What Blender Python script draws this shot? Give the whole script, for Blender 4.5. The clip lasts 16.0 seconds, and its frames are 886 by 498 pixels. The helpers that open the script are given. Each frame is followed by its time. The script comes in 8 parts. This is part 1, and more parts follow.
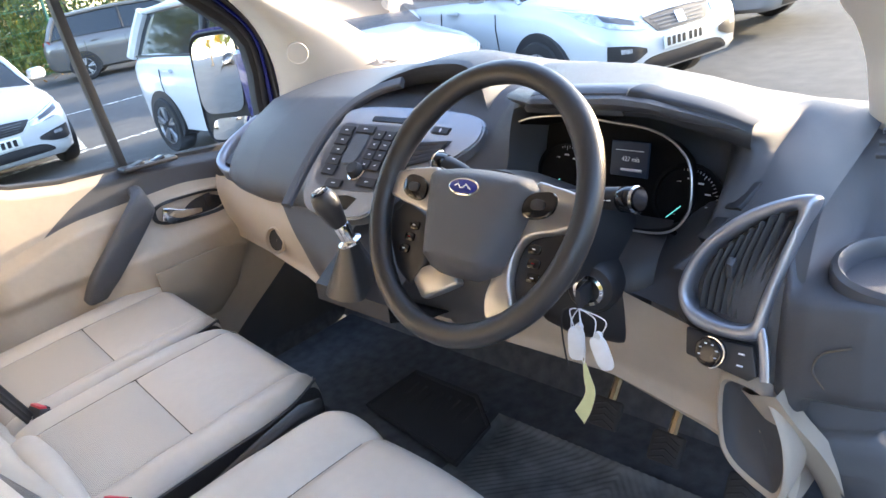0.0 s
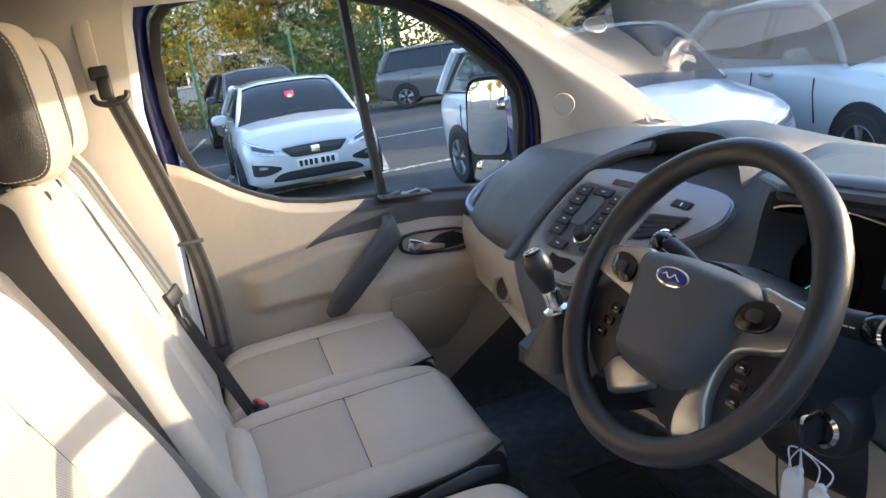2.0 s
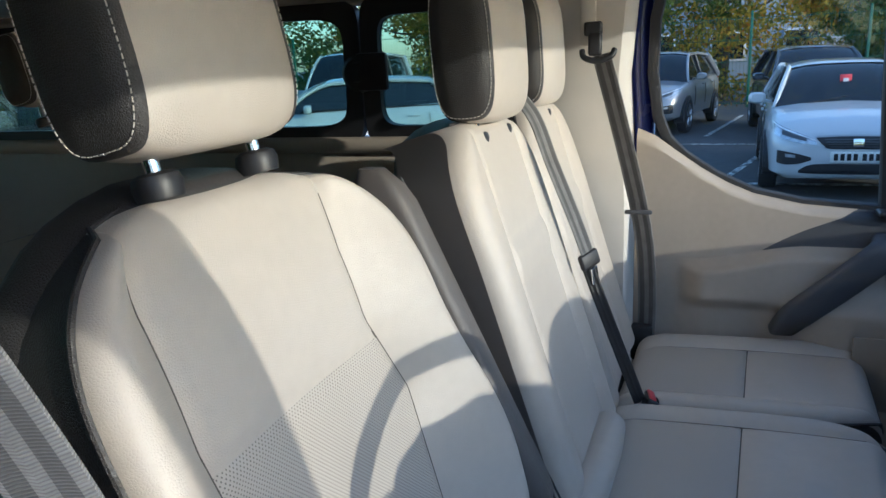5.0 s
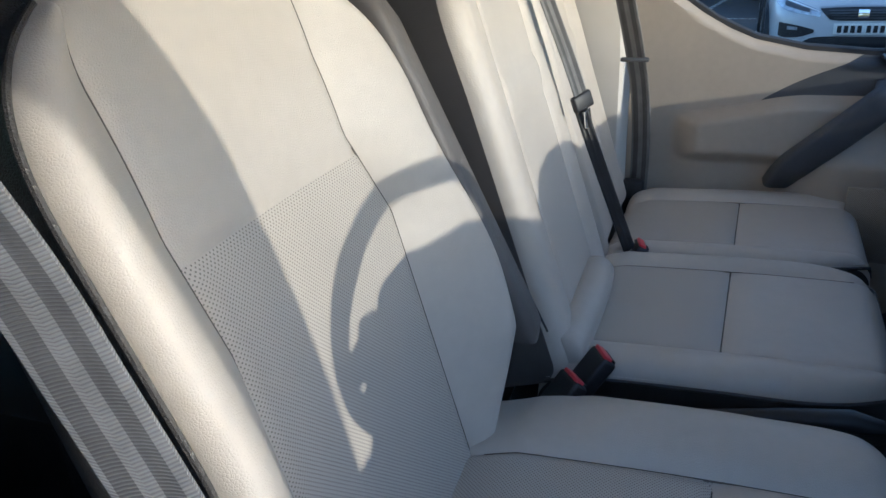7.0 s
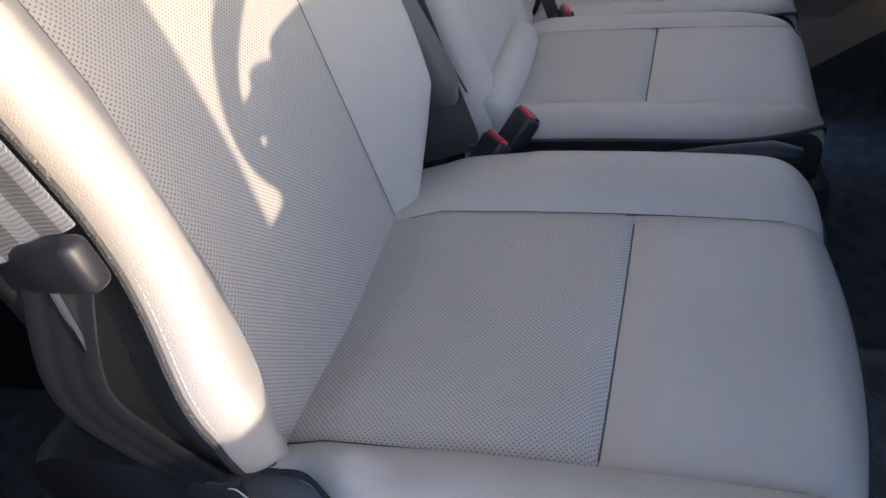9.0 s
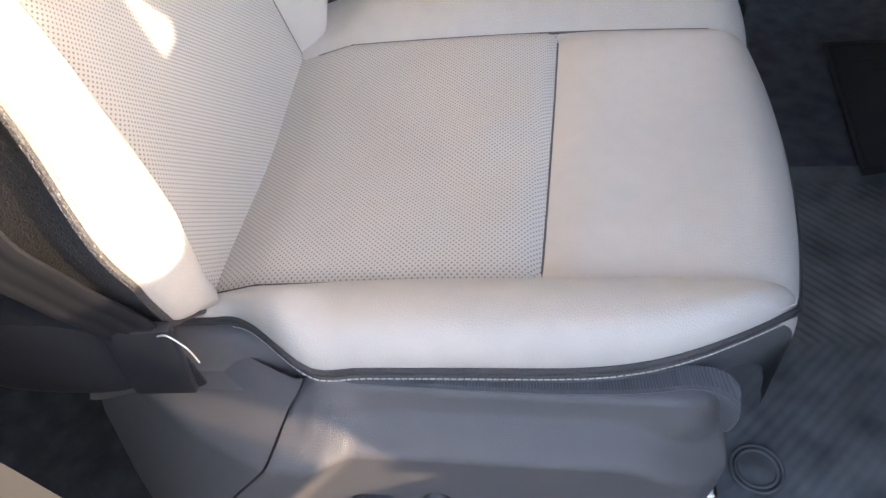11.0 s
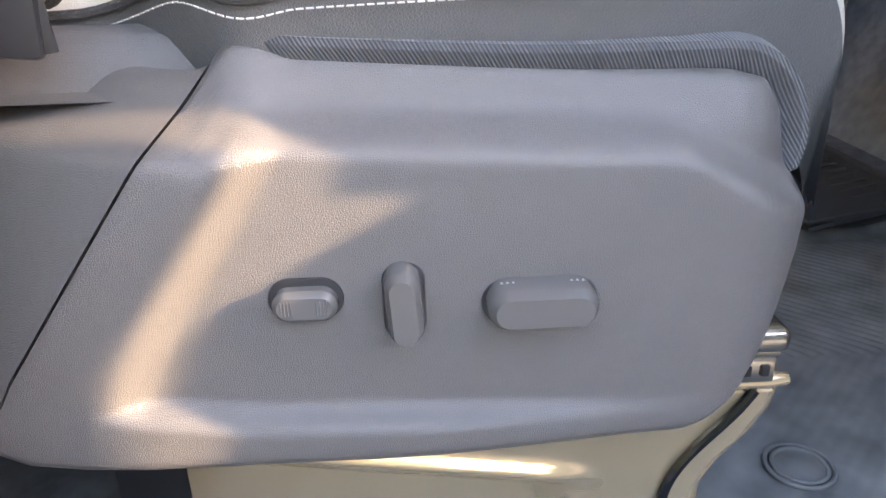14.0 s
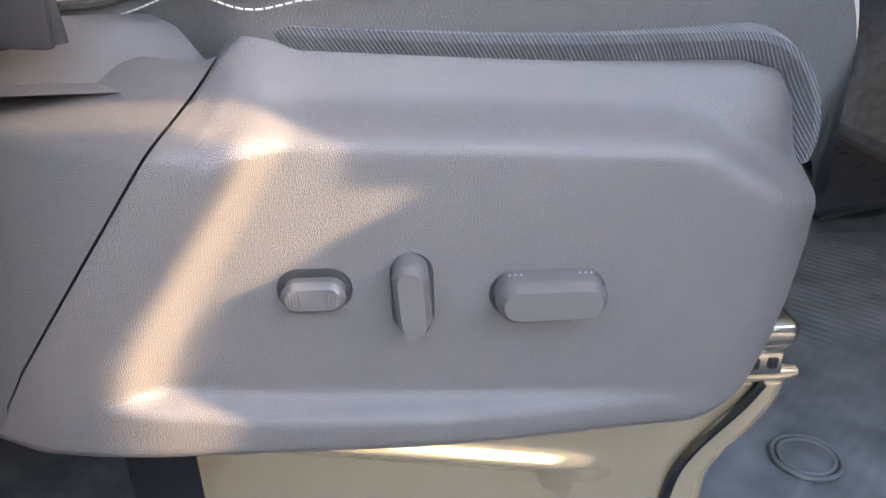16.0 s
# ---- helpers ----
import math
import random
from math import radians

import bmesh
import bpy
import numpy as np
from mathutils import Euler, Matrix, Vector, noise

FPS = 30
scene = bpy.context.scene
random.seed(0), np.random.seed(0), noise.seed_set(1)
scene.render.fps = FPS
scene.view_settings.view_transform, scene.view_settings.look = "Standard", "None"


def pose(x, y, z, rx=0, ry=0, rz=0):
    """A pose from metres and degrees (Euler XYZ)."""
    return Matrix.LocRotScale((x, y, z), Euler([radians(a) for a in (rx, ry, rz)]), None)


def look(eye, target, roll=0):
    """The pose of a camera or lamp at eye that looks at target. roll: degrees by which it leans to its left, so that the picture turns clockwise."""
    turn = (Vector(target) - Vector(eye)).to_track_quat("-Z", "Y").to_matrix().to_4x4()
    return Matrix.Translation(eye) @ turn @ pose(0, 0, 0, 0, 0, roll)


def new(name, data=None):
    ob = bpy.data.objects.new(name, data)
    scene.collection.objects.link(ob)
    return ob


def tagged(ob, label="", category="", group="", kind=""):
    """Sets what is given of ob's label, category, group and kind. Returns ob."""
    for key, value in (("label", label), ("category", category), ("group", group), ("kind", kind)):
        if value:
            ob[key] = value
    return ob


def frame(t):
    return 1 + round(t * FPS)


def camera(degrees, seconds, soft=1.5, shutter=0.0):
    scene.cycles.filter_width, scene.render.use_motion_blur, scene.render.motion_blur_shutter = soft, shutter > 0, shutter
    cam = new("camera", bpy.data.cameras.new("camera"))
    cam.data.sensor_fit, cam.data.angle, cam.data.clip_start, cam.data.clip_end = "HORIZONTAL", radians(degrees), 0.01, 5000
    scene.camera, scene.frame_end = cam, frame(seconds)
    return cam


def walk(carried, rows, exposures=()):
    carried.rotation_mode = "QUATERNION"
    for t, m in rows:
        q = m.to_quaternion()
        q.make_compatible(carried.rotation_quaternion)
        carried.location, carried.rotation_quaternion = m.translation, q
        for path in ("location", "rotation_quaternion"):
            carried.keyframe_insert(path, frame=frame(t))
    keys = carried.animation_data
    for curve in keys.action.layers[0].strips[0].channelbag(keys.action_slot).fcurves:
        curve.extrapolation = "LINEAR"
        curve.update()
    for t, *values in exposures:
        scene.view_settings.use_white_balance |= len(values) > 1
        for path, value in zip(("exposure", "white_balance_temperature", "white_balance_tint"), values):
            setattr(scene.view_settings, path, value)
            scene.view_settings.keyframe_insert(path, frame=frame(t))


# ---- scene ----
cam = camera(63.0, 16.0)
PATH = [
    (0, (1.048, 0.207, 1.677), (-0.33, 1.433, 0.903), -10.6),
    (0.5, (1.047, 0.222, 1.676), (-0.38, 1.405, 0.926), -10.5),
    (1, (1.055, 0.251, 1.679), (-0.458, 1.352, 0.974), -10.1),
    (1.5, (1.072, 0.301, 1.677), (-0.585, 1.225, 1.043), -9.2),
    (2, (1.039, 0.331, 1.669), (-0.769, 0.988, 1.121), -7.8),
    (2.5, (0.982, 0.36, 1.685), (-0.94, 0.667, 1.225), -5.7),
    (3, (0.944, 0.43, 1.686), (-1.012, 0.274, 1.299), -3.6),
    (3.5, (0.939, 0.475, 1.684), (-0.965, -0.02, 1.326), -2.3),
    (5.8, (0.936, 0.469, 1.612), (-0.864, -0.202, 1.056), -2.4),
    (6, (0.933, 0.468, 1.605), (-0.858, -0.197, 1.012), -2.4),
    (6.5, (0.928, 0.471, 1.585), (-0.836, -0.171, 0.894), -2.7),
    (7, (0.924, 0.473, 1.561), (-0.804, -0.142, 0.765), -2.8),
    (7.5, (0.924, 0.476, 1.534), (-0.764, -0.102, 0.63), -3.1),
    (8, (0.926, 0.482, 1.512), (-0.716, -0.054, 0.503), -3.8),
    (8.5, (0.924, 0.497, 1.481), (-0.668, -0.001, 0.377), -5.3),
    (9, (0.923, 0.504, 1.466), (-0.612, 0.062, 0.263), -6.4),
    (9.2, (0.92, 0.508, 1.455), (-0.595, 0.085, 0.219), -6.8),
    (11.3, (0.93, 0.475, 1.391), (-0.398, 0.307, -0.095), -7.0),
    (11.5, (0.965, 0.453, 1.362), (-0.402, 0.335, -0.092), -7.0),
    (11.7, (0.968, 0.467, 1.346), (-0.357, 0.305, -0.143), -8.8),
    (12, (1.021, 0.438, 1.284), (-0.433, 0.413, -0.088), -5.5),
    (12.5, (1.032, 0.439, 1.17), (-0.578, 0.468, -0.016), -3.7),
    (13, (1.038, 0.434, 1.063), (-0.716, 0.486, 0.103), -3.3),
    (13.5, (1.028, 0.436, 1.022), (-0.793, 0.516, 0.198), -2.2),
    (14, (1.027, 0.434, 1.024), (-0.805, 0.507, 0.224), -1.5),
    (14.5, (1.031, 0.434, 1.025), (-0.801, 0.504, 0.225), -1.2),
    (15, (1.027, 0.436, 1.027), (-0.799, 0.498, 0.213), -1.3),
    (15.5, (1.025, 0.437, 1.027), (-0.795, 0.492, 0.199), -1.3),
    (16, (1.026, 0.434, 1.027), (-0.79, 0.483, 0.192), -1.5),
]
EXPOSURES = [(0.0, 3.5, 6250, 19), (1.0, 3.35, 6250, 19), (1.6, 2.9, 6100, 18), (2.0, 2.5, 6000, 17), (2.5, 2.2, 5900, 17), (3.2, 1.7, 4900, 10), (7.0, 1.42, 5000, 11), (8.0, 1.6, 5250, 14), (8.5, 1.85, 5400, 18), (9.2, 2.35, 5800, 20), (11.3, 3.5, 6800, 21), (12.5, 4.0, 7200, 22), (14.0, 4.5, 7400, 22), (16.0, 4.55, 7400, 22)]
walk(cam, [(t, look(eye, target, roll)) for t, eye, target, roll in PATH], EXPOSURES)
SKY, SUN = 0.15, 1.15

# ---- world and sun ----
SUN_TO = Vector((0.286, 1.0, 0.264)).normalized()
world = bpy.data.worlds.new("sky")
world.use_nodes = True
scene.world = world
wn = world.node_tree.nodes
sky = wn.new("ShaderNodeTexSky")
sky.sky_type = "NISHITA"
sky.sun_disc = False
sky.sun_elevation = math.asin(SUN_TO.z)
sky.sun_rotation = math.atan2(SUN_TO.x, SUN_TO.y)
wn["Background"].inputs["Strength"].default_value = SKY
world.node_tree.links.new(sky.outputs[0], wn["Background"].inputs[0])
sun = new("sun", bpy.data.lights.new("sun", "SUN"))
sun.data.energy, sun.data.angle, sun.data.color = SUN, radians(0.6), (1.0, 0.83, 0.54)
sun.rotation_euler = (-SUN_TO).to_track_quat("-Z", "Y").to_euler()


# ---- materials ----
class Nodes:
    """A material's node tree, with short ways to add and wire nodes."""

    def __init__(self, name):
        self.m = bpy.data.materials.new(name)
        self.m.use_nodes = True
        self.n, self.l = self.m.node_tree.nodes, self.m.node_tree.links
        self.b = self.n["Principled BSDF"]

    def add(self, kind, *links, operation="", feature="", data_type=""):
        node = self.n.new("ShaderNode" + kind)
        if operation:
            node.operation = operation
        if feature:
            node.feature = feature
        if data_type:
            node.data_type = data_type
        for slot, value in links:
            self.put(node.inputs[slot], value)
        return node

    def put(self, socket, value):
        if isinstance(value, bpy.types.NodeSocket):
            self.l.new(value, socket)
        else:
            socket.default_value = value

    def math(self, op, a, b=0.0):
        return self.add("Math", (0, a), (1, b), operation=op).outputs[0]

    def coords(self, scale=1.0):
        c = self.add("TexCoord").outputs["Object"]
        return self.add("Mapping", (0, c), (3, (scale,) * 3 if isinstance(scale, (int, float)) else scale)).outputs[0]

    def noise(self, scale, detail=3.0, at=None):
        return self.add("TexNoise", ("Vector", at or self.coords()), ("Scale", scale), ("Detail", detail)).outputs[0]

    def ramp(self, value, *stops):
        r = self.add("ValToRGB", (0, value))
        while len(r.color_ramp.elements) < len(stops):
            r.color_ramp.elements.new(0.5)
        for e, (p, c) in zip(r.color_ramp.elements, stops):
            e.position, e.color = p, (*c, 1) if len(c) == 3 else c
        return r.outputs[0]

    def mix(self, f, a, b):
        node = self.add("Mix", data_type="RGBA")
        self.put(node.inputs[0], f)
        for slot, v in ((6, a), (7, b)):
            self.put(node.inputs[slot], (*v, 1) if isinstance(v, tuple) and len(v) == 3 else v)
        return node.outputs[2]

    def bump(self, height, strength, distance=0.001):
        prev = self.b.inputs["Normal"].links[0].from_socket if self.b.inputs["Normal"].links else None
        node = self.add("Bump", ("Height", height), ("Strength", strength), ("Distance", distance))
        if prev:
            self.l.new(prev, node.inputs["Normal"])
        self.put(self.b.inputs["Normal"], node.outputs[0])


def shade(c, k):
    return tuple(min(1.0, v * k) for v in c[:3])


def plain(name, color, rough=0.5, metal=0.0, vary=0.12, scale=9.0, grain=0.0, grain_scale=900.0, coat=0.0, spec=0.5):
    """Painted, moulded or metal surface: colour drifting at a large scale, grain relief and roughness at a fine one."""
    k = Nodes(name)
    big, fine = k.noise(scale, 3), k.noise(grain_scale, 2)
    k.put(k.b.inputs["Base Color"], k.ramp(big, (0.3, shade(color, 1 - vary)), (0.7, shade(color, 1 + vary))))
    k.put(k.b.inputs["Roughness"], k.math("ADD", k.math("MULTIPLY", big, 0.12), rough - 0.06))
    k.put(k.b.inputs["Metallic"], metal)
    k.put(k.b.inputs["Coat Weight"], coat)
    k.put(k.b.inputs["Coat Roughness"], 0.05)
    k.put(k.b.inputs["Specular IOR Level"], spec)
    if grain:
        k.bump(fine, grain, 0.0006)
    return k.m


def grained(name, color, rough, cell=0.0016, depth=0.5, vary=0.08, spec=0.5):
    """Leather or leather-grained plastic: pebbled cells, fine creases, slow tone drift."""
    k = Nodes(name)
    big, mid = k.noise(5.0, 4), k.noise(60.0, 3)
    k.put(k.b.inputs["Base Color"], k.ramp(k.math("ADD", k.math("MULTIPLY", big, 0.7), k.math("MULTIPLY", mid, 0.3)), (0.3, shade(color, 1 - vary)), (0.7, shade(color, 1 + vary))))
    k.put(k.b.inputs["Roughness"], k.math("ADD", k.math("MULTIPLY", mid, 0.07), rough - 0.035))
    k.put(k.b.inputs["Specular IOR Level"], spec)
    v = k.add("TexVoronoi", ("Vector", k.coords()), ("Scale", 1.0 / cell), feature="DISTANCE_TO_EDGE").outputs[0]
    k.bump(k.ramp(v, (0.0, (0, 0, 0)), (0.25, (1, 1, 1))), depth, cell * 0.25)
    k.bump(k.noise(35.0, 4), 0.12, 0.003)
    return k.m


def perforated(name, color, plane, pitch=0.0046):
    """Leather with rows of small punched holes; plane names the two axes along which they run."""
    k = Nodes(name)
    big = k.noise(5.0, 4)
    sep = k.add("SeparateXYZ", (0, k.coords())).outputs
    a, b = (k.math("DIVIDE", sep["XYZ".index(c)], pitch) for c in plane)

    def hole(shift):
        d = [k.math("SUBTRACT", k.math("FRACT", k.math("ADD", v, shift)), 0.5) for v in (a, b)]
        return k.math("ADD", k.math("MULTIPLY", d[0], d[0]), k.math("MULTIPLY", d[1], d[1]))

    near = k.math("MINIMUM", hole(0.0), hole(0.5))
    mask = k.ramp(near, (0.016, (1, 1, 1)), (0.036, (0, 0, 0)))
    base = k.ramp(big, (0.3, shade(color, 0.93)), (0.7, shade(color, 1.05)))
    k.put(k.b.inputs["Base Color"], k.mix(mask, base, shade(color, 0.38)))
    k.put(k.b.inputs["Roughness"], 0.5)
    k.bump(near, 0.5, 0.0012)
    k.bump(k.noise(30.0, 4), 0.15, 0.004)
    return k.m


def woven(name, color, axis=2, pitch=0.0016, rough=0.75, vary=0.1, stripes=0.0):
    """Webbing or ribbed cloth: threads as fine waves with broad woven stripes."""
    k = Nodes(name)
    c = k.coords()
    sep = k.add("SeparateXYZ", (0, c)).outputs
    diag = k.math("ADD", sep[axis], k.math("MULTIPLY", sep[(axis + 1) % 3], 0.6))
    wave = k.math("SINE", k.math("MULTIPLY", diag, 6.2832 / pitch))
    big = k.noise(40.0, 4)
    k.put(k.b.inputs["Base Color"], k.ramp(k.math("ADD", k.math("MULTIPLY", wave, 0.22), big), (0.2, shade(color, 1 - vary * 3)), (0.8, shade(color, 1 + vary * 2))))
    k.put(k.b.inputs["Roughness"], rough)
    k.put(k.b.inputs["Sheen Weight"], 0.2)
    k.bump(wave, 0.6, 0.0006)
    return k.m


def glass(name, tint=(1, 1, 1), rough=0.0, ior=1.45):
    k = Nodes(name)
    t = k.add("BsdfTransparent", (0, (*tint, 1)))
    g = k.add("BsdfGlossy", (0, (1, 1, 1, 1)), ("Roughness", rough))
    fr = k.add("Fresnel", ("IOR", ior))
    dust = k.math("MULTIPLY", k.noise(14.0, 5), 0.02)
    mixed = k.add("MixShader", (0, k.math("ADD", k.math("MULTIPLY", fr.outputs[0], 0.8), dust)), (1, t.outputs[0]), (2, g.outputs[0]))
    k.put(k.n["Material Output"].inputs[0], mixed.outputs[0])
    return k.m


def glow(name, color, strength):
    k = Nodes(name)
    k.put(k.b.inputs["Base Color"], (0.01, 0.01, 0.01, 1))
    k.put(k.b.inputs["Emission Color"], (*color, 1))
    k.put(k.b.inputs["Emission Strength"], strength)
    return k.m


def island(name, colors, rough=0.7, translucent=0.0):
    """Leaves and the like: each loose piece takes its own colour."""
    k = Nodes(name)
    r = k.add("NewGeometry").outputs["Random Per Island"]
    stops = [(i / (len(colors) - 1), c) for i, c in enumerate(colors)]
    k.put(k.b.inputs["Base Color"], k.ramp(r, *stops))
    k.put(k.b.inputs["Roughness"], rough)
    if translucent:
        t = k.add("BsdfTranslucent", (0, k.b.inputs["Base Color"].links[0].from_socket))
        mixed = k.add("MixShader", (0, translucent), (1, k.b.outputs[0]), (2, t.outputs[0]))
        k.put(k.n["Material Output"].inputs[0], mixed.outputs[0])
    return k.m


BEIGE, CHAR = (0.50, 0.44, 0.375), (0.040, 0.041, 0.046)
M = {
    "leather": grained("cream_leather", (0.53, 0.478, 0.415), 0.37, 0.0022, 0.35),
    "perf_seat": perforated("perforated_leather_flat", (0.51, 0.46, 0.395), "XY"),
    "perf_back": perforated("perforated_leather_upright", (0.51, 0.46, 0.395), "XZ"),
    "dark_leather": grained("charcoal_leather", (0.050, 0.047, 0.046), 0.40, 0.0024, 0.5),
    "taupe_leather": grained("taupe_leather", (0.125, 0.112, 0.104), 0.42, 0.0022, 0.4),
    "rim_leather": grained("black_wheel_leather", (0.026, 0.026, 0.028), 0.33, 0.0016, 0.25, 0.04, 0.6),
    "dash": grained("grey_dash_plastic", (0.074, 0.077, 0.087), 0.46, 0.0014, 0.6),
    "panel": grained("grey_seat_plastic", (0.120, 0.110, 0.106), 0.32, 0.0012, 0.55),
    "beige_plastic": grained("beige_trim_plastic", (0.43, 0.37, 0.30), 0.5, 0.0014, 0.4),
    "speaker_mesh": perforated("speaker_mesh", (0.36, 0.31, 0.25), "YZ", 0.004),
    "pillar_grey": plain("grey_lower_pillar_trim", (0.075, 0.074, 0.074), 0.5, grain=0.2),
    "light_trim": plain("pale_pillar_trim", (0.62, 0.58, 0.52), 0.7, vary=0.05, grain=0.25),
    "headliner": plain("headliner_cloth", (0.86, 0.82, 0.76), 0.95, vary=0.05, grain=0.4, grain_scale=1400),
    "black": plain("black_plastic", (0.020, 0.020, 0.023), 0.45, grain=0.15),
    "gloss_black": plain("gloss_black_plastic", (0.008, 0.008, 0.010), 0.12, vary=0.05),
    "rubber": plain("black_rubber", (0.034, 0.034, 0.037), 0.75, grain=0.3),
    "mat": plain("rubber_floor_mat", (0.155, 0.155, 0.152), 0.62, vary=0.4, scale=16, grain=0.3),
    "satin": plain("satin_silver_plastic", (0.46, 0.45, 0.44), 0.30, metal=0.75, vary=0.04),
    "blue_silver": plain("brushed_silver_trim", (0.33, 0.35, 0.40), 0.34, metal=0.7, vary=0.05),
    "chrome": plain("chrome", (0.85, 0.85, 0.86), 0.07, metal=1.0, vary=0.02),
    # gold base colour puts the reflection of warm sunlit ground into dark glossy steel
    "steel": plain("seat_steel_gold_reflection", (0.66, 0.51, 0.33), 0.19, metal=0.72, vary=0.06, coat=0.4),
    "zinc": plain("zinc_plated_steel", (0.55, 0.52, 0.45), 0.25, metal=1.0),
    "blue_paint": plain("dark_blue_car_paint", (0.012, 0.018, 0.15), 0.25, vary=0.05, coat=1.0),
    "white_paint": plain("white_car_paint", (0.57, 0.59, 0.61), 0.3, vary=0.02, scale=2, coat=1.0),
    "silver_paint": plain("silver_car_paint", (0.36, 0.36, 0.37), 0.32, metal=0.4, vary=0.03, coat=1.0),
    "dark_paint": plain("dark_car_paint", (0.018, 0.022, 0.035), 0.25, vary=0.05, coat=1.0),
    "grey_paint": plain("grey_car_paint", (0.16, 0.15, 0.145), 0.32, metal=0.4, vary=0.03, coat=1.0),
    "car_glass": plain("dark_car_glass", (0.012, 0.015, 0.018), 0.05, vary=0.2, spec=0.8),
    "tyre": plain("tyre_rubber", (0.020, 0.020, 0.021), 0.8, grain=0.2),
    "alloy": plain("alloy_wheel", (0.45, 0.45, 0.46), 0.3, metal=0.9),
    "lamp_glass": plain("headlamp_glass", (0.55, 0.58, 0.62), 0.08, metal=0.5, vary=0.3, scale=25),
    "red_lens": plain("red_lens", (0.45, 0.012, 0.015), 0.15),
    "amber_lens": plain("amber_lens", (0.6, 0.2, 0.02), 0.15),
    "plate_white": plain("number_plate_white", (0.80, 0.80, 0.76), 0.3, vary=0.03),
    "ink": plain("black_ink", (0.01, 0.01, 0.012), 0.5),
    "white_ink": plain("white_print", (0.75, 0.76, 0.78), 0.5, vary=0.02),
    "paper": plain("white_paper_tag", (0.82, 0.83, 0.84), 0.6, vary=0.04, scale=60),
    "green_paper": plain("pale_green_tag", (0.72, 0.80, 0.48), 0.6, vary=0.06, scale=40),
    "red_button": plain("red_buckle_button", (0.62, 0.055, 0.07), 0.4, vary=0.08, scale=80),
    "badge_blue": plain("badge_blue", (0.02, 0.03, 0.22), 0.2, coat=0.5),
    "belt": woven("grey_seat_belt_webbing", (0.20, 0.195, 0.19), 2, 0.0022),
    "belt_dark": woven("dark_stripe_webbing", (0.085, 0.083, 0.082), 2, 0.0022),
    "rib_cloth": woven("ribbed_grey_cloth", (0.075, 0.075, 0.080), 1, 0.0022, 0.9),
    "thread": plain("pale_stitching_thread", (0.62, 0.58, 0.52), 0.7),
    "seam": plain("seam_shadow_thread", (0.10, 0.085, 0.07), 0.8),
    "mirror": plain("mirror_silver", (0.93, 0.94, 0.95), 0.0, metal=1.0, vary=0.0),
    "pane": glass("clear_glass", (0.86, 0.90, 0.88)),
    "tint_pane": glass("tinted_rear_glass", (0.52, 0.66, 0.64)),
    "screen": glow("lcd_blue", (0.03, 0.10, 0.26), 0.006),
    "teal_glow": glow("needle_teal", (0.15, 0.8, 0.7), 0.12),
    "cloth_dark": plain("dark_carpet", (0.100, 0.106, 0.118), 0.95, vary=0.3, scale=30, grain=0.6, grain_scale=700),
}

M["key_grey"] = grained("smooth_grey_key_plastic", (0.105, 0.099, 0.096), 0.22, 0.0007, 0.12, 0.03)
M["cluster_black"] = plain("deep_black_dial_plastic", (0.005, 0.005, 0.006), 0.6, vary=0.1, spec=0.08)
M["dash_gloss"] = plain("smooth_grey_plastic", (0.075, 0.078, 0.088), 0.34, vary=0.08, scale=30)
M["black_soft"] = plain("soft_black_plastic", (0.022, 0.022, 0.025), 0.40, grain=0.1)
M["stack_silver"] = plain("silver_painted_plastic", (0.34, 0.36, 0.40), 0.24, metal=0.6, vary=0.04)
M["screen_pane"] = glass("windscreen_glass", (0.80, 0.84, 0.82), 0.0, 1.12)
M["grey_leather"] = grained("dark_grey_leather", (0.125, 0.123, 0.122), 0.36, 0.0019, 0.45)
M["fence_green"] = plain("green_powder_coat", (0.020, 0.11, 0.070), 0.5)
M["leaf_green"] = island("green_hedge_leaves", [(0.054, 0.109, 0.028), (0.093, 0.155, 0.039), (0.155, 0.202, 0.046), (0.248, 0.232, 0.046), (0.078, 0.132, 0.031)], 0.6, 0.3)
M["leaf_autumn"] = island("autumn_leaves", [(0.465, 0.295, 0.031), (0.600, 0.419, 0.046), (0.341, 0.295, 0.046), (0.155, 0.186, 0.039), (0.558, 0.248, 0.031)], 0.6, 0.35)
M["leaf_litter"] = island("fallen_leaves", [(0.465, 0.248, 0.078), (0.341, 0.171, 0.062), (0.589, 0.372, 0.124), (0.248, 0.139, 0.062)], 0.8)
M["bark"] = plain("grey_bark", (0.10, 0.08, 0.065), 0.9, vary=0.4, scale=20, grain=0.8, grain_scale=120)
M["render_wall"] = plain("pale_rendered_wall", (0.34, 0.39, 0.46), 0.8, vary=0.05, scale=2, grain=0.2)
M["brick_wall"] = plain("red_brick_wall", (0.30, 0.13, 0.09), 0.85, vary=0.25, scale=12, grain=0.4)
k = Nodes("worn_white_paint")
k.put(k.b.inputs["Base Color"], k.ramp(k.noise(9.0, 6), (0.42, (0.12, 0.12, 0.115)), (0.56, (0.62, 0.62, 0.58))))
k.put(k.b.inputs["Roughness"], 0.75)
M["worn_white"] = k.m
k = Nodes("asphalt")
big, mid, fine = k.noise(0.35, 5), k.noise(6.0, 4), k.noise(160.0, 2)
tone = k.math("ADD", k.math("MULTIPLY", big, 0.5), k.math("ADD", k.math("MULTIPLY", mid, 0.3), k.math("MULTIPLY", fine, 0.2)))
k.put(k.b.inputs["Base Color"], k.ramp(tone, (0.35, (0.050, 0.049, 0.050)), (0.65, (0.105, 0.102, 0.098))))
k.put(k.b.inputs["Roughness"], 0.85)
k.bump(fine, 0.5, 0.004)
M["asphalt"] = k.m


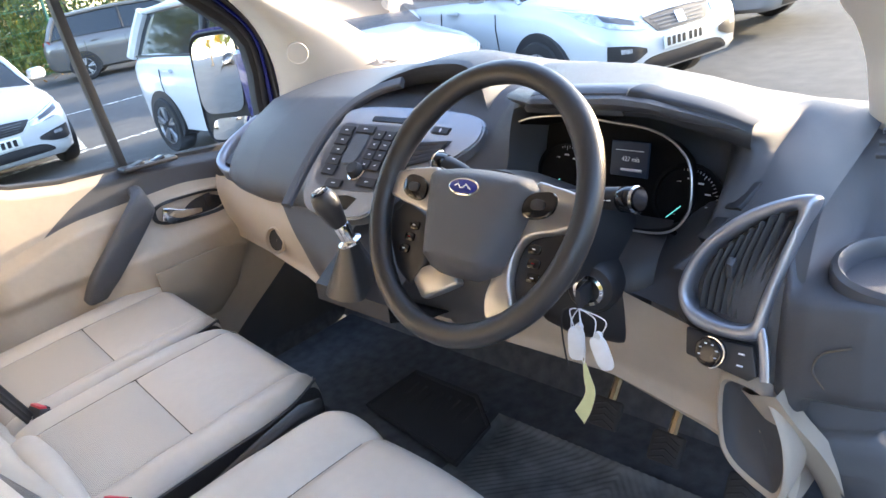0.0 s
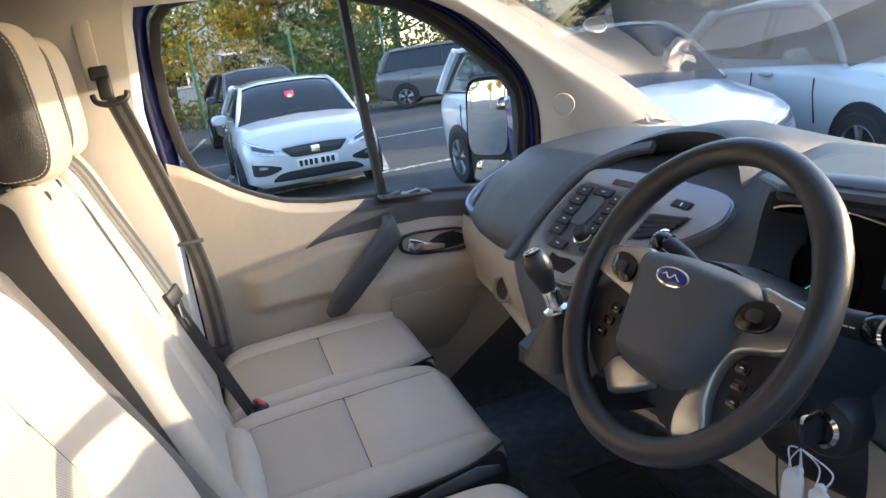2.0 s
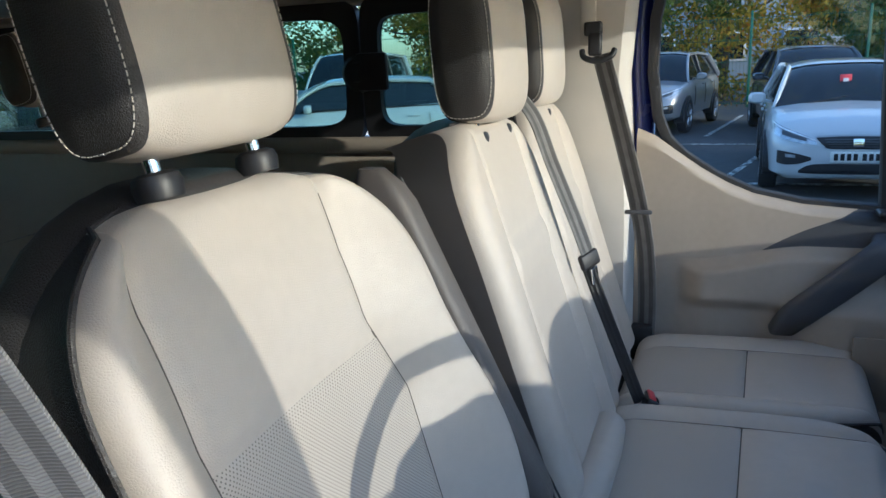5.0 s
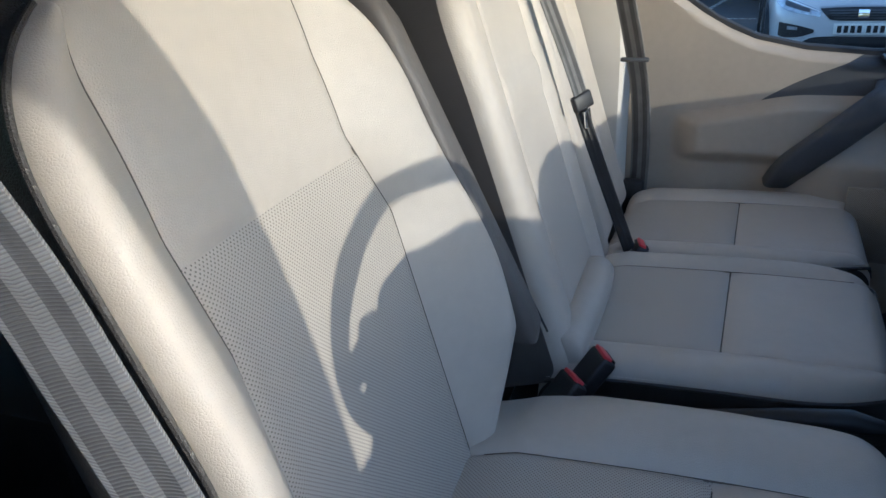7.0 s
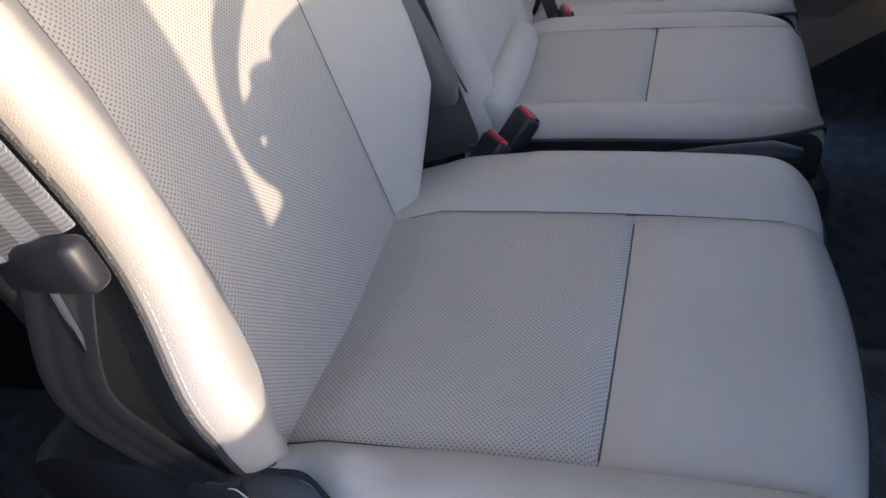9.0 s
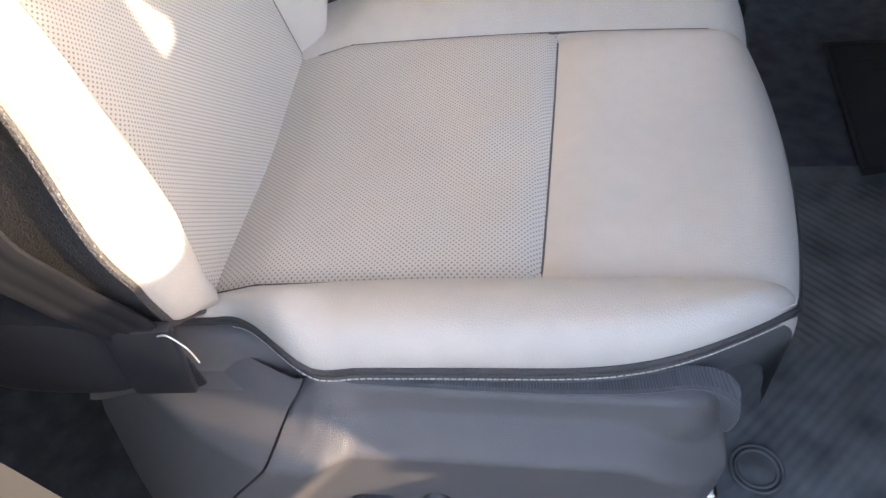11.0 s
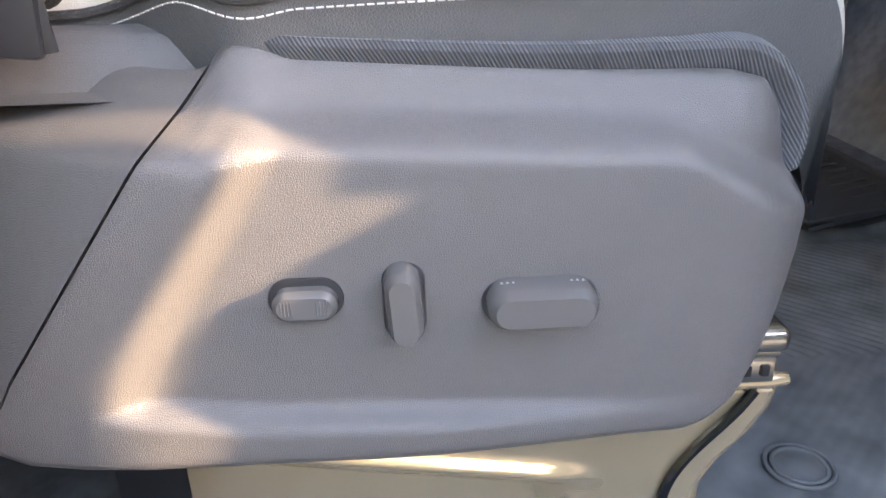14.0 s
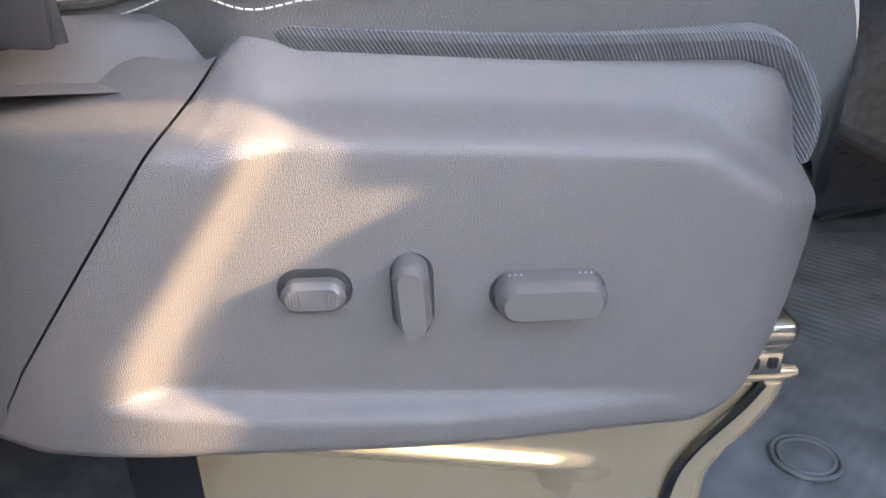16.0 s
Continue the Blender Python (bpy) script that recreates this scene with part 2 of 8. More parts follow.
# ---- mesh helpers ----
HOME = {}


def finish(bm, name, mats, smooth=38.0):
    """A mesh object in the scene from a bmesh, with smooth faces and sharp edges past an angle."""
    bmesh.ops.recalc_face_normals(bm, faces=bm.faces[:])
    lim = radians(smooth)
    for f in bm.faces:
        f.smooth = True
    for e in bm.edges:
        if len(e.link_faces) == 2 and e.calc_face_angle(0.0) > lim:
            e.smooth = False
    me = bpy.data.meshes.new(name)
    bm.to_mesh(me)
    bm.free()
    for m in mats if isinstance(mats, (list, tuple)) else [mats]:
        me.materials.append(M[m] if isinstance(m, str) else m)
    return new(name, me)


def thing(name, at=(0, 0, 0), label="", category="", group="", kind=""):
    ob = new(name)
    ob.empty_display_size = 0.1
    ob.location = at
    HOME[ob] = Matrix.Translation(at)
    return tagged(ob, label, category, group, kind)


def part(name, bm, mats, parent=None, label="", smooth=38.0, category="", kind="", group=""):
    ob = finish(bm, name, mats, smooth)
    if parent is not None:
        ob.parent = parent
        ob.matrix_parent_inverse = HOME.get(parent, Matrix()).inverted()
    return tagged(ob, label, category, group, kind)


def box(bm, c, s, r=0.004, seg=2, m=None):
    """A box of size s at c with rounded edges; m turns it about its centre."""
    t = bmesh.new()
    bmesh.ops.create_cube(t, size=1.0)
    for v in t.verts:
        v.co = Vector((v.co.x * s[0], v.co.y * s[1], v.co.z * s[2]))
    r = min(r, min(s) * 0.45)
    if r > 0:
        bmesh.ops.bevel(t, geom=t.edges[:], offset=r, segments=seg, profile=0.5, affect="EDGES")
    place = Matrix.Translation(c) @ (m.to_4x4() if m else Matrix())
    return merge(bm, t, place)


def merge(bm, t, place=None):
    """Adds bmesh t to bm."""
    if place:
        bmesh.ops.transform(t, matrix=place, verts=t.verts[:])
    me = bpy.data.meshes.new("tmp")
    t.to_mesh(me)
    t.free()
    bm.from_mesh(me)
    bpy.data.meshes.remove(me)
    return bm


def sheet(bm, nu, nv, fn, wrap_u=False, keep=None):
    """A grid of faces over (u, v) in 0..1 through fn."""
    rows = [[bm.verts.new(fn(i / nu, j / nv)) for i in range(nu if wrap_u else nu + 1)] for j in range(nv + 1)]
    for j in range(nv):
        for i in range(nu):
            a = (i + 1) % nu if wrap_u else i + 1
            if keep is None or keep((i + 0.5) / nu, (j + 0.5) / nv):
                bm.faces.new((rows[j][i], rows[j][a], rows[j + 1][a], rows[j + 1][i]))
    return rows


def spline(pts, n, closed=False):
    """Catmull-Rom through the points, n steps a span."""
    p = [Vector(q) for q in pts]
    out, k = [], len(p)
    for i in range(k if closed else k - 1):
        a, b, c, d = (p[(i + j) % k] if closed else p[min(max(i + j, 0), k - 1)] for j in (-1, 0, 1, 2))
        for s in range(n):
            t = s / n
            out.append(0.5 * (2 * b + (c - a) * t + (2 * a - 5 * b + 4 * c - d) * t * t + (3 * b - a - 3 * c + d) * t**3))
    return out if closed else out + [p[-1]]


def tube(bm, pts, r, n=8, closed=False, flat=None, up=None):
    """A round (or, with flat=(w, h), flat) section swept along the points; r may be a list."""
    p = [Vector(q) for q in pts]
    k = len(p)
    rings, side = [], None
    for i in range(k):
        d = (p[(i + 1) % k] - p[i - 1]) if closed else (p[min(i + 1, k - 1)] - p[max(i - 1, 0)])
        d.normalize()
        if up is not None:
            side = d.cross(Vector(up)).normalized()
        elif side is None:
            side = d.orthogonal().normalized()
        else:
            side = (side - d * side.dot(d)).normalized()
        top = side.cross(d)
        w, h = flat if flat else (1, 1)
        rr = r[i] if isinstance(r, (list, tuple)) else r
        ring = []
        for j in range(n):
            c, s = math.cos(2 * math.pi * (j + 0.5) / n), math.sin(2 * math.pi * (j + 0.5) / n)
            if flat:
                c, s = math.copysign(abs(c) ** 0.4, c), math.copysign(abs(s) ** 0.6, s)
            ring.append(bm.verts.new(p[i] + (side * c * w + top * s * h) * rr))
        rings.append(ring)
    for i in range(k if closed else k - 1):
        a, b = rings[i], rings[(i + 1) % k]
        for j in range(n):
            bm.faces.new((a[j], a[(j + 1) % n], b[(j + 1) % n], b[j]))
    if not closed:
        bm.faces.new(rings[0]), bm.faces.new(rings[-1][::-1])
    return bm


def lathe(bm, prof, at, axis, n=24, caps=True):
    """Profile of (radius, height) turned about an axis through at."""
    q = Vector(axis).normalized().to_track_quat("Z", "Y").to_matrix()
    rings = [[bm.verts.new(Vector(at) + q @ Vector((r * math.cos(2 * math.pi * j / n), r * math.sin(2 * math.pi * j / n), h))) for j in range(n)] for r, h in prof]
    for a, b in zip(rings, rings[1:]):
        for j in range(n):
            bm.faces.new((a[j], a[(j + 1) % n], b[(j + 1) % n], b[j]))
    if caps:
        bm.faces.new(rings[0][::-1]), bm.faces.new(rings[-1])
    return bm


def loft(bm, rings, closed=True, caps=True):
    """Skin over rings of equal length."""
    vs = [[bm.verts.new(p) for p in ring] for ring in rings]
    n = len(vs[0])
    for a, b in zip(vs, vs[1:]):
        for j in range(n if closed else n - 1):
            bm.faces.new((a[j], a[(j + 1) % n], b[(j + 1) % n], b[j]))
    if caps and closed:
        bm.faces.new(vs[0][::-1]), bm.faces.new(vs[-1])
    return vs


def plate(bm, pts, thick, r=0.002, seg=2):
    """A plate with the outline pts (3D, in one plane), given thickness along its normal, edges rounded."""
    t = bmesh.new()
    f = t.faces.new([t.verts.new(p) for p in pts])
    f.normal_update()
    nrm = f.normal.copy()
    ext = bmesh.ops.extrude_face_region(t, geom=[f])
    bmesh.ops.translate(t, vec=nrm * thick, verts=[v for v in ext["geom"] if isinstance(v, bmesh.types.BMVert)])
    bmesh.ops.recalc_face_normals(t, faces=t.faces[:])
    if r > 0:
        es = [e for e in t.edges if len(e.link_faces) == 2 and e.calc_face_angle(0) > 0.9]
        bmesh.ops.bevel(t, geom=es, offset=r, segments=seg, profile=0.5, affect="EDGES")
    return merge(bm, t)


def oval(a, b, n=28, e=2.0):
    """A superellipse of half-axes a, b."""
    out = []
    for j in range(n):
        c, s = math.cos(2 * math.pi * j / n), math.sin(2 * math.pi * j / n)
        out.append((a * math.copysign(abs(c) ** (2 / e), c), b * math.copysign(abs(s) ** (2 / e), s)))
    return out


def lerp_rows(keys, x):
    """Sections keyed by x, each a list of tuples: the one at x, eased between neighbours."""
    xs = [k for k, _ in keys]
    if x <= xs[0]:
        return keys[0][1]
    for (a, pa), (b, pb) in zip(keys, keys[1:]):
        if x <= b:
            t = (x - a) / (b - a)
            return [tuple(p + (q - p) * t for p, q in zip(m, n)) for m, n in zip(pa, pb)]
    return keys[-1][1]


def spline_rows(keys, n):
    """A short table of (value, place) drawn out smoothly."""
    return [(p.x, p.y) for p in spline([(a, b, 0) for a, b in keys], n)]


def stitch(bm, pts, length=0.005, gap=0.003, r=0.0007):
    """Stitches along a line of points, each a short thread."""
    p = [Vector(q) for q in pts]
    left, on = length, True
    for a, b in zip(p, p[1:]):
        d, at = (b - a).length, 0.0
        while d > 1e-6 and at < d:
            step = min(left, d - at)
            if on:
                tube(bm, [a.lerp(b, at / d), a.lerp(b, (at + step) / d)], r, 5)
            at += step
            left -= step
            if left <= 1e-6:
                on = not on
                left = length if on else gap
    return bm


def steps(marks, counts):
    """Positions along marks, each span cut into its count; first and last spans crowd towards the ends."""
    out = []
    for i, (a, b, n) in enumerate(zip(marks, marks[1:], counts)):
        for j in range(n):
            t = j / n
            if i == 0 and len(counts) > 1:
                t = 1 - math.cos(t * math.pi / 2) if n > 3 else t
            elif i == len(counts) - 1 and len(counts) > 1:
                t = math.sin(t * math.pi / 2)
            elif len(counts) == 1:
                t = 0.5 - 0.5 * math.cos(t * math.pi)
            out.append(a + (b - a) * t)
    return out + [marks[-1]]


def pillow(place, width, v0, v1, height, zones, r=0.04, depth=0.10, front_r=None, back_r=None, seams=None, crosses=(), nu=(16, 40, 16), nv=(40, 40), tuck=0.012):
    """Upholstery over a plan in local x, y. width(y) gives the left and right edge, seams(y) the seams between, crosses the
    cross seams, height(x, y) the crown, zones(x, y, edge) the name of the piece a face belongs to. Edges roll over by r and
    go down by depth. Gives a bmesh for each name."""
    fr, br = front_r or r, back_r or r
    ys = steps([v0, *crosses, v1], nv if crosses else (sum(nv),))
    pts = {}
    skirt = 3
    rows = len(ys) - 1
    cols = sum(nu)
    for j in range(-skirt, rows + skirt + 1):
        jj = min(max(j, 0), rows)
        y = ys[jj]
        xl, xr = width(y)
        mid = sorted(seams(y)) if seams else []
        xs = steps([xl, *mid, xr], nu if mid else (cols,))
        for i in range(-skirt, cols + skirt + 1):
            ii = min(max(i, 0), cols)
            x = xs[ii]
            z = height(x, y)
            for d, rad in (((x - xl), r), ((xr - x), r), ((y - v0), br), ((v1 - y), fr)):
                if d < rad:
                    z -= rad - math.sqrt(max(0.0, rad * rad - (rad - d) ** 2))
            down = max(ii - i, i - ii, jj - j, j - jj, 0)
            inn = tuck * down / skirt
            pts[i, j] = place @ Vector((x + (inn if x < (xl + xr) / 2 else -inn) * (i != ii), y, z - depth * down / skirt)), x, y, down
    made, verts = {}, {}
    for j in range(-skirt, rows + skirt):
        for i in range(-skirt, cols + skirt):
            corners = [(i, j), (i + 1, j), (i + 1, j + 1), (i, j + 1)]
            mx, my = (sum(pts[c][k] for c in corners) / 4 for k in (1, 2))
            edge = max(pts[c][3] for c in corners)
            if (i < 0 or i >= cols) and (j < 0 or j >= rows):
                continue
            z = zones(mx, my, edge)
            bm = made.setdefault(z, bmesh.new())
            vv = verts.setdefault(z, {})
            q = []
            for c in corners:
                if c not in vv:
                    vv[c] = bm.verts.new(pts[c][0])
                q.append(vv[c])
            bm.faces.new(q)
    return made


def groove(d, depth=0.004, w=0.006):
    return -depth * math.exp(-(d / w) ** 2)


def words(name, text, size, place, mat, parent, extrude=0.0004):
    """Raised lettering in the built-in font, centred at place."""
    cu = bpy.data.curves.new(name, "FONT")
    cu.body, cu.size, cu.extrude, cu.align_x, cu.align_y = text, size, extrude, "CENTER", "CENTER"
    tmp = bpy.data.objects.new("tmp", cu)
    me = bpy.data.meshes.new_from_object(tmp)
    bpy.data.objects.remove(tmp)
    me.transform(place)
    me.materials.append(M[mat])
    ob = new(name, me)
    if parent is not None:
        ob.parent = parent
        ob.matrix_parent_inverse = HOME.get(parent, Matrix()).inverted()
    return ob


def axes(o, x, y):
    """A frame at o with the given x axis and y axis (made square)."""
    x = Vector(x).normalized()
    z = x.cross(Vector(y)).normalized()
    y = z.cross(x)
    return Matrix.Translation(o) @ Matrix((x, y, z)).transposed().to_4x4()

# ---- the van: shell ----
MID = 0.06  # the van's centre line in x


def flip(x):
    return 2 * MID - x


def side_wall(name, sx, label):
    """A rear side wall with three window openings; sx turns the left wall into the right one."""
    def X(x):
        return x if sx > 0 else flip(x)
    bm = bmesh.new()

    def slab(y0, y1, z0, z1, x=-0.90, t=0.07, r=0.012):
        y1 = y1 if sx > 0 else min(y1, 0.04)
        box(bm, (X(x), (y0 + y1) / 2, (z0 + z1) / 2), (t, y1 - y0, z1 - z0), r)
    slab(-2.75, 0.22, 0.50, 1.455)
    slab(-2.75, 0.22, 1.80, 1.95)
    slab(-0.02, 0.22, 1.45, 1.81)
    slab(-1.16, -1.02, 1.45, 1.81)
    slab(-2.75, -2.30, 1.45, 1.81)
    # a soft padded roll under the windows
    tube(bm, [(X(-0.862), y, 1.435) for y in (-2.6, -1.8, -1.0, -0.3, 0.2)], 0.022, 10)
    tube(bm, [(X(-0.862), y, 1.83) for y in (-2.6, -1.8, -1.0, -0.3, 0.2)], 0.02, 10)
    return part(name, bm, "beige_plastic", None, label, kind="structure", category="wall")


side_wall("wall_west", 1, "beige plastic side wall trim of the rear cabin with windows")
side_wall("wall_east", -1, "beige plastic side wall trim of the rear cabin with windows")


def side_window(name, y0, y1, sx, split=None):
    def X(x):
        return x if sx > 0 else flip(x)
    th = thing(name, (X(-0.9), (y0 + y1) / 2, 1.45), "tinted side window in a black rubber surround", "window", kind="structure")
    z0, z1, c = 1.455, 1.80, 0.05
    bm = bmesh.new()
    spans = [(y0, y1)] if split is None else [(y0, split - 0.022), (split + 0.022, y1)]
    for a, b in spans:
        out = [(a, z0), (b, z0), (b, z1), (a, z1)]
        n, ring_o, ring_i = 8, [], []
        cy, cz, hy, hz = (a + b) / 2, (z0 + z1) / 2, (b - a) / 2, (z1 - z0) / 2
        for p, q in oval(1, 1, 40, 9.0):
            ring_o.append((p, q))
        for xx, (k, kz) in ((-0.866, (1.0, 1.0)),):
            o = [Vector((X(xx), cy + p * (hy + 0.02), cz + q * (hz + 0.02))) for p, q in ring_o]
            i = [Vector((X(xx), cy + p * (hy - 0.028), cz + q * (hz - 0.030))) for p, q in oval(1, 1, 40, 7.0)]
            i2 = [Vector((X(xx - 0.03), v.y, v.z)) for v in i]
            o2 = [Vector((X(xx - 0.03), v.y, v.z)) for v in o]
            loft(bm, [o2, o, i, i2], True, False)
    part("window_frame", bm, "black", th)
    for a, b in spans:
        bm = bmesh.new()
        box(bm, (X(-0.885), (a + b) / 2, (z0 + z1) / 2), (0.004, b - a, z1 - z0), 0)
        ob = part("pane", bm, "tint_pane", th)
        ob.visible_shadow = False
    return th


window_front = side_window("window_1", -1.02, -0.02, 1, -0.385)
side_window("window_2", -2.30, -1.16, 1)
side_window("window_3", -1.02, -0.02, -1, -0.385)
side_window("window_4", -2.30, -1.16, -1)
# the round finger latch of the sliding pane
bm = bmesh.new()
lathe(bm, [(0.044, 0), (0.050, 0.008), (0.049, 0.024), (0.038, 0.034), (0.012, 0.036)], (-0.872, -0.385, 1.625), (1, 0, 0), 20)
box(bm, (-0.845, -0.345, 1.628), (0.022, 0.09, 0.098), 0.012)
box(bm, (-0.832, -0.385, 1.628), (0.012, 0.02, 0.05), 0.004)
part("window_latch", bm, "black", window_front, "black plastic sliding window latch")

# rear end, floor, roof
bm = bmesh.new()
box(bm, (MID, -2.78, 0.95), (1.9, 0.06, 0.95), 0.01)
box(bm, (MID, -2.78, 1.88), (1.9, 0.06, 0.14), 0.01)
for s in (-1, 1):
    box(bm, (MID + s * 0.85, -2.78, 1.6), (0.2, 0.06, 0.5), 0.01)
part("wall_south", bm, "beige_plastic", None, "plain tailgate trim with a rear window", kind="structure", category="wall")
tail = thing("window_5", (MID, -2.78, 1.42), "tinted tailgate window", "window", kind="structure")
bm = bmesh.new()
box(bm, (MID, -2.78, 1.62), (1.52, 0.005, 0.42), 0)
part("pane", bm, "tint_pane", tail).visible_shadow = False

bm = bmesh.new()
box(bm, (MID, -0.52, 0.53), (1.86, 4.5, 0.06), 0.006)
part("floor", bm, "cloth_dark", None, "dark carpeted cab floor", kind="structure", category="floor")

bm = bmesh.new()


def roof_pt(u, v):
    x = MID + (u - 0.5) * 1.78
    y = -2.8 + v * 3.78
    e = abs(u - 0.5) * 2
    return Vector((x, y, 1.885 - 0.05 * max(0, (e - 0.75) / 0.25) ** 2 + groove(y - 0.15, 0.006, 0.006) - 0.02 * max(0, (v - 0.93) / 0.07) ** 2))


sheet(bm, 40, 90, roof_pt)
sheet(bm, 4, 4, lambda u, v: Vector((MID + (u - 0.5) * 1.9, -2.85 + v * 3.85, 1.96)))
part("ceiling", bm, "headliner", None, "cream cloth headliner with a cross seam", kind="structure", category="ceiling")

# B-pillars and A-pillars
def pillar_b(name, sx):
    def X(x):
        return x if sx > 0 else flip(x)
    bm = bmesh.new()
    keys = [(0.52, 0.14, 0.33, -0.83), (1.0, 0.14, 0.33, -0.82), (1.30, 0.13, 0.33, -0.80), (1.60, 0.12, 0.315, -0.775), (1.80, 0.06, 0.335, -0.745), (1.89, -0.02, 0.36, -0.70)]
    rings = []
    for z, a, b, x in keys:
        if sx < 0:
            a, b = a - 0.14, min(b, 0.234 if z < 1.2 else 0.15)
            x = -0.64 - 0.03 * max(0, z - 1.2) if z < 1.7 else x
        rings.append([Vector((X(x - 0.10), a, z)), Vector((X(x), a, z)), Vector((X(x + 0.01), (a + b) / 2, z)), Vector((X(x), b - 0.02, z)), Vector((X(x - 0.03), b, z)), Vector((X(x - (0.10 if sx > 0 else 0.18 if z < 1.2 else 0.06)), b - (0 if sx > 0 else 0.02), z))])
    loft(bm, rings)
    bmesh.ops.bevel(bm, geom=[e for e in bm.edges if e.calc_face_angle(0) > 0.6], offset=0.012, segments=3, affect="EDGES")
    return part(name, bm, "light_trim" if sx > 0 else "pillar_grey", None, "moulded door pillar trim", kind="structure", category="pillar")


pillar_b("wall_pillar_west", 1)
pillar_b("wall_pillar_east", -1)
bm = bmesh.new()
tube(bm, [(0.822, 0.226, z) for z in (0.56, 0.7, 0.85, 0.95, 1.05)], 0.017, 14)
tube(bm, [(0.800, 0.229, z) for z in (0.56, 0.7, 0.85, 0.95, 1.05)], 0.006, 8)
part("trim_door_seal", bm, "black_soft", None, "black rubber door seal on the pillar", kind="structure", category="trim")
bm = bmesh.new()
box(bm, (0.885, 0.150, 0.80), (0.085, 0.13, 0.50), 0.02, 3)
part("trim_painted_pillar", bm, "blue_paint", None, "dark blue painted door pillar", kind="structure", category="trim")

# the line of the side glass edge and of the windscreen edge, bottom to top
GLASS_EDGE = [(-0.82, 1.352, 1.33), (-0.82, 1.352, 1.46), (-0.822, 1.30, 1.59), (-0.828, 1.15, 1.742), (-0.845, 0.92, 1.835), (-0.84, 0.70, 1.865)]
SCREEN_EDGE = [(-0.63, 1.66, 1.330), (-0.66, 1.50, 1.475), (-0.675, 1.33, 1.595), (-0.68, 1.16, 1.715), (-0.68, 1.04, 1.800), (-0.67, 0.95, 1.865)]


# driver's side: the door frame is swung away, so the pillar is slimmer and reaches down to the dashboard end
GLASS_EDGE_E = [(0.850, 1.18, 1.30), (0.858, 1.18, 1.40), (0.868, 1.18, 1.47), (0.868, 1.16, 1.52), (0.866, 1.12, 1.58), (0.864, 0.98, 1.72), (0.860, 0.72, 1.865)]
SCREEN_EDGE_E = [(0.765, 1.25, 1.30), (0.760, 1.234, 1.417), (0.757, 1.22, 1.463), (0.753, 1.19, 1.504), (0.746, 1.154, 1.537), (0.737, 1.03, 1.66), (0.76, 0.92, 1.80)]


def pillar_a(name, sx):
    bm = bmesh.new()
    n = 24
    ge, se = spline(GLASS_EDGE if sx > 0 else GLASS_EDGE_E, 5), spline(SCREEN_EDGE if sx > 0 else SCREEN_EDGE_E, 5)
    rows = []
    for g, s in zip(ge, se):
        row = []
        for k in range(n + 1):
            t = k / n
            p = g.lerp(s, t)
            inward = 0.05 * math.sin(math.pi * t) ** 0.7
            k = 1.0 if sx > 0 else 0.3
            p = p + Vector((0.75 * inward * sx * k, -0.55 * inward * k, -0.25 * inward * k))
            row.append(p)
        rows.append([g + Vector((-0.03 * (sx > 0), 0.02, 0.0))] + row + [s + Vector((0.0, 0.05, 0.02))])
    loft(bm, rows, False, False)
    return part(name, bm, "light_trim", None, "pale grey windscreen pillar trim", kind="structure", category="pillar")


pillar_a("wall_screen_pillar_west", 1)
pillar_a("wall_screen_pillar_east", -1)
# outer skin of the screen pillars, roof edge and sills
bm = bmesh.new()
for sx in (1, -1):
    for e in ((GLASS_EDGE, SCREEN_EDGE) if sx > 0 else (GLASS_EDGE_E[2:], SCREEN_EDGE_E[2:])):
        k = 0.022 if sx > 0 else 0.012
        pts = [Vector((p[0] - 0.03 if sx > 0 else p[0] - 0.012 if e[0][0] > 0.85 else p[0] + 0.02, p[1] + 0.03, p[2] + 0.02)) for p in e]
        tube(bm, spline(pts, 3), k, 8)
    tube(bm, [(-0.90 if sx > 0 else flip(-0.90), y, 1.90) for y in (-2.7, -1, 0, 0.7)], 0.04, 8)
part("trim_body_edge", bm, "blue_paint", None, "dark blue painted body edge", kind="structure", category="trim")


# windscreen
def screen_pt(u, v):
    row = spline(SCREEN_EDGE, 4)
    p = row[int(round(v * (len(row) - 1)))]
    x = p.x + u * (flip(p.x) - p.x)
    bulge = 1 - (2 * u - 1) ** 2
    low = max(0.0, 1 - v * 5)
    return Vector((x, p.y + 0.03 + 0.10 * bulge - 0.10 * low * max(0.0, u - 0.45), p.z + 0.02 + 0.03 * bulge * v - 0.17 * low))


screen = thing("window_6", (MID, 1.7, 1.35), "clear curved windscreen", "window", kind="structure")
bm = bmesh.new()
sheet(bm, 30, 20, screen_pt)
part("pane", bm, "screen_pane", screen, smooth=80).visible_shadow = False
bm = bmesh.new()
tube(bm, [screen_pt(u / 20, 0.0) + Vector((0, 0.0, -0.01)) for u in range(21)], 0.022, 8)
part("seal", bm, "rubber", screen)

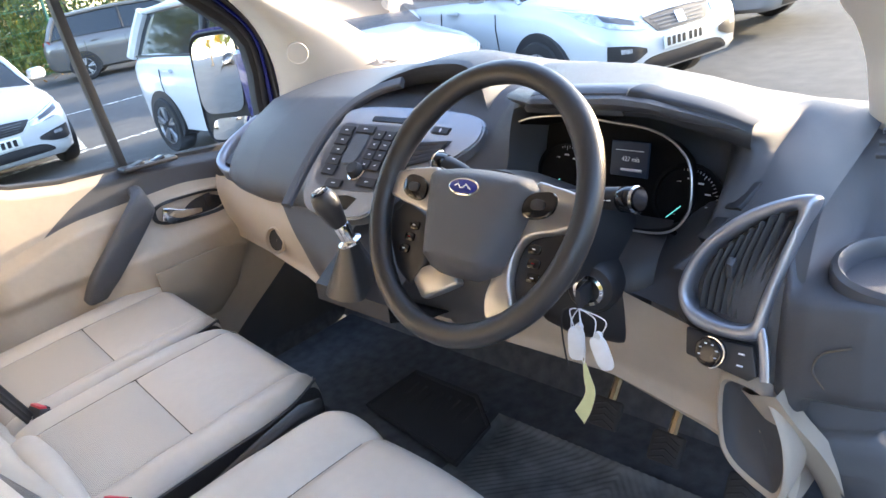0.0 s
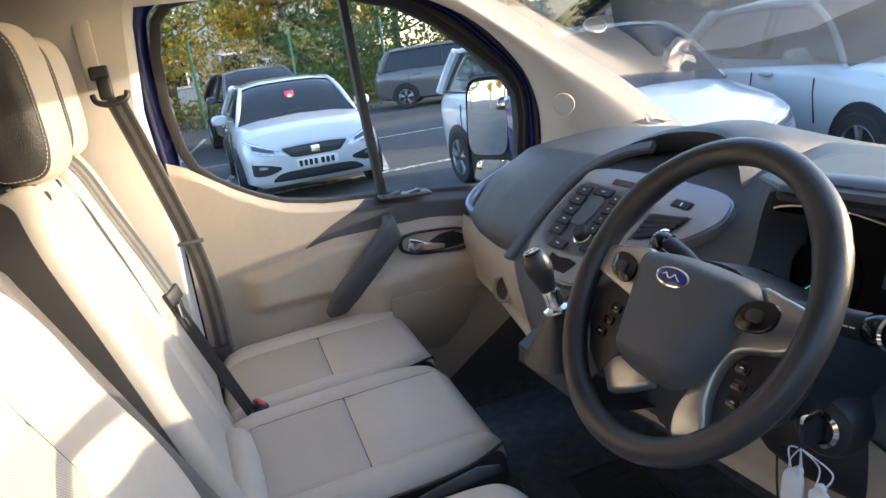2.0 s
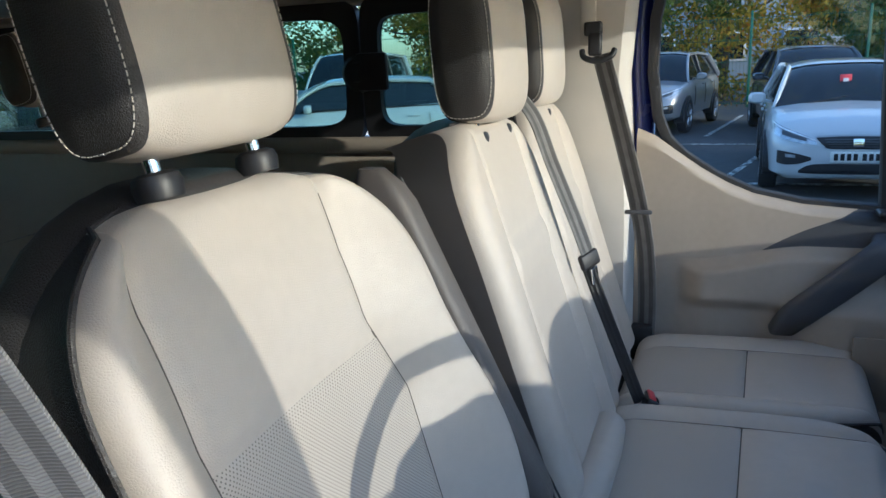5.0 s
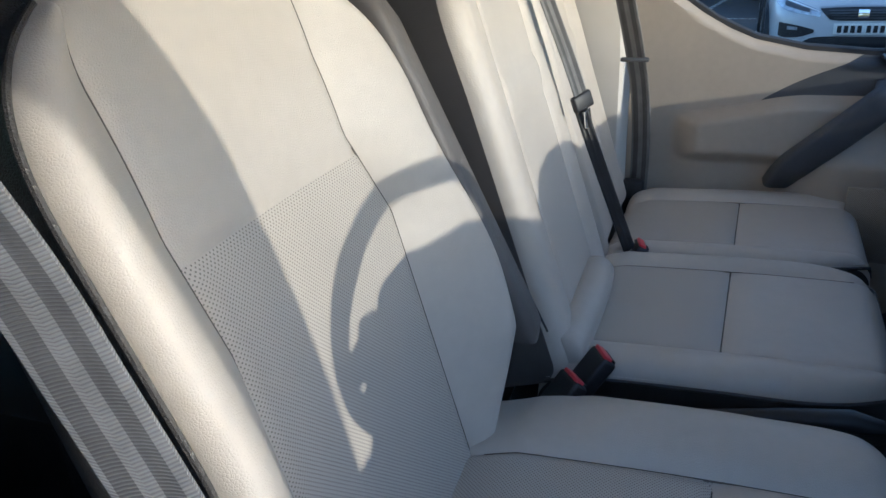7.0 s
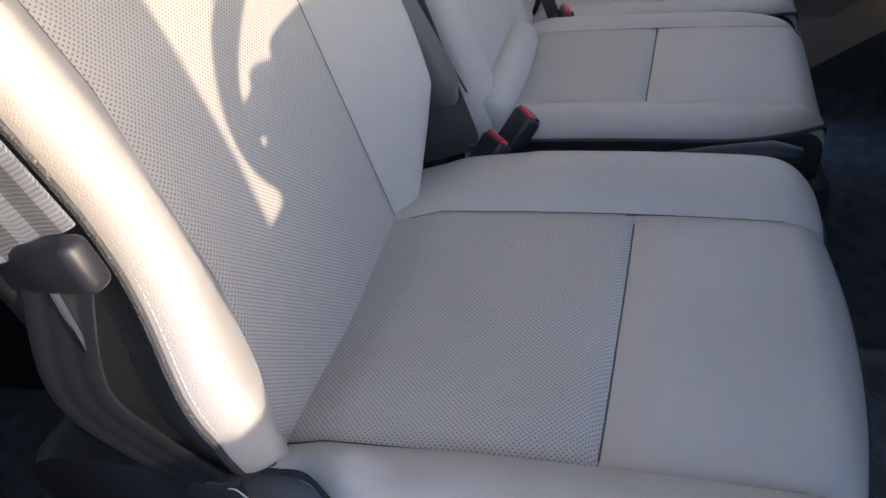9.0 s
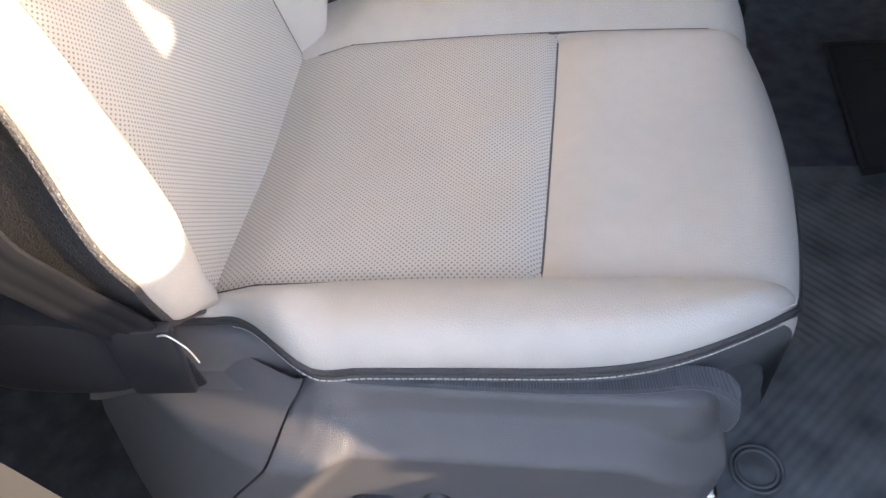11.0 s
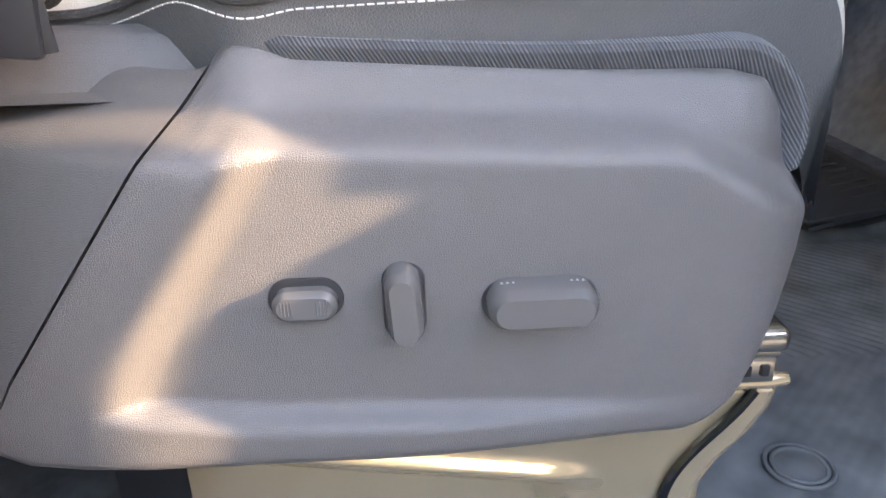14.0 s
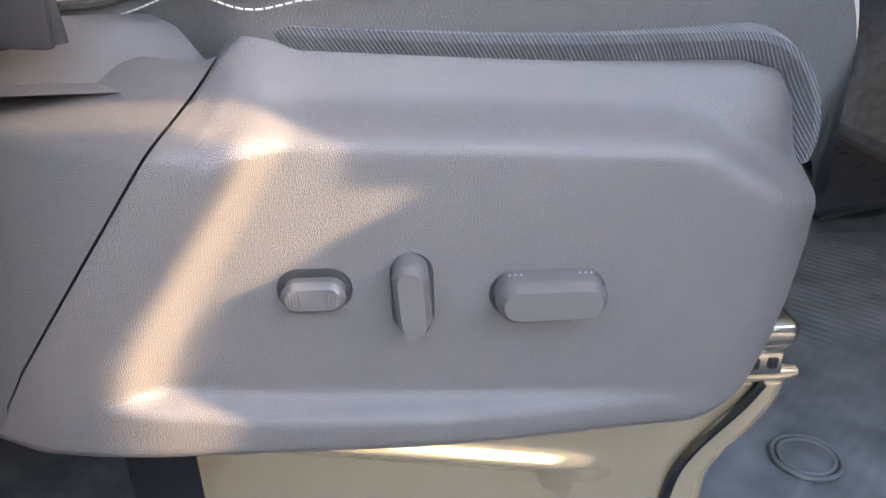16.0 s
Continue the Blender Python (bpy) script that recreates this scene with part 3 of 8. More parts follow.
# driver's door, swung open on its hinges
door_e = thing("door_2", (1.0, 1.30, 0.56), "unseen open driver's door, dark blue with dark inner trim, shading the seat cover", "door", kind="structure")
DD = Vector((0.93, -0.36, 0)).normalized()
DN = Vector((-DD.y, DD.x, 0))
# out of view; hinge edge is cut so its shade bounds the sun patch
bm = bmesh.new()
loft(bm, [[Vector((0.976, 1.335, 0)) + DD * (a * 1.08 + (1 - a) * min(0.06, max(0.0, 0.012 + 0.30 * (0.588 - 0.70 * v)))) + DN * (o - 0.03 * abs(2 * v - 1) ** 2) + Vector((0, 0, 0.58 + 0.70 * v)) for a, o in ((0, 0), (0, 0.07), (0.03, 0.085), (0.5, 0.095), (0.97, 0.085), (1, 0.07), (1, 0), (0.5, -0.01))] for v in (0, 0.1, 0.35, 0.6, 0.85, 1)], True, True)
part("door_shell", bm, "blue_paint", door_e, "dark blue painted door shell", smooth=40)
bm = bmesh.new()
loft(bm, [[Vector((0.976, 1.335, 0)) + DD * (a * 1.08) - DN * o + Vector((0, 0, 0.62 + 0.64 * v)) for a, o in ((0.03, 0.004), (0.05, 0.03), (0.5, 0.045), (0.95, 0.03), (0.97, 0.004))] for v in (0, 0.2, 0.6, 1)], False, False)
part("door_trim", bm, "dash", door_e, "dark grey inner trim", smooth=40)

# ---- dashboard ----
dashboard = thing("dashboard", (MID, 1.2, 1.0), "dark grey moulded dashboard with a beige lower half", "dashboard")
UP = [
    (-0.735, [(1.50, 1.36), (1.36, 1.365), (1.24, 1.335), (1.21, 1.325), (1.12, 1.30), (1.05, 1.26), (1.04, 1.22), (1.10, 1.18)]),
    (-0.60, [(1.54, 1.372), (1.42, 1.395), (1.22, 1.385), (1.17, 1.375), (1.06, 1.33), (1.00, 1.27), (1.0, 1.225), (1.06, 1.18)]),
    (-0.40, [(1.58, 1.372), (1.46, 1.405), (1.22, 1.40), (1.15, 1.39), (1.04, 1.34), (0.975, 1.27), (0.975, 1.22), (1.03, 1.18)]),
    (-0.22, [(1.58, 1.372), (1.46, 1.41), (1.20, 1.405), (1.14, 1.395), (1.05, 1.345), (0.975, 1.28), (0.965, 1.23), (1.02, 1.19)]),
    (-0.15, [(1.56, 1.372), (1.44, 1.415), (1.22, 1.41), (1.15, 1.40), (1.09, 1.37), (1.01, 1.31), (0.95, 1.26), (0.97, 1.20)]),
    (0.22, [(1.475, 1.372), (1.357, 1.425), (1.24, 1.42), (1.18, 1.41), (1.12, 1.375), (1.06, 1.32), (1.0, 1.26), (0.99, 1.19)]),
    (0.275, [(1.455, 1.372), (1.335, 1.43), (1.16, 1.435), (1.12, 1.425), (1.09, 1.38), (1.07, 1.32), (1.03, 1.25), (1.0, 1.19)]),
    (0.305, [(1.445, 1.372), (1.325, 1.432), (1.08, 1.445), (1.07, 1.428), (1.14, 1.40), (1.15, 1.33), (1.09, 1.24), (1.0, 1.19)]),
    (0.40, [(1.425, 1.372), (1.305, 1.432), (1.022, 1.456), (1.020, 1.434), (1.17, 1.415), (1.17, 1.33), (1.10, 1.22), (0.99, 1.19)]),
    (0.515, [(1.395, 1.372), (1.275, 1.420), (1.052, 1.450), (1.052, 1.423), (1.17, 1.405), (1.17, 1.32), (1.10, 1.22), (0.99, 1.185)]),
    (0.555, [(1.385, 1.372), (1.265, 1.412), (1.064, 1.440), (1.066, 1.415), (1.16, 1.40), (1.16, 1.32), (1.08, 1.22), (0.99, 1.18)]),
    (0.615, [(1.36, 1.372), (1.24, 1.400), (1.086, 1.417), (1.090, 1.391), (1.15, 1.375), (1.14, 1.31), (1.03, 1.23), (0.98, 1.175)]),
    (0.645, [(1.345, 1.372), (1.225, 1.394), (1.096, 1.404), (1.102, 1.379), (1.11, 1.352), (1.045, 1.305), (0.975, 1.235), (0.965, 1.165)]),
    (0.665, [(1.335, 1.372), (1.22, 1.390), (1.106, 1.392), (1.110, 1.372), (1.09, 1.345), (1.03, 1.30), (0.965, 1.235), (0.958, 1.15)]),
    (0.685, [(1.33, 1.372), (1.26, 1.388), (1.19, 1.368), (1.12, 1.352), (1.06, 1.322), (1.00, 1.287), (0.955, 1.235), (0.95, 1.13)]),
    (0.73, [(1.32, 1.372), (1.25, 1.385), (1.18, 1.368), (1.10, 1.347), (1.04, 1.328), (0.985, 1.297), (0.94, 1.22), (0.935, 1.12)]),
    (0.785, [(1.31, 1.372), (1.24, 1.378), (1.17, 1.365), (1.09, 1.350), (1.03, 1.338), (0.995, 1.320), (0.945, 1.22), (0.935, 1.11)]),
]


END = [(1.03, 0.612), (1.05, 0.626), (1.094, 0.660), (1.139, 0.685), (1.218, 0.728), (1.26, 0.735)]


def dash_row(x):
    """A section of the pad; towards the passenger's door it ends along the corner vent."""
    row = spline([(x, y, z) for y, z in lerp_rows(UP, x)], 4)
    if x < -0.5:
        for p in row:
            p.x = -0.5 + (x + 0.5) * (lerp_rows([(a, [(b,)]) for a, b in END], p.y)[0][0] - 0.5) / 0.235
    return row


bm = bmesh.new()
xs = sorted(set([round(-0.735 + i * (1.520 / 80), 4) for i in range(81)] + [k for k, _ in UP]))
loft(bm, [dash_row(x) for x in xs], False, False)
part("upper_pad", bm, "dash", dashboard, "dark grey grained soft-touch dashboard pad", smooth=50)
bm = bmesh.new()
rows = []
for i in range(41):
    x = -0.70 + 1.50 * i / 40
    y0, z0 = lerp_rows(UP, x)[0]
    rows.append([Vector((x, y0 - 0.01, z0 - 0.006)), Vector((x, y0 + 0.02, z0 - 0.06)), Vector((x, y0 + 0.10, z0 - 0.14)), Vector((x, 1.84, 1.19))])
loft(bm, rows, False, False)
part("screen_ledge", bm, "black_soft", dashboard, "black ledge under the windscreen", smooth=50)
LOW = [
    (-0.74, [(1.05, 1.215), (1.04, 1.16), (1.06, 1.06), (1.10, 1.02), (1.45, 0.98)]),
    (-0.50, [(1.02, 1.205), (1.005, 1.15), (1.02, 1.06), (1.06, 1.03), (1.45, 0.98)]),
    (-0.25, [(1.00, 1.205), (0.97, 1.14), (0.97, 1.07), (1.0, 1.04), (1.45, 0.98)]),
    (-0.10, [(0.98, 1.205), (0.93, 1.13), (0.93, 1.06), (0.97, 1.03), (1.45, 0.98)]),
    (0.20, [(0.98, 1.20), (0.95, 1.14), (0.95, 1.08), (0.99, 1.05), (1.45, 1.0)]),
    (0.50, [(0.99, 1.19), (0.985, 1.13), (0.99, 1.06), (1.02, 1.03), (1.45, 1.0)]),
    (0.68, [(0.95, 1.17), (0.96, 1.12), (0.98, 1.04), (1.0, 1.0), (1.45, 0.98)]),
    (0.79, [(0.94, 1.14), (0.935, 1.10), (0.95, 1.0), (0.97, 0.96), (1.45, 0.96)]),
]
bm = bmesh.new()
loft(bm, [spline([(x, y, z) for y, z in lerp_rows(LOW, x)], 4) for x in [-0.74 + i * 1.53 / 60 for i in range(61)]], False, False)
part("lower_panel", bm, "beige_plastic", dashboard, "beige lower dashboard panel", smooth=50)

EDGE = [(-0.395, 1.226), (-0.36, 1.205), (-0.294, 1.158), (-0.167, 1.066), (-0.06, 1.030), (0.033, 1.012), (0.30, 1.040)]
bm = bmesh.new()
rows = []
for i in range(36):
    x = -0.39 + 0.69 * i / 35
    low = spline([(x, y, z) for y, z in lerp_rows(LOW, x)], 8)[:25]
    zb = lerp_rows([(a, [(b,)]) for a, b in EDGE], x)[0][0]
    row = []
    for k in range(9):
        z = 1.228 + (zb - 1.228) * k / 8
        p, q = next(((p, q) for p, q in zip(low, low[1:]) if q.z <= z), (low[-2], low[-1]))
        t = min(1.0, max(0.0, (z - q.z) / max(1e-6, p.z - q.z)))
        row.append(Vector((x, q.y + (p.y - q.y) * t - 0.007, z)))
    rows.append(row + [row[-1] + Vector((0, 0.010, -0.002))])
loft(bm, rows, False, False)
part("centre_panel", bm, "dash", dashboard, "dark grey panel under the centre stack", smooth=60)

# bulkhead and footwell
bm = bmesh.new()
sheet(bm, 6, 8, lambda u, v: Vector((-0.93 + u * 1.85, 1.62 - 0.32 * (1 - v) ** 2 * 0.6, 0.55 + v * 0.66)))
sheet(bm, 2, 2, lambda u, v: Vector((-0.90, 0.85 + u * 0.95, 0.42 + v * 0.76)))
# unseen driver's-side sheet, its edge cut to shape the sun patch on the seat
sheet(bm, 2, 40, lambda u, v: Vector((0.948, (1 - u) * min(1.352, max(1.20, 1.335 + 2.0 * (0.86 * v - 0.638))) + u * 1.91, 0.5 + v * 0.86)))
part("wall_bulkhead", bm, "cloth_dark", None, "dark carpeted front bulkhead with an unseen side sheet cut for the sun patch", kind="structure", category="wall")

# ---- steering wheel ----
WC = Vector((0.432, 0.821, 1.370))
WT = radians(35.8)
WU, WN = Vector((0, math.sin(WT), math.cos(WT))), Vector((0, -math.cos(WT), math.sin(WT)))


def W(a, b, n=0.0):
    return WC + Vector((1, 0, 0)) * a + WU * b + WN * n


steering = thing("steering_wheel", WC, "black leather three-spoke steering wheel with silver spokes", "steering wheel")
bm = bmesh.new()
N = 96
pts = [W(0.1690 * math.cos(2 * math.pi * i / N), 0.1725 * math.sin(2 * math.pi * i / N)) for i in range(N)]
rad = []
for i in range(N):
    a = math.degrees(2 * math.pi * i / N)
    rad.append(0.0158 + 0.0022 * (math.exp(-((a - 35) / 14) ** 2) + math.exp(-((a - 145) / 14) ** 2)) - (0.0007 if i in (9, 39, 62, 82) else 0))
tube(bm, pts, rad, 16, True)
part("rim", bm, "rim_leather", steering, "black stitched leather rim")
# hub cover
bm = bmesh.new()


def hub_pt(u, v):
    b = -0.098 + 0.137 * v
    hw = 0.056 + 0.036 * min(1, v * 1.15) ** 0.8
    hw *= 1 - 0.35 * max(0, 0.12 - v) / 0.12 - 0.18 * max(0, v - 0.9) / 0.1
    s = 2 * u - 1
    e = max(abs(s) ** 6, (2 * v - 1) ** 8)
    return W(hw * s, b + 0.006 * (1 - s * s) * (v - 0.3), 0.018 - 0.030 * e + 0.006 * (1 - s * s) + (-0.004 if abs(v - 0.10) < 0.03 else 0))


sheet(bm, 26, 26, hub_pt)
part("airbag_cover", bm, "dash", steering, "dark grey grained airbag cover")
ARM = [(0.074, 0.034), (0.104, 0.036), (0.140, 0.030), (0.160, 0.022), (0.164, -0.004), (0.140, -0.012), (0.122, -0.020), (0.098, -0.026), (0.082, -0.034), (0.074, -0.050), (0.072, -0.070), (0.076, -0.092), (0.088, -0.116), (0.086, -0.124), (0.058, -0.140), (0.046, -0.124), (0.045, -0.101), (0.056, -0.069), (0.066, -0.030)]
ARM_L = [(0.074, 0.034), (0.104, 0.036), (0.140, 0.030), (0.160, 0.022), (0.164, -0.004), (0.140, -0.012), (0.110, -0.018), (0.070, -0.020)]
bm = bmesh.new()
plate(bm, [W(a, b, -0.016) for a, b in ((-0.086, -0.116), (-0.078, -0.098), (-0.050, -0.086), (-0.020, -0.086), (-0.004, -0.106), (-0.030, -0.122), (-0.060, -0.138))], 0.017, 0.004, 3)
part("spoke", bm, "satin", steering, "satin silver lower spoke end", smooth=50)
for s in (-1, 1):
    bm = bmesh.new()
    arm = spline([(a, b, 0) for a, b in (ARM if s > 0 else ARM_L)], 3, True)
    plate(bm, [W(s * p.x, p.y, -0.016) for p in arm], 0.017, 0.004, 3)
    spoke = part("spoke", bm, "satin", steering, "satin silver forked spoke", smooth=50)
    bm = bmesh.new()
    plate(bm, [W(s * a, b, -0.030) for a, b in ((0.070, -0.040), (0.100, -0.022), (0.138, -0.010), (0.158, -0.030), (0.150, -0.070), (0.120, -0.108), (0.086, -0.126), (0.068, -0.090))], 0.016, 0.005, 3)
    pocket = part("switch_pocket", bm, "black", steering, "black spoke filler with small switches", smooth=50)
    for q in range(3):
        bm = bmesh.new()
        plate(bm, [W(s * (0.104 + 0.004 * q) + 0.009 * p, -0.044 - 0.017 * q + 0.006 * r, -0.0145) for p, r in oval(1, 1, 14, 4)], 0.004, 0.001)
        k = part("key", bm, "gloss_black", pocket)
        bm = bmesh.new()
        tube(bm, [W(s * (0.104 + 0.004 * q) - 0.002, -0.044 - 0.017 * q, -0.0100), W(s * (0.104 + 0.004 * q) + 0.002, -0.044 - 0.017 * q, -0.0100)], 0.0009, 4)
        part("key_mark", bm, "red_lens" if q == 1 else "white_ink", k)
    bm = bmesh.new()
    plate(bm, [W(s * 0.106 + 0.024 * p, 0.006 + 0.017 * q + 0.004 * p * s, 0.0005) for p, q in oval(1, 1, 24, 2.5)], 0.006, 0.003)
    pod = part("button_pod", bm, "gloss_black", steering, "black switch pod")
    bm = bmesh.new()
    plate(bm, [W(s * 0.106 + 0.010 * p, 0.006 + 0.0065 * q, 0.0062) for p, q in oval(1, 1, 16, 3)], 0.003, 0.001)
    part("button", bm, "black", pod)
# raised panel with lettering on the airbag cover
FR = [W(-0.010 + x, -0.062 + y, 0.0215) for x, y in ((-0.019, -0.006), (0.019, -0.006), (0.019, 0.006), (-0.019, 0.006))]
bm = bmesh.new()
tube(bm, FR, 0.0007, 5, True)
emb = part("emblem_frame", bm, "black", steering)
words("lettering", "AIRBAG", 0.0085, axes(W(-0.010, -0.062, 0.0212), (1, 0, 0), WU), "black", emb, 0.0004)
bm = bmesh.new()
plate(bm, [W(0.026 * p, 0.012 + 0.0115 * q, 0.022) for p, q in oval(1, 1, 32)], 0.003, 0.001)
badge = part("badge", bm, "chrome", steering, "oval blue badge with a chrome rim")
bm = bmesh.new()
plate(bm, [W(0.0235 * p, 0.012 + 0.0092 * q, 0.0245) for p, q in oval(1, 1, 32)], 0.0015, 0.0005)
part("badge_field", bm, "badge_blue", badge, "dark blue enamel field")
bm = bmesh.new()
tube(bm, [W(-0.013 + 0.0045 * i, 0.012 + 0.003 * math.sin(i * 1.9), 0.0268) for i in range(7)], 0.0009, 6)
part("badge_script", bm, "white_ink", badge)
# column shroud
bm = bmesh.new()
loft(bm, [[WC + WN * n + Vector((a, 0, 0)) + WU * b for a, b in oval(w, h, 24, 3)] for n, w, h in ((-0.03, 0.055, 0.05), (-0.08, 0.07, 0.065), (-0.20, 0.085, 0.075), (-0.32, 0.09, 0.08))])
part("column_shroud", bm, "black", steering, "black steering column shroud")

# ---- seats ----
def seat_zone(seams, y_cross, edge_dark=1):
    def zones(x, y, edge):
        if edge > edge_dark:
            return "side"
        if x < seams[0]:
            return "bolster_a"
        if x > seams[1]:
            return "bolster_b"
        return "insert" if y < y_cross else "front"
    return zones


def upholster(pieces, parent, prefix, mats, side="dark_leather"):
    names = {"side": ("side_panel", side), "bolster_a": ("bolster", "leather"), "bolster_b": ("bolster", "leather"), "insert": ("insert", mats), "front": ("front_panel" if prefix == "cushion" else "upper_panel", "leather")}
    for z, bm in pieces.items():
        n, m = names[z]
        part(prefix + "_" + n, bm, m, parent, smooth=60)


driver = thing("driver_seat", (0.40, 0.45, 0.56), "cream leather driver's seat with perforated insert and charcoal sides", "seat")


class Bow:
    """A place for the driver's cushion whose front edge bows out between rounded corners."""

    def __matmul__(self, v):
        t = min(1.0, max(0.0, (v.y - 0.46) / 0.255))
        k = (v.x - 0.395) / 0.27
        return Vector((v.x, v.y - 0.075 * (v.x - 0.40) + t * t * (0.016 - 0.038 * k * k - 0.012 * k ** 6), v.z))

    def to_3x3(self):
        return Matrix.Identity(3)


CUSH = Bow()


def sm3(t):
    t = min(max(t, 0.0), 1.0)
    return t * t * (3 - 2 * t)


def drv_cush_w(y):
    t = max(0.0, (y - 0.50) / 0.215)
    s = 0.066 * t ** 3.2
    rear = min(1.0, max(0.0, (0.375 - y) / 0.09))
    rear = rear * rear * (3 - 2 * rear)
    return 0.100 + s * 1.3 + rear * 0.02, 0.664 - s - rear * 0.050


def drv_cush_h(x, y):
    s0, s1 = 0.245, 0.582
    z = 0.994 + 0.010 * math.sin((y - 0.25) * 5.0) - 0.014 * math.exp(-((x - 0.41) / 0.11) ** 2) * max(0, (0.52 - y) / 0.27)
    for d in (s0 - x, x - s1):
        if d > 0:
            z += 0.030 * math.sin(min(1.0, d / 0.12) * math.pi) ** 0.8 * min(1.0, max(0.25, (y - 0.24) / 0.16))
    z += groove(x - s0, 0.005) + groove(x - s1, 0.005)
    if s0 < x < s1:
        z += groove(y - 0.520, 0.006, 0.006)
        # soft creases pressed into the insert
        z += 0.0034 * math.sin(46 * (x + 0.5 * y) + 3.0 * math.sin(24 * y)) * math.exp(-((x - 0.43) / 0.12) ** 2 - ((y - 0.41) / 0.09) ** 2)
        z += 0.0016 * math.sin(80 * (y - 0.3 * x)) * math.exp(-((x - 0.43) / 0.10) ** 2 - ((y - 0.42) / 0.08) ** 2)
        z -= 0.010 * math.exp(-(y - 0.520) / 0.022) if y > 0.520 else 0.0045 * math.exp((y - 0.520) / 0.02)
    z -= 0.02 * max(0, (0.30 - y) / 0.08) * (1 - sm3((x - 0.584) / 0.03))
    z += 0.014 * sm3((0.385 - y) / 0.05) * sm3((x - 0.586) / 0.03)
    return z


upholster(pillow(CUSH, drv_cush_w, 0.17, 0.715, drv_cush_h, seat_zone((0.245, 0.582), 0.520, 0), 0.026, 0.10, 0.045, 0.03, lambda y: (0.245, 0.582), (0.520,), (22, 52, 18), (52, 36), 0.034), driver, "cushion", "perf_seat", "grey_leather")


def back_place(y0, z0, tilt):
    """A frame on a backrest: local x across, local y up the back, local z out of it, origin at (0, y0, z0)."""
    c, s = math.cos(radians(tilt)), math.sin(radians(tilt))
    m = Matrix(((-1, 0, 0, 0), (0, -s, c, y0), (0, c, s, z0), (0, 0, 0, 1)))
    return m


DB = back_place(0.222 + 0.2586 * 0.206, 0.90, 14.5)


def drv_back_w(h):
    t = max(0.0, (h - 0.50) / 0.19)
    k = math.sqrt(max(0.0, 1 - t ** 3))
    f = math.exp(-((h - 0.215) / 0.075) ** 2)
    b = 0.11 * max(0.0, (0.14 - h) / 0.14) ** 0.9
    lean = min(1.0, max(0.0, (0.50 - h) / 0.24))
    lean = lean * lean * (3 - 2 * lean)
    return -(0.407 + 0.237 * k + 0.032 * f - b), -(0.407 - (0.243 + 0.049 * lean) * k + 0.17 * max(0.0, (0.33 - h) / 0.33) ** 2.2)


def bolster_edge(h):
    return lerp_rows([(0.0, [(0.012, 0)]), (0.12, [(0.045, 0)]), (0.20, [(0.074, 0)]), (0.36, [(0.062, 0)]), (0.57, [(0.034, 0)]), (0.66, [(0.022, 0)]), (0.75, [(0.018, 0)])], h)[0][0]


def back_seams(h):
    up = min(1.0, max(0.0, (h - 0.40) / 0.10))
    return 0.238 + 0.045 * up - 0.02 * max(0, (h - 0.58) / 0.1), 0.546 + 0.018 * up - 0.05 * max(0, (h - 0.60) / 0.09) ** 2 + 0.062 * sm3((0.24 - h) / 0.18) - 0.05 * sm3((0.07 - h) / 0.07)


def drv_back_h(xl, h):
    x = -xl
    s0, s1 = back_seams(h)
    lo, hi = drv_back_w(h)
    z = -0.006 * math.exp(-((x - 0.41) / 0.12) ** 2) - 0.02 * max(0, (h - 0.5) / 0.16) ** 2
    for d, w in ((s0 - x, s0 + hi), (x - s1, -lo - s1)):
        if d > 0:
            z += bolster_edge(h) * math.sin(min(1.0, d / max(w, 0.02)) * math.pi / 2) ** 1.15
    z += groove(x - s0) + groove(x - s1)
    if s0 < x < s1:
        z += groove(h - 0.475, 0.004, 0.006)
    return z


def drv_back_zone(xl, h, edge):
    x = -xl
    if edge > 0:
        return "side"
    if x < back_seams(h)[0]:
        return "bolster_a"
    if x > back_seams(h)[1]:
        return "bolster_b"
    return "insert" if h < 0.475 else "front"


upholster(pillow(DB, drv_back_w, 0.02, 0.680, drv_back_h, drv_back_zone, 0.030, 0.085, 0.03, 0.03, lambda h: (-back_seams(h)[0], -back_seams(h)[1]), (0.475,), (20, 50, 20), (60, 34)), driver, "backrest", "perf_back")


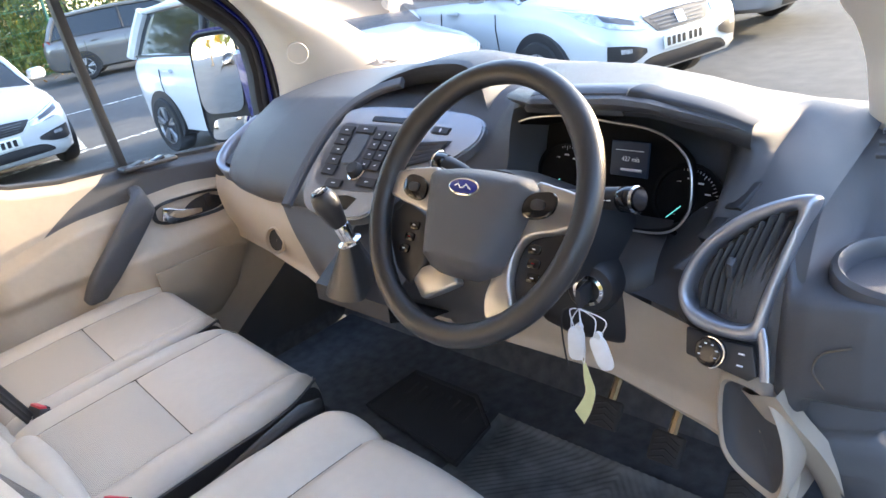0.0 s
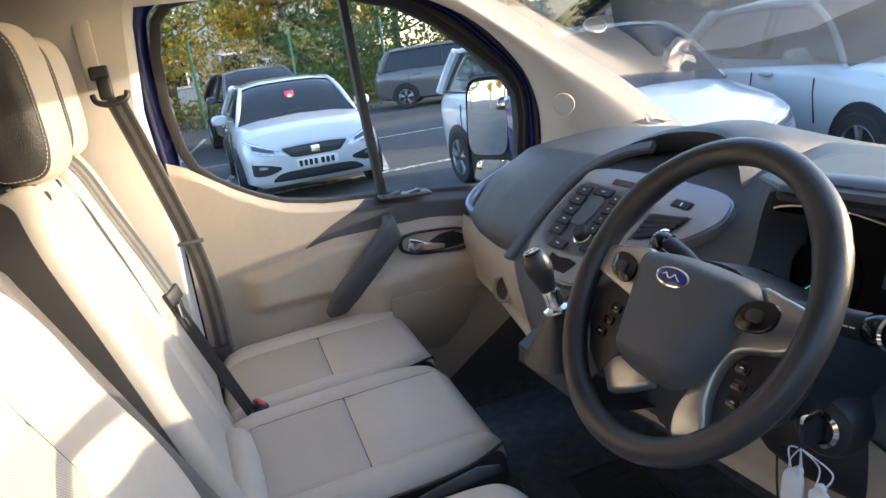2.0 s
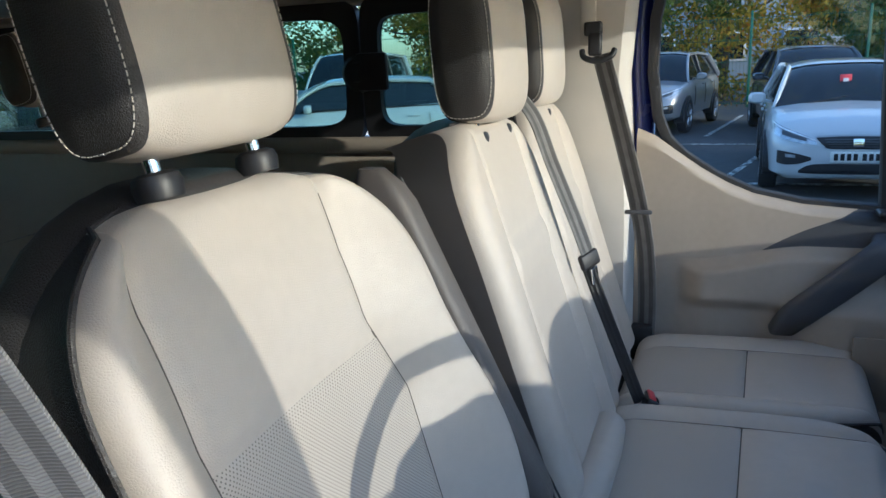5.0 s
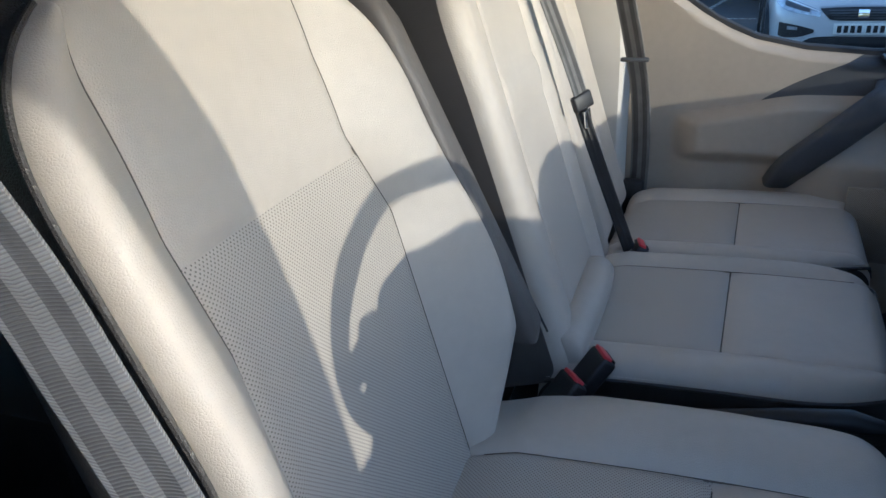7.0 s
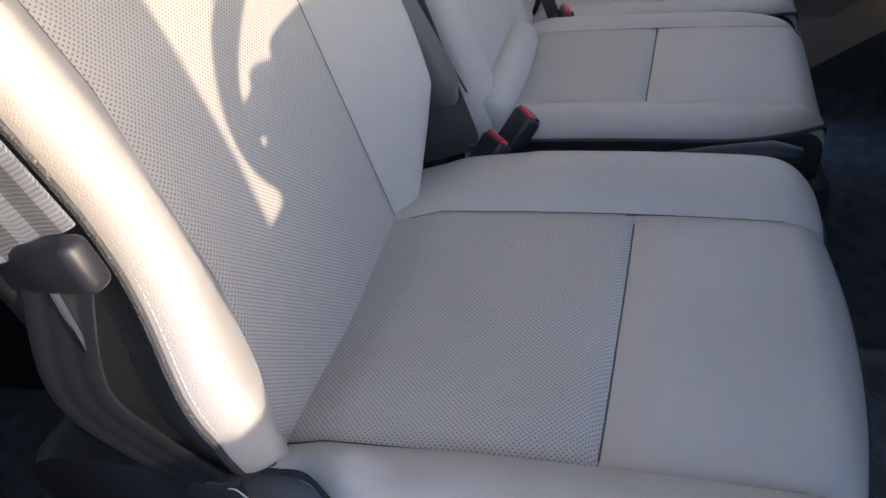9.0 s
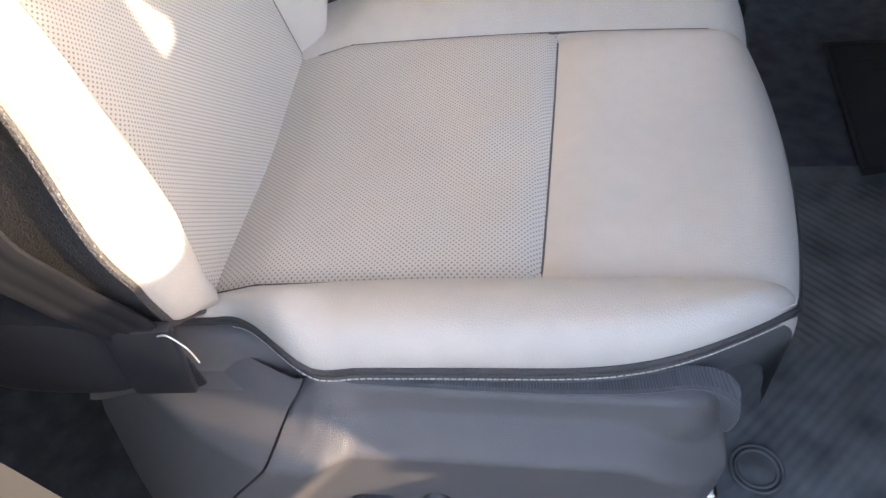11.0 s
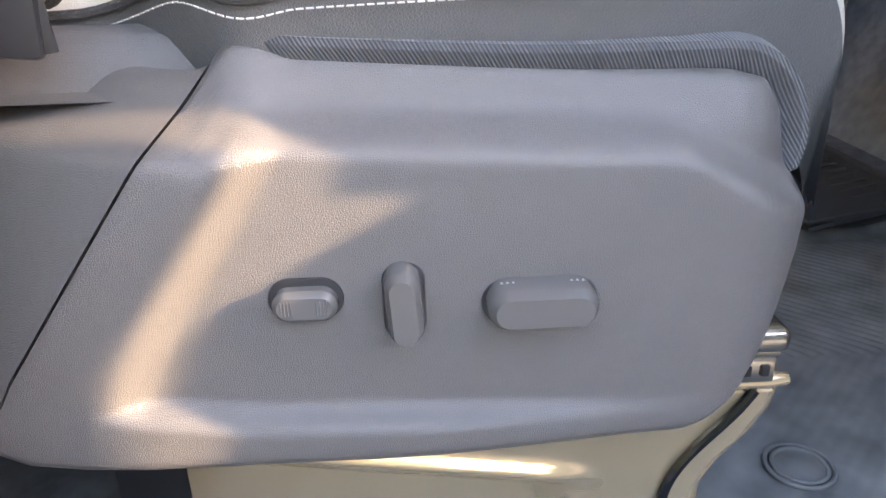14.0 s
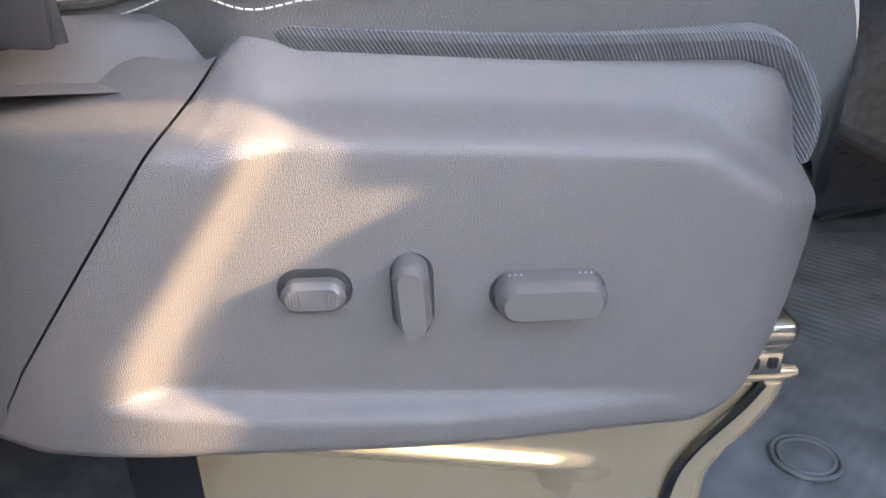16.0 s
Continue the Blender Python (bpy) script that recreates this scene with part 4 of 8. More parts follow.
def headrest(parent, xc, y, z, w, h, tilt=12, drop=0.03):
    """A padded head restraint: cream front and rear, charcoal side cheeks, on two chrome posts."""
    place = Matrix.Translation((xc, y, z)) @ Euler((radians(tilt), 0, 0)).to_matrix().to_4x4()
    d = 0.10
    bm = bmesh.new()
    prof = [(p * d / 2, q * h / 2) for p, q in oval(1, 1, 44, 3.6)]
    cols = []
    for k in range(25):
        u = -1 + 2 * k / 24
        e = 1 - 0.10 * abs(u) ** 5
        cols.append([place @ Vector((u * w / 2, p * e + (0.012 * (1 - u * u)), q * e + h / 2)) for p, q in prof])
    loft(bm, cols, True, True)
    hr = part("head_restraint", bm, "leather", parent, "cream leather head restraint with charcoal cheeks", smooth=60)
    for s in (-1, 1):
        bm = bmesh.new()
        rings = []
        for f, o in ((0.93, -0.004), (0.925, 0.003), (0.86, 0.009), (0.45, 0.012), (0.02, 0.013)):
            rings.append([place @ Vector((s * (w / 2 + o - 0.002), p * f, q * f + h / 2)) for p, q in prof])
        loft(bm, rings, True, True)
        cheek = part("cheek", bm, "dark_leather", hr, "charcoal leather cheek", smooth=60)
        bm = bmesh.new()
        line = [place @ Vector((s * (w / 2 + 0.0070), p * 0.875, q * 0.885 + h / 2)) for p, q in prof]
        stitch(bm, line + line[:1], 0.004, 0.002, 0.0006)
        part("stitching", bm, "thread", cheek)
    for s in (-1, 1):
        bm = bmesh.new()
        lo, hi = place @ Vector((s * w * 0.33, 0.0, -drop - 0.006)), place @ Vector((s * w * 0.33, 0.0, 0.02))
        tube(bm, [lo, hi], 0.0068, 14)
        part("post", bm, "chrome", hr, "chrome post")
        bm = bmesh.new()
        lathe(bm, [(0.019, -0.012), (0.021, 0.0), (0.019, 0.007), (0.013, 0.010), (0.007, 0.010)], lo + (hi - lo).normalized() * 0.002, (hi - lo), 20)
        part("collar", bm, "black", hr)
    return hr


headrest(driver, 0.406, 0.064, 1.576, 0.212, 0.218, 12, 0.014)

# passenger bench
bench = thing("passenger_bench", (-0.37, 0.5, 0.56), "cream leather double passenger bench seat with charcoal sides", "seat")


# the cushions' plan runs slightly skew to the van
BENCH = Matrix(((1, 0, 0, 0), (-0.075, 1, 0, -0.004), (0, 0, 1, 0), (0, 0, 0, 1)))


def bench_w(x0, x1):
    def width(y):
        t = max(0.0, (y - 0.60) / 0.182)
        return x0 + 0.055 * t ** 3, x1 - 0.040 * t ** 3
    return width


def bench_h(sa, sb, yc):
    def height(x, y):
        z = 0.985 + 0.010 * math.sin((y - 0.3) * 4.5)
        for d in (sa - x, x - sb):
            if d > 0:
                z += 0.010 * math.sin(min(1.0, d / 0.08) * math.pi)
        z += groove(x - sa) + groove(x - sb)
        if sa < x < sb:
            z += groove(y - yc, 0.004)
            z -= 0.008 * math.exp(-(y - yc) / 0.02) if y > yc else 0.004 * math.exp((y - yc) / 0.02)
        return z - 0.02 * max(0, (0.36 - y) / 0.08)
    return height


for x0, x1, sa, sb in ((-0.385, 0.03, -0.33, -0.045), (-0.775, -0.395, -0.70, -0.45)):
    upholster(pillow(BENCH, bench_w(x0, x1), 0.30, 0.782, bench_h(sa, sb, 0.545), seat_zone((sa, sb), 0.545, 0), 0.024, 0.09, 0.045, 0.03, lambda y, a=sa, b=sb: (a, b), (0.545,), (12, 40, 12), (36, 32)), bench, "cushion", "perf_seat")

BB = back_place(0.227 + 0.3057 * 0.40, 0.94, 17)


def bench_back_w(x0, x1):
    def width(h):
        t = max(0.0, (h - 0.50) / 0.15)
        s = 0.075 * t ** 3
        return -x1 + s, -x0 - s
    return width


def bench_back_h(sa, sb):
    def height(xl, h):
        x = -xl
        z = 0.0
        for d in (sa - x, x - sb):
            if d > 0:
                z += 0.012 * math.sin(min(1.0, d / 0.07) * math.pi / 2) * (1 - 0.45 * max(0, (h - 0.45) / 0.2))
        z += groove(x - sa) + groove(x - sb)
        if sa < x < sb:
            z += groove(h - 0.46, 0.006, 0.005) + groove(h - 0.39, 0.006, 0.005) + 0.004 * math.exp(-((h - 0.425) / 0.03) ** 2)
        return z
    return height


for x0, x1, sa, sb in ((-0.372, 0.030, -0.30, -0.07), (-0.760, -0.378, -0.67, -0.45)):
    upholster(pillow(BB, bench_back_w(x0, x1), 0.02, 0.65, bench_back_h(sa, sb), lambda xl, h, e, a=sa, b=sb: "side" if e > 0 else ("bolster_a" if -xl < a else "bolster_b" if -xl > b else "front"), 0.032, 0.085, 0.032, 0.03, lambda h, a=sa, b=sb: (-b, -a), (), (14, 36, 14), (40, 40)), bench, "backrest", "perf_back", "taupe_leather")
headrest(bench, -0.197, 0.150, 1.549, 0.215, 0.224, 3, 0.016)
headrest(bench, -0.548, 0.150, 1.549, 0.215, 0.224, 3, 0.016)
# seat bases
bm = bmesh.new()
box(bm, (-0.38, 0.52, 0.72), (0.80, 0.56, 0.36), 0.02)
part("seat_box", bm, "black", bench, "black moulded seat box")
# black colour stands in for the shade behind the skirt's rear end
bm = bmesh.new()
box(bm, (0.40, 0.42, 0.72), (0.40, 0.44, 0.34), 0.02)
part("seat_pedestal", bm, "black", driver, "black steel seat pedestal, dark for the shaded void beside the skirt")

# ---- power-seat side cover ----
def along(keys, x):
    """A value read off a short table of (x, value), eased between its entries."""
    return lerp_rows([(a, [(b,)]) for a, b in keys], x)[0][0]


COVER_TOP = [(0.13, 0.950), (0.16, 0.964), (0.20, 0.966), (0.325, 0.963), (0.333, 0.966), (0.343, 0.978), (0.355, 0.979), (0.375, 0.971), (0.43, 0.967), (0.484, 0.963), (0.603, 0.955), (0.625, 0.949), (0.637, 0.934), (0.645, 0.912), (0.652, 0.885)]
COVER_BOT = [(0.13, 0.86), (0.15, 0.83), (0.17, 0.803), (0.186, 0.783), (0.199, 0.766), (0.219, 0.755), (0.25, 0.750), (0.28, 0.748), (0.519, 0.747), (0.584, 0.747), (0.597, 0.752), (0.612, 0.766), (0.630, 0.803), (0.643, 0.845), (0.652, 0.881)]


def cover_top(y):
    return along(COVER_TOP, y)


def cover_bot(y):
    return along(COVER_BOT, y)


def ease(t):
    t = min(max(t, 0.0), 1.0)
    return t * t * (3 - 2 * t)


RIDGE = [(0.74, 0.232), (0.78, 0.250), (0.81, 0.264), (0.847, 0.284), (0.918, 0.331), (0.96, 0.356)]


def cover_x(y, z):
    zt, zb = cover_top(y), cover_bot(y)
    d_top, d_bot = zt - z, z - zb
    # sloping shoulder, a shelf that faces up, the flat face, a proud rear with a forward flank, and a lower shelf
    slope = 0.009 * ease(d_top / 0.030)
    shelf_z = 0.951 - 0.055 * max(0.0, y - 0.36) - 0.030 * ease((y - 0.56) / 0.08)
    shelf = ease((shelf_z - z) / 0.023)
    s = y - along(RIDGE, z)
    flank = (1 - ease(s / 0.036)) * ease((0.972 - z) / 0.05)
    rear = max(0.0, cover_split(z) - y + 0.004)
    fall = 0.36 * rear + 1.6 * min(rear, 0.10) ** 2 + 0.3 * max(0.0, rear - 0.10)
    low_z = 0.790 - 0.035 * (y - 0.33) + 0.10 * max(0.0, 0.345 - y)
    low = ease((low_z - z) / 0.011) * ease((0.61 - y) / 0.20)
    proud = 1 - (1 - flank) * (1 - low)
    x = 0.657 + slope + 0.026 * shelf + 0.014 * proud - fall
    x -= 0.006 * max(0.0, 1 - d_top / 0.006) ** 2
    x -= 0.018 * max(0.0, 1 - d_bot / 0.016) ** 2
    x -= 0.030 * max(0.0, (y - 0.600) / 0.052) ** 2
    return x


def cover_split(z):
    return 0.335 - 0.7514 * (0.967 - z)


for nm, ya, yb, lab in (("switch_cover", None, 0.652, "grey grained plastic seat side cover"), ("rear_cover", 0.13, None, "grey grained plastic rear cover")):
    bm = bmesh.new()

    def pt(u, v, ya=ya, yb=yb):
        y = 0.13 + 0.522 * u
        for _ in range(3):
            z = cover_bot(y) + (cover_top(y) - cover_bot(y)) * v
            sp = cover_split(z)
            lo, hi = (sp + 0.0010, 0.652) if ya is None else (0.13, sp - 0.0010)
            y = lo + (hi - lo) * u
        z = cover_bot(y) + (cover_top(y) - cover_bot(y)) * v
        return Vector((cover_x(y, z), y, z))
    rows = sheet(bm, 90 if ya is None else 40, 70, pt)
    edge = [e for e in bm.edges if len(e.link_faces) == 1]
    ext = bmesh.ops.extrude_edge_only(bm, edges=edge)
    for v in ext["geom"]:
        if isinstance(v, bmesh.types.BMVert):
            if ya is not None and v.co.z > cover_top(v.co.y) - 0.003:
                v.co += Vector((-0.003, 0, -0.03))
            else:
                v.co.x -= 0.05
    part(nm, bm, "panel", driver, lab, smooth=50)

# moulded pocket between the rear cover and the cushion
TRAY = [(0.580, 0.966), (0.602, 0.981), (0.618, 0.984), (0.627, 0.977), (0.631, 0.962), (0.636, 0.952), (0.650, 0.949)]
bm = bmesh.new()
rows = []
for i in range(25):
    y = 0.15 + 0.186 * i / 24
    end = max(0.0, (y - 0.320) / 0.016)
    rows.append([Vector((x + end * end * 0.012 * (1 - abs(k - 4) / 4), y, z + 0.010 * ease(end) * ease((0.985 - z) / 0.03) - 0.02 * ease((0.22 - y) / 0.07))) for k, (x, z) in enumerate(TRAY)])
rows.append([Vector((0.652 if x > 0.6 else x, 0.342, max(z, 0.976) - 0.004 * (x > 0.6))) for x, z in TRAY])
rows.append([Vector((0.652 if x > 0.6 else x, 0.372, max(z, 0.970) - 0.012)) for x, z in TRAY])
loft(bm, rows, False, False)
part("cover_pocket", bm, "panel", driver, "grey grained plastic pocket beside the cushion", smooth=50)

# ---- dashboard fittings ----
SO = Vector((-0.085, 1.075, 1.388))
SX = Vector((1.0, 0.10, -0.05)).normalized()
SY = Vector((0.0, -0.81, -0.585)).normalized()
SN = SY.cross(SX).normalized()
if SN.y > 0:
    SN = -SN


def S(a, b, n=0.0):
    """A place on the centre stack: a across, b down the face, n out of it."""
    return SO + SX * a + SY * b + SN * n


def up_plate(bm, pts, n0, thick, r=0.0015):
    """A plate on the centre stack from n0 outwards."""
    t = bmesh.new()
    lo, hi = [S(a, b, n0) for a, b in pts], [S(a, b, n0 + thick) for a, b in pts]
    loft(t, [lo, hi], True, True)
    bmesh.ops.recalc_face_normals(t, faces=t.faces[:])
    if r:
        top = [e for e in t.edges if e.calc_face_angle(0) > 0.5]
        bmesh.ops.bevel(t, geom=top, offset=r, segments=2, affect="EDGES")
    merge(bm, t)


bm = bmesh.new()
stack_out = [(-0.050, 0.035), (-0.018, -0.020), (0.245, -0.022), (0.300, 0.020), (0.270, 0.075), (0.205, 0.125), (0.170, 0.185), (0.130, 0.222), (0.015, 0.222), (-0.035, 0.185), (-0.055, 0.110)]
up_plate(bm, [(p.x, p.y) for p in spline([(x, y, 0) for x, y in stack_out], 5, True)], -0.02, 0.026, 0.004)
stack = part("stack_panel", bm, "stack_silver", dashboard, "silver-grey centre stack panel", smooth=50)
bm = bmesh.new()
up_plate(bm, [(p.x, p.y) for p in spline([(x, y, 0) for x, y in ((-0.036, 0.026), (0.02, 0.020), (0.152, 0.024), (0.154, 0.090), (0.140, 0.160), (0.10, 0.168), (0.03, 0.172), (-0.02, 0.158), (-0.040, 0.09))], 5, True)], 0.004, 0.0025, 0.001)
part("key_field", bm, "dash_gloss", stack, "dark grey key field")
bm = bmesh.new()
rim = spline([(-0.056, 0.222, 0), (-0.068, 0.15, 0), (-0.072, 0.08, 0), (-0.066, 0.02, 0), (-0.040, -0.030, 0), (0.0, -0.065, 0), (0.05, -0.085, 0)], 6)
tube(bm, [S(p.x, p.y, 0.004) for p in rim], 0.012, 8, flat=(1, 0.6), up=SN)
part("stack_rim", bm, "dash_gloss", dashboard, "smooth dark rim beside the stack")
bm = bmesh.new()
up_plate(bm, [(0.035, 0.000), (0.160, 0.000), (0.160, 0.013), (0.035, 0.013)], 0.004, 0.004, 0.001)
part("disc_slot", bm, "gloss_black", stack, "black disc slot")
keys = []
for r in range(5):
    keys.append((-0.030 + 0.004 * r, 0.030 + 0.023 * r, 0.036, 0.0215))
for r in range(4):
    for c in range(3):
        keys.append((0.065 + 0.027 * c + 0.002 * r, 0.034 + 0.0225 * r, 0.0255, 0.0212))
keys += [(0.012, 0.026, 0.048, 0.018), (0.014, 0.150, 0.042, 0.020), (0.090, 0.138, 0.046, 0.020)]
for a, b, w, h in keys:
    bm = bmesh.new()
    up_plate(bm, [(a, b), (a + w, b), (a + w, b + h), (a, b + h)], 0.0065, 0.004, 0.0015)
    k = part("key", bm, "black_soft", stack)
    bm = bmesh.new()
    up_plate(bm, [(a + w * 0.40, b + h * 0.42), (a + w * 0.60, b + h * 0.42), (a + w * 0.60, b + h * 0.52), (a + w * 0.40, b + h * 0.52)], 0.0102, 0.0006, 0)
    part("legend", bm, "white_ink", k)
bm = bmesh.new()
up_plate(bm, [(0.037 + 0.022 * p, 0.080 + 0.036 * q) for p, q in oval(1, 1, 20, 4)], 0.005, 0.005, 0.002)
part("navigation_key", bm, "dash", stack)
bm = bmesh.new()
lathe(bm, [(0.016, 0), (0.016, 0.008), (0.013, 0.018), (0.012, 0.019), (0.001, 0.019)], S(0.072, 0.128, 0.004), SN, 24)
part("volume_knob", bm, "black", stack, "black volume knob with a bright ring")
bm = bmesh.new()
lathe(bm, [(0.0165, 0.0), (0.019, 0.003), (0.0165, 0.004)], S(0.072, 0.128, 0.005), SN, 24, False)
part("knob_ring", bm, "chrome", stack)
bm = bmesh.new()
up_plate(bm, [(0.035, 0.178), (0.060, 0.182), (0.085, 0.178), (0.110, 0.182), (0.100, 0.208), (0.045, 0.208)], 0.004, 0.003, 0.001)
part("lower_tray", bm, "gloss_black", stack)
bm = bmesh.new()
up_plate(bm, [(0.192, 0.012), (0.232, 0.014), (0.230, 0.030), (0.190, 0.028)], 0.004, 0.005, 0.002)
hz = part("hazard_key", bm, "black", stack, "black hazard warning key")
bm = bmesh.new()
up_plate(bm, [(0.209, 0.018), (0.213, 0.018), (0.213, 0.025), (0.209, 0.025)], 0.0085, 0.0006, 0)
part("hazard_mark", bm, "white_ink", hz)
for side in (0,):
    bm = bmesh.new()
    up_plate(bm, [(0.170, 0.050), (0.248, 0.040), (0.225, 0.085), (0.165, 0.110)], 0.0045, 0.002, 0.0)
    v = part("air_vent", bm, "ink", stack, "dark centre air vent")
    for i in range(5):
        bm = bmesh.new()
        t = i / 4
        tube(bm, [S(0.170 + 0.004 * t, 0.058 + 0.044 * t, 0.010), S(0.244 - 0.016 * t, 0.047 + 0.034 * t, 0.010)], 0.004, 6, flat=(1, 0.35))
        part("slat", bm, "black", v)
# left flank air vent of the stack
bm = bmesh.new()
up_plate(bm, [(-0.046, 0.045), (-0.036, 0.040), (-0.034, 0.12), (-0.046, 0.115)], 0.004, 0.002, 0)
part("side_slot", bm, "ink", stack)

# hooded display above the stack
pod = thing("display_pod", (0.0, 1.2, 1.4), "dark grey hooded display on top of the dashboard", "display")
bm = bmesh.new()
PODX = [(-0.165, -0.02, 1.10), (-0.150, 0.012, 1.13), (-0.105, 0.040, 1.155), (-0.02, 0.062, 1.17), (0.07, 0.070, 1.17), (0.125, 0.064, 1.165), (0.165, 0.040, 1.15), (0.185, -0.01, 1.14)]
fine = spline([(x, h, y) for x, h, y in PODX], 5)
loft(bm, [[Vector((p.x * 0.98, 1.50, 1.395)), Vector((p.x, p.z + 0.10, 1.402 + p.y)), Vector((p.x, p.z + 0.012, 1.404 + p.y)), Vector((p.x, p.z, 1.398 + p.y)), Vector((p.x, p.z + 0.012, 1.390 + p.y * 0.88)), Vector((p.x * 0.94, p.z + 0.075, 1.385 + p.y * 0.55)), Vector((p.x * 0.9, p.z + 0.09, 1.372)), Vector((p.x * 0.9, p.z - 0.02, 1.378))] for p in fine], False, False)
part("hood", bm, "dash", pod, "dark grey grained hood", smooth=55)
bm = bmesh.new()
box(bm, (0.060, 1.235, 1.420), (0.085, 0.006, 0.040), 0.003, 2, Euler((-0.5, 0, 0)).to_matrix())
part("screen", bm, "gloss_black", pod, "small dark display screen")

# ---- gear lever ----
gear = thing("gear_lever", (0.105, 0.83, 1.19), "black gear lever with chrome collar and leather gaiter", "gear lever")
bm = bmesh.new()
rings = []
for i in range(10):
    t = i / 9
    c = Vector((0.106, 0.840, 1.165)).lerp(Vector((0.113, 0.838, 1.252)), t)
    w = 0.034 * (1 - t) ** 1.2 + 0.014
    rings.append([c + Vector((p * w * (1 + 0.10 * math.sin(7 * math.atan2(q, p))), q * w * 1.1, 0)) for p, q in oval(1, 1, 28, 3)])
loft(bm, rings)
part("gaiter", bm, "rim_leather", gear, "black leather gaiter", smooth=60)
bm = bmesh.new()
lathe(bm, [(0.016, -0.012), (0.021, -0.008), (0.021, -0.004), (0.013, 0.0), (0.014, 0.022), (0.012, 0.028)], (0.113, 0.838, 1.258), (-0.12, -0.22, 1), 24)
part("collar", bm, "chrome", gear, "chrome collar")
bm = bmesh.new()
ax = Vector((-0.16, -0.28, 1)).normalized()
lathe(bm, [(0.010, 0), (0.014, 0.008), (0.018, 0.026), (0.0215, 0.042), (0.0215, 0.053), (0.019, 0.064), (0.014, 0.070), (0.006, 0.073), (0.001, 0.073)], (0.110, 0.832, 1.280), ax, 28)
knob = part("knob", bm, "rim_leather", gear, "black gear knob", smooth=60)
bm = bmesh.new()
lathe(bm, [(0.0150, 0.0), (0.0152, 0.002), (0.0135, 0.0035), (0.001, 0.0042)], Vector((0.110, 0.832, 1.280)) + ax * 0.068, ax, 26)
part("knob_cap", bm, "gloss_black", knob, "gloss black cap")
top = Vector((0.110, 0.832, 1.280)) + ax * 0.0728
gf = axes(top, (1, 0, 0.16), Vector((0.1, 1, 0.25)))
bm = bmesh.new()
for k in range(3):
    x = -0.008 + 0.008 * k
    tube(bm, [gf @ Vector((x, -0.008, 0.001 - 0.0012 * abs(k - 1))), gf @ Vector((x, 0.008, 0.001 - 0.0012 * abs(k - 1)))], 0.0008, 5)
tube(bm, [gf @ Vector((-0.008, 0, 0.0012)), gf @ Vector((0.008, 0, 0.0012))], 0.0008, 5)
part("shift_pattern", bm, "white_ink", knob, "pale shift pattern")
# console round the lever
bm = bmesh.new()
loft(bm, [[Vector((x, y, z)) for y, z in ((1.02, 1.235), (0.93, 1.232), (0.85, 1.185), (0.815, 1.165), (0.812, 1.135), (0.90, 1.10), (1.0, 1.08))] for x in (0.015, 0.03, 0.19, 0.21)], False, False)
part("console", bm, "black_soft", dashboard, "gloss black gear console")
# power socket beside the lever
bm = bmesh.new()
lathe(bm, [(0.016, 0), (0.016, 0.006), (0.012, 0.008), (0.011, 0.002), (0.001, 0.002)], (-0.055, 0.945, 1.235), (0, -0.8, 0.5), 22)
part("power_socket", bm, "gloss_black", dashboard, "round black power socket")

# ---- instrument cluster ----
cl = thing("instrument_cluster", (0.46, 1.12, 1.2), "black instrument cluster with two dials and a blue display", "instrument cluster")
CO = Vector((0.46, 1.128, 1.312))
CX, CY = Vector((1, -0.06, 0)).normalized(), Vector((0, 0.30, 1)).normalized()
CN = Vector((0.05, -1, 0.30)).normalized()


def C(a, b, n=0.0):
    return CO + CX * a + CY * b + CN * n


bm = bmesh.new()
rim = [(-0.188, 0.040), (-0.154, 0.062), (-0.070, 0.071), (0.0, 0.066), (0.052, 0.062), (0.090, 0.051), (0.114, 0.034), (0.126, 0.016), (0.131, -0.012), (0.128, -0.045), (0.100, -0.072), (0.030, -0.078), (-0.070, -0.076), (-0.150, -0.052), (-0.182, -0.012)]
rimc = spline([(a, b, 0) for a, b in rim], 5, True)
loft(bm, [[C(p.x * f, p.y * f, n) for p in rimc] for f, n in ((1.07, 0.050), (1.05, 0.054), (1.02, 0.05), (0.95, 0.0), (0.4, 0.0), (0.02, 0.0))], True, False)
part("binnacle", bm, "cluster_black", cl, "black dial surround", smooth=50)
bm = bmesh.new()
tube(bm, [C(p.x * 1.06, p.y * 1.06, 0.054) for p in rimc], 0.0018, 8, True)
part("binnacle_ring", bm, "satin", cl, "thin silver ring")
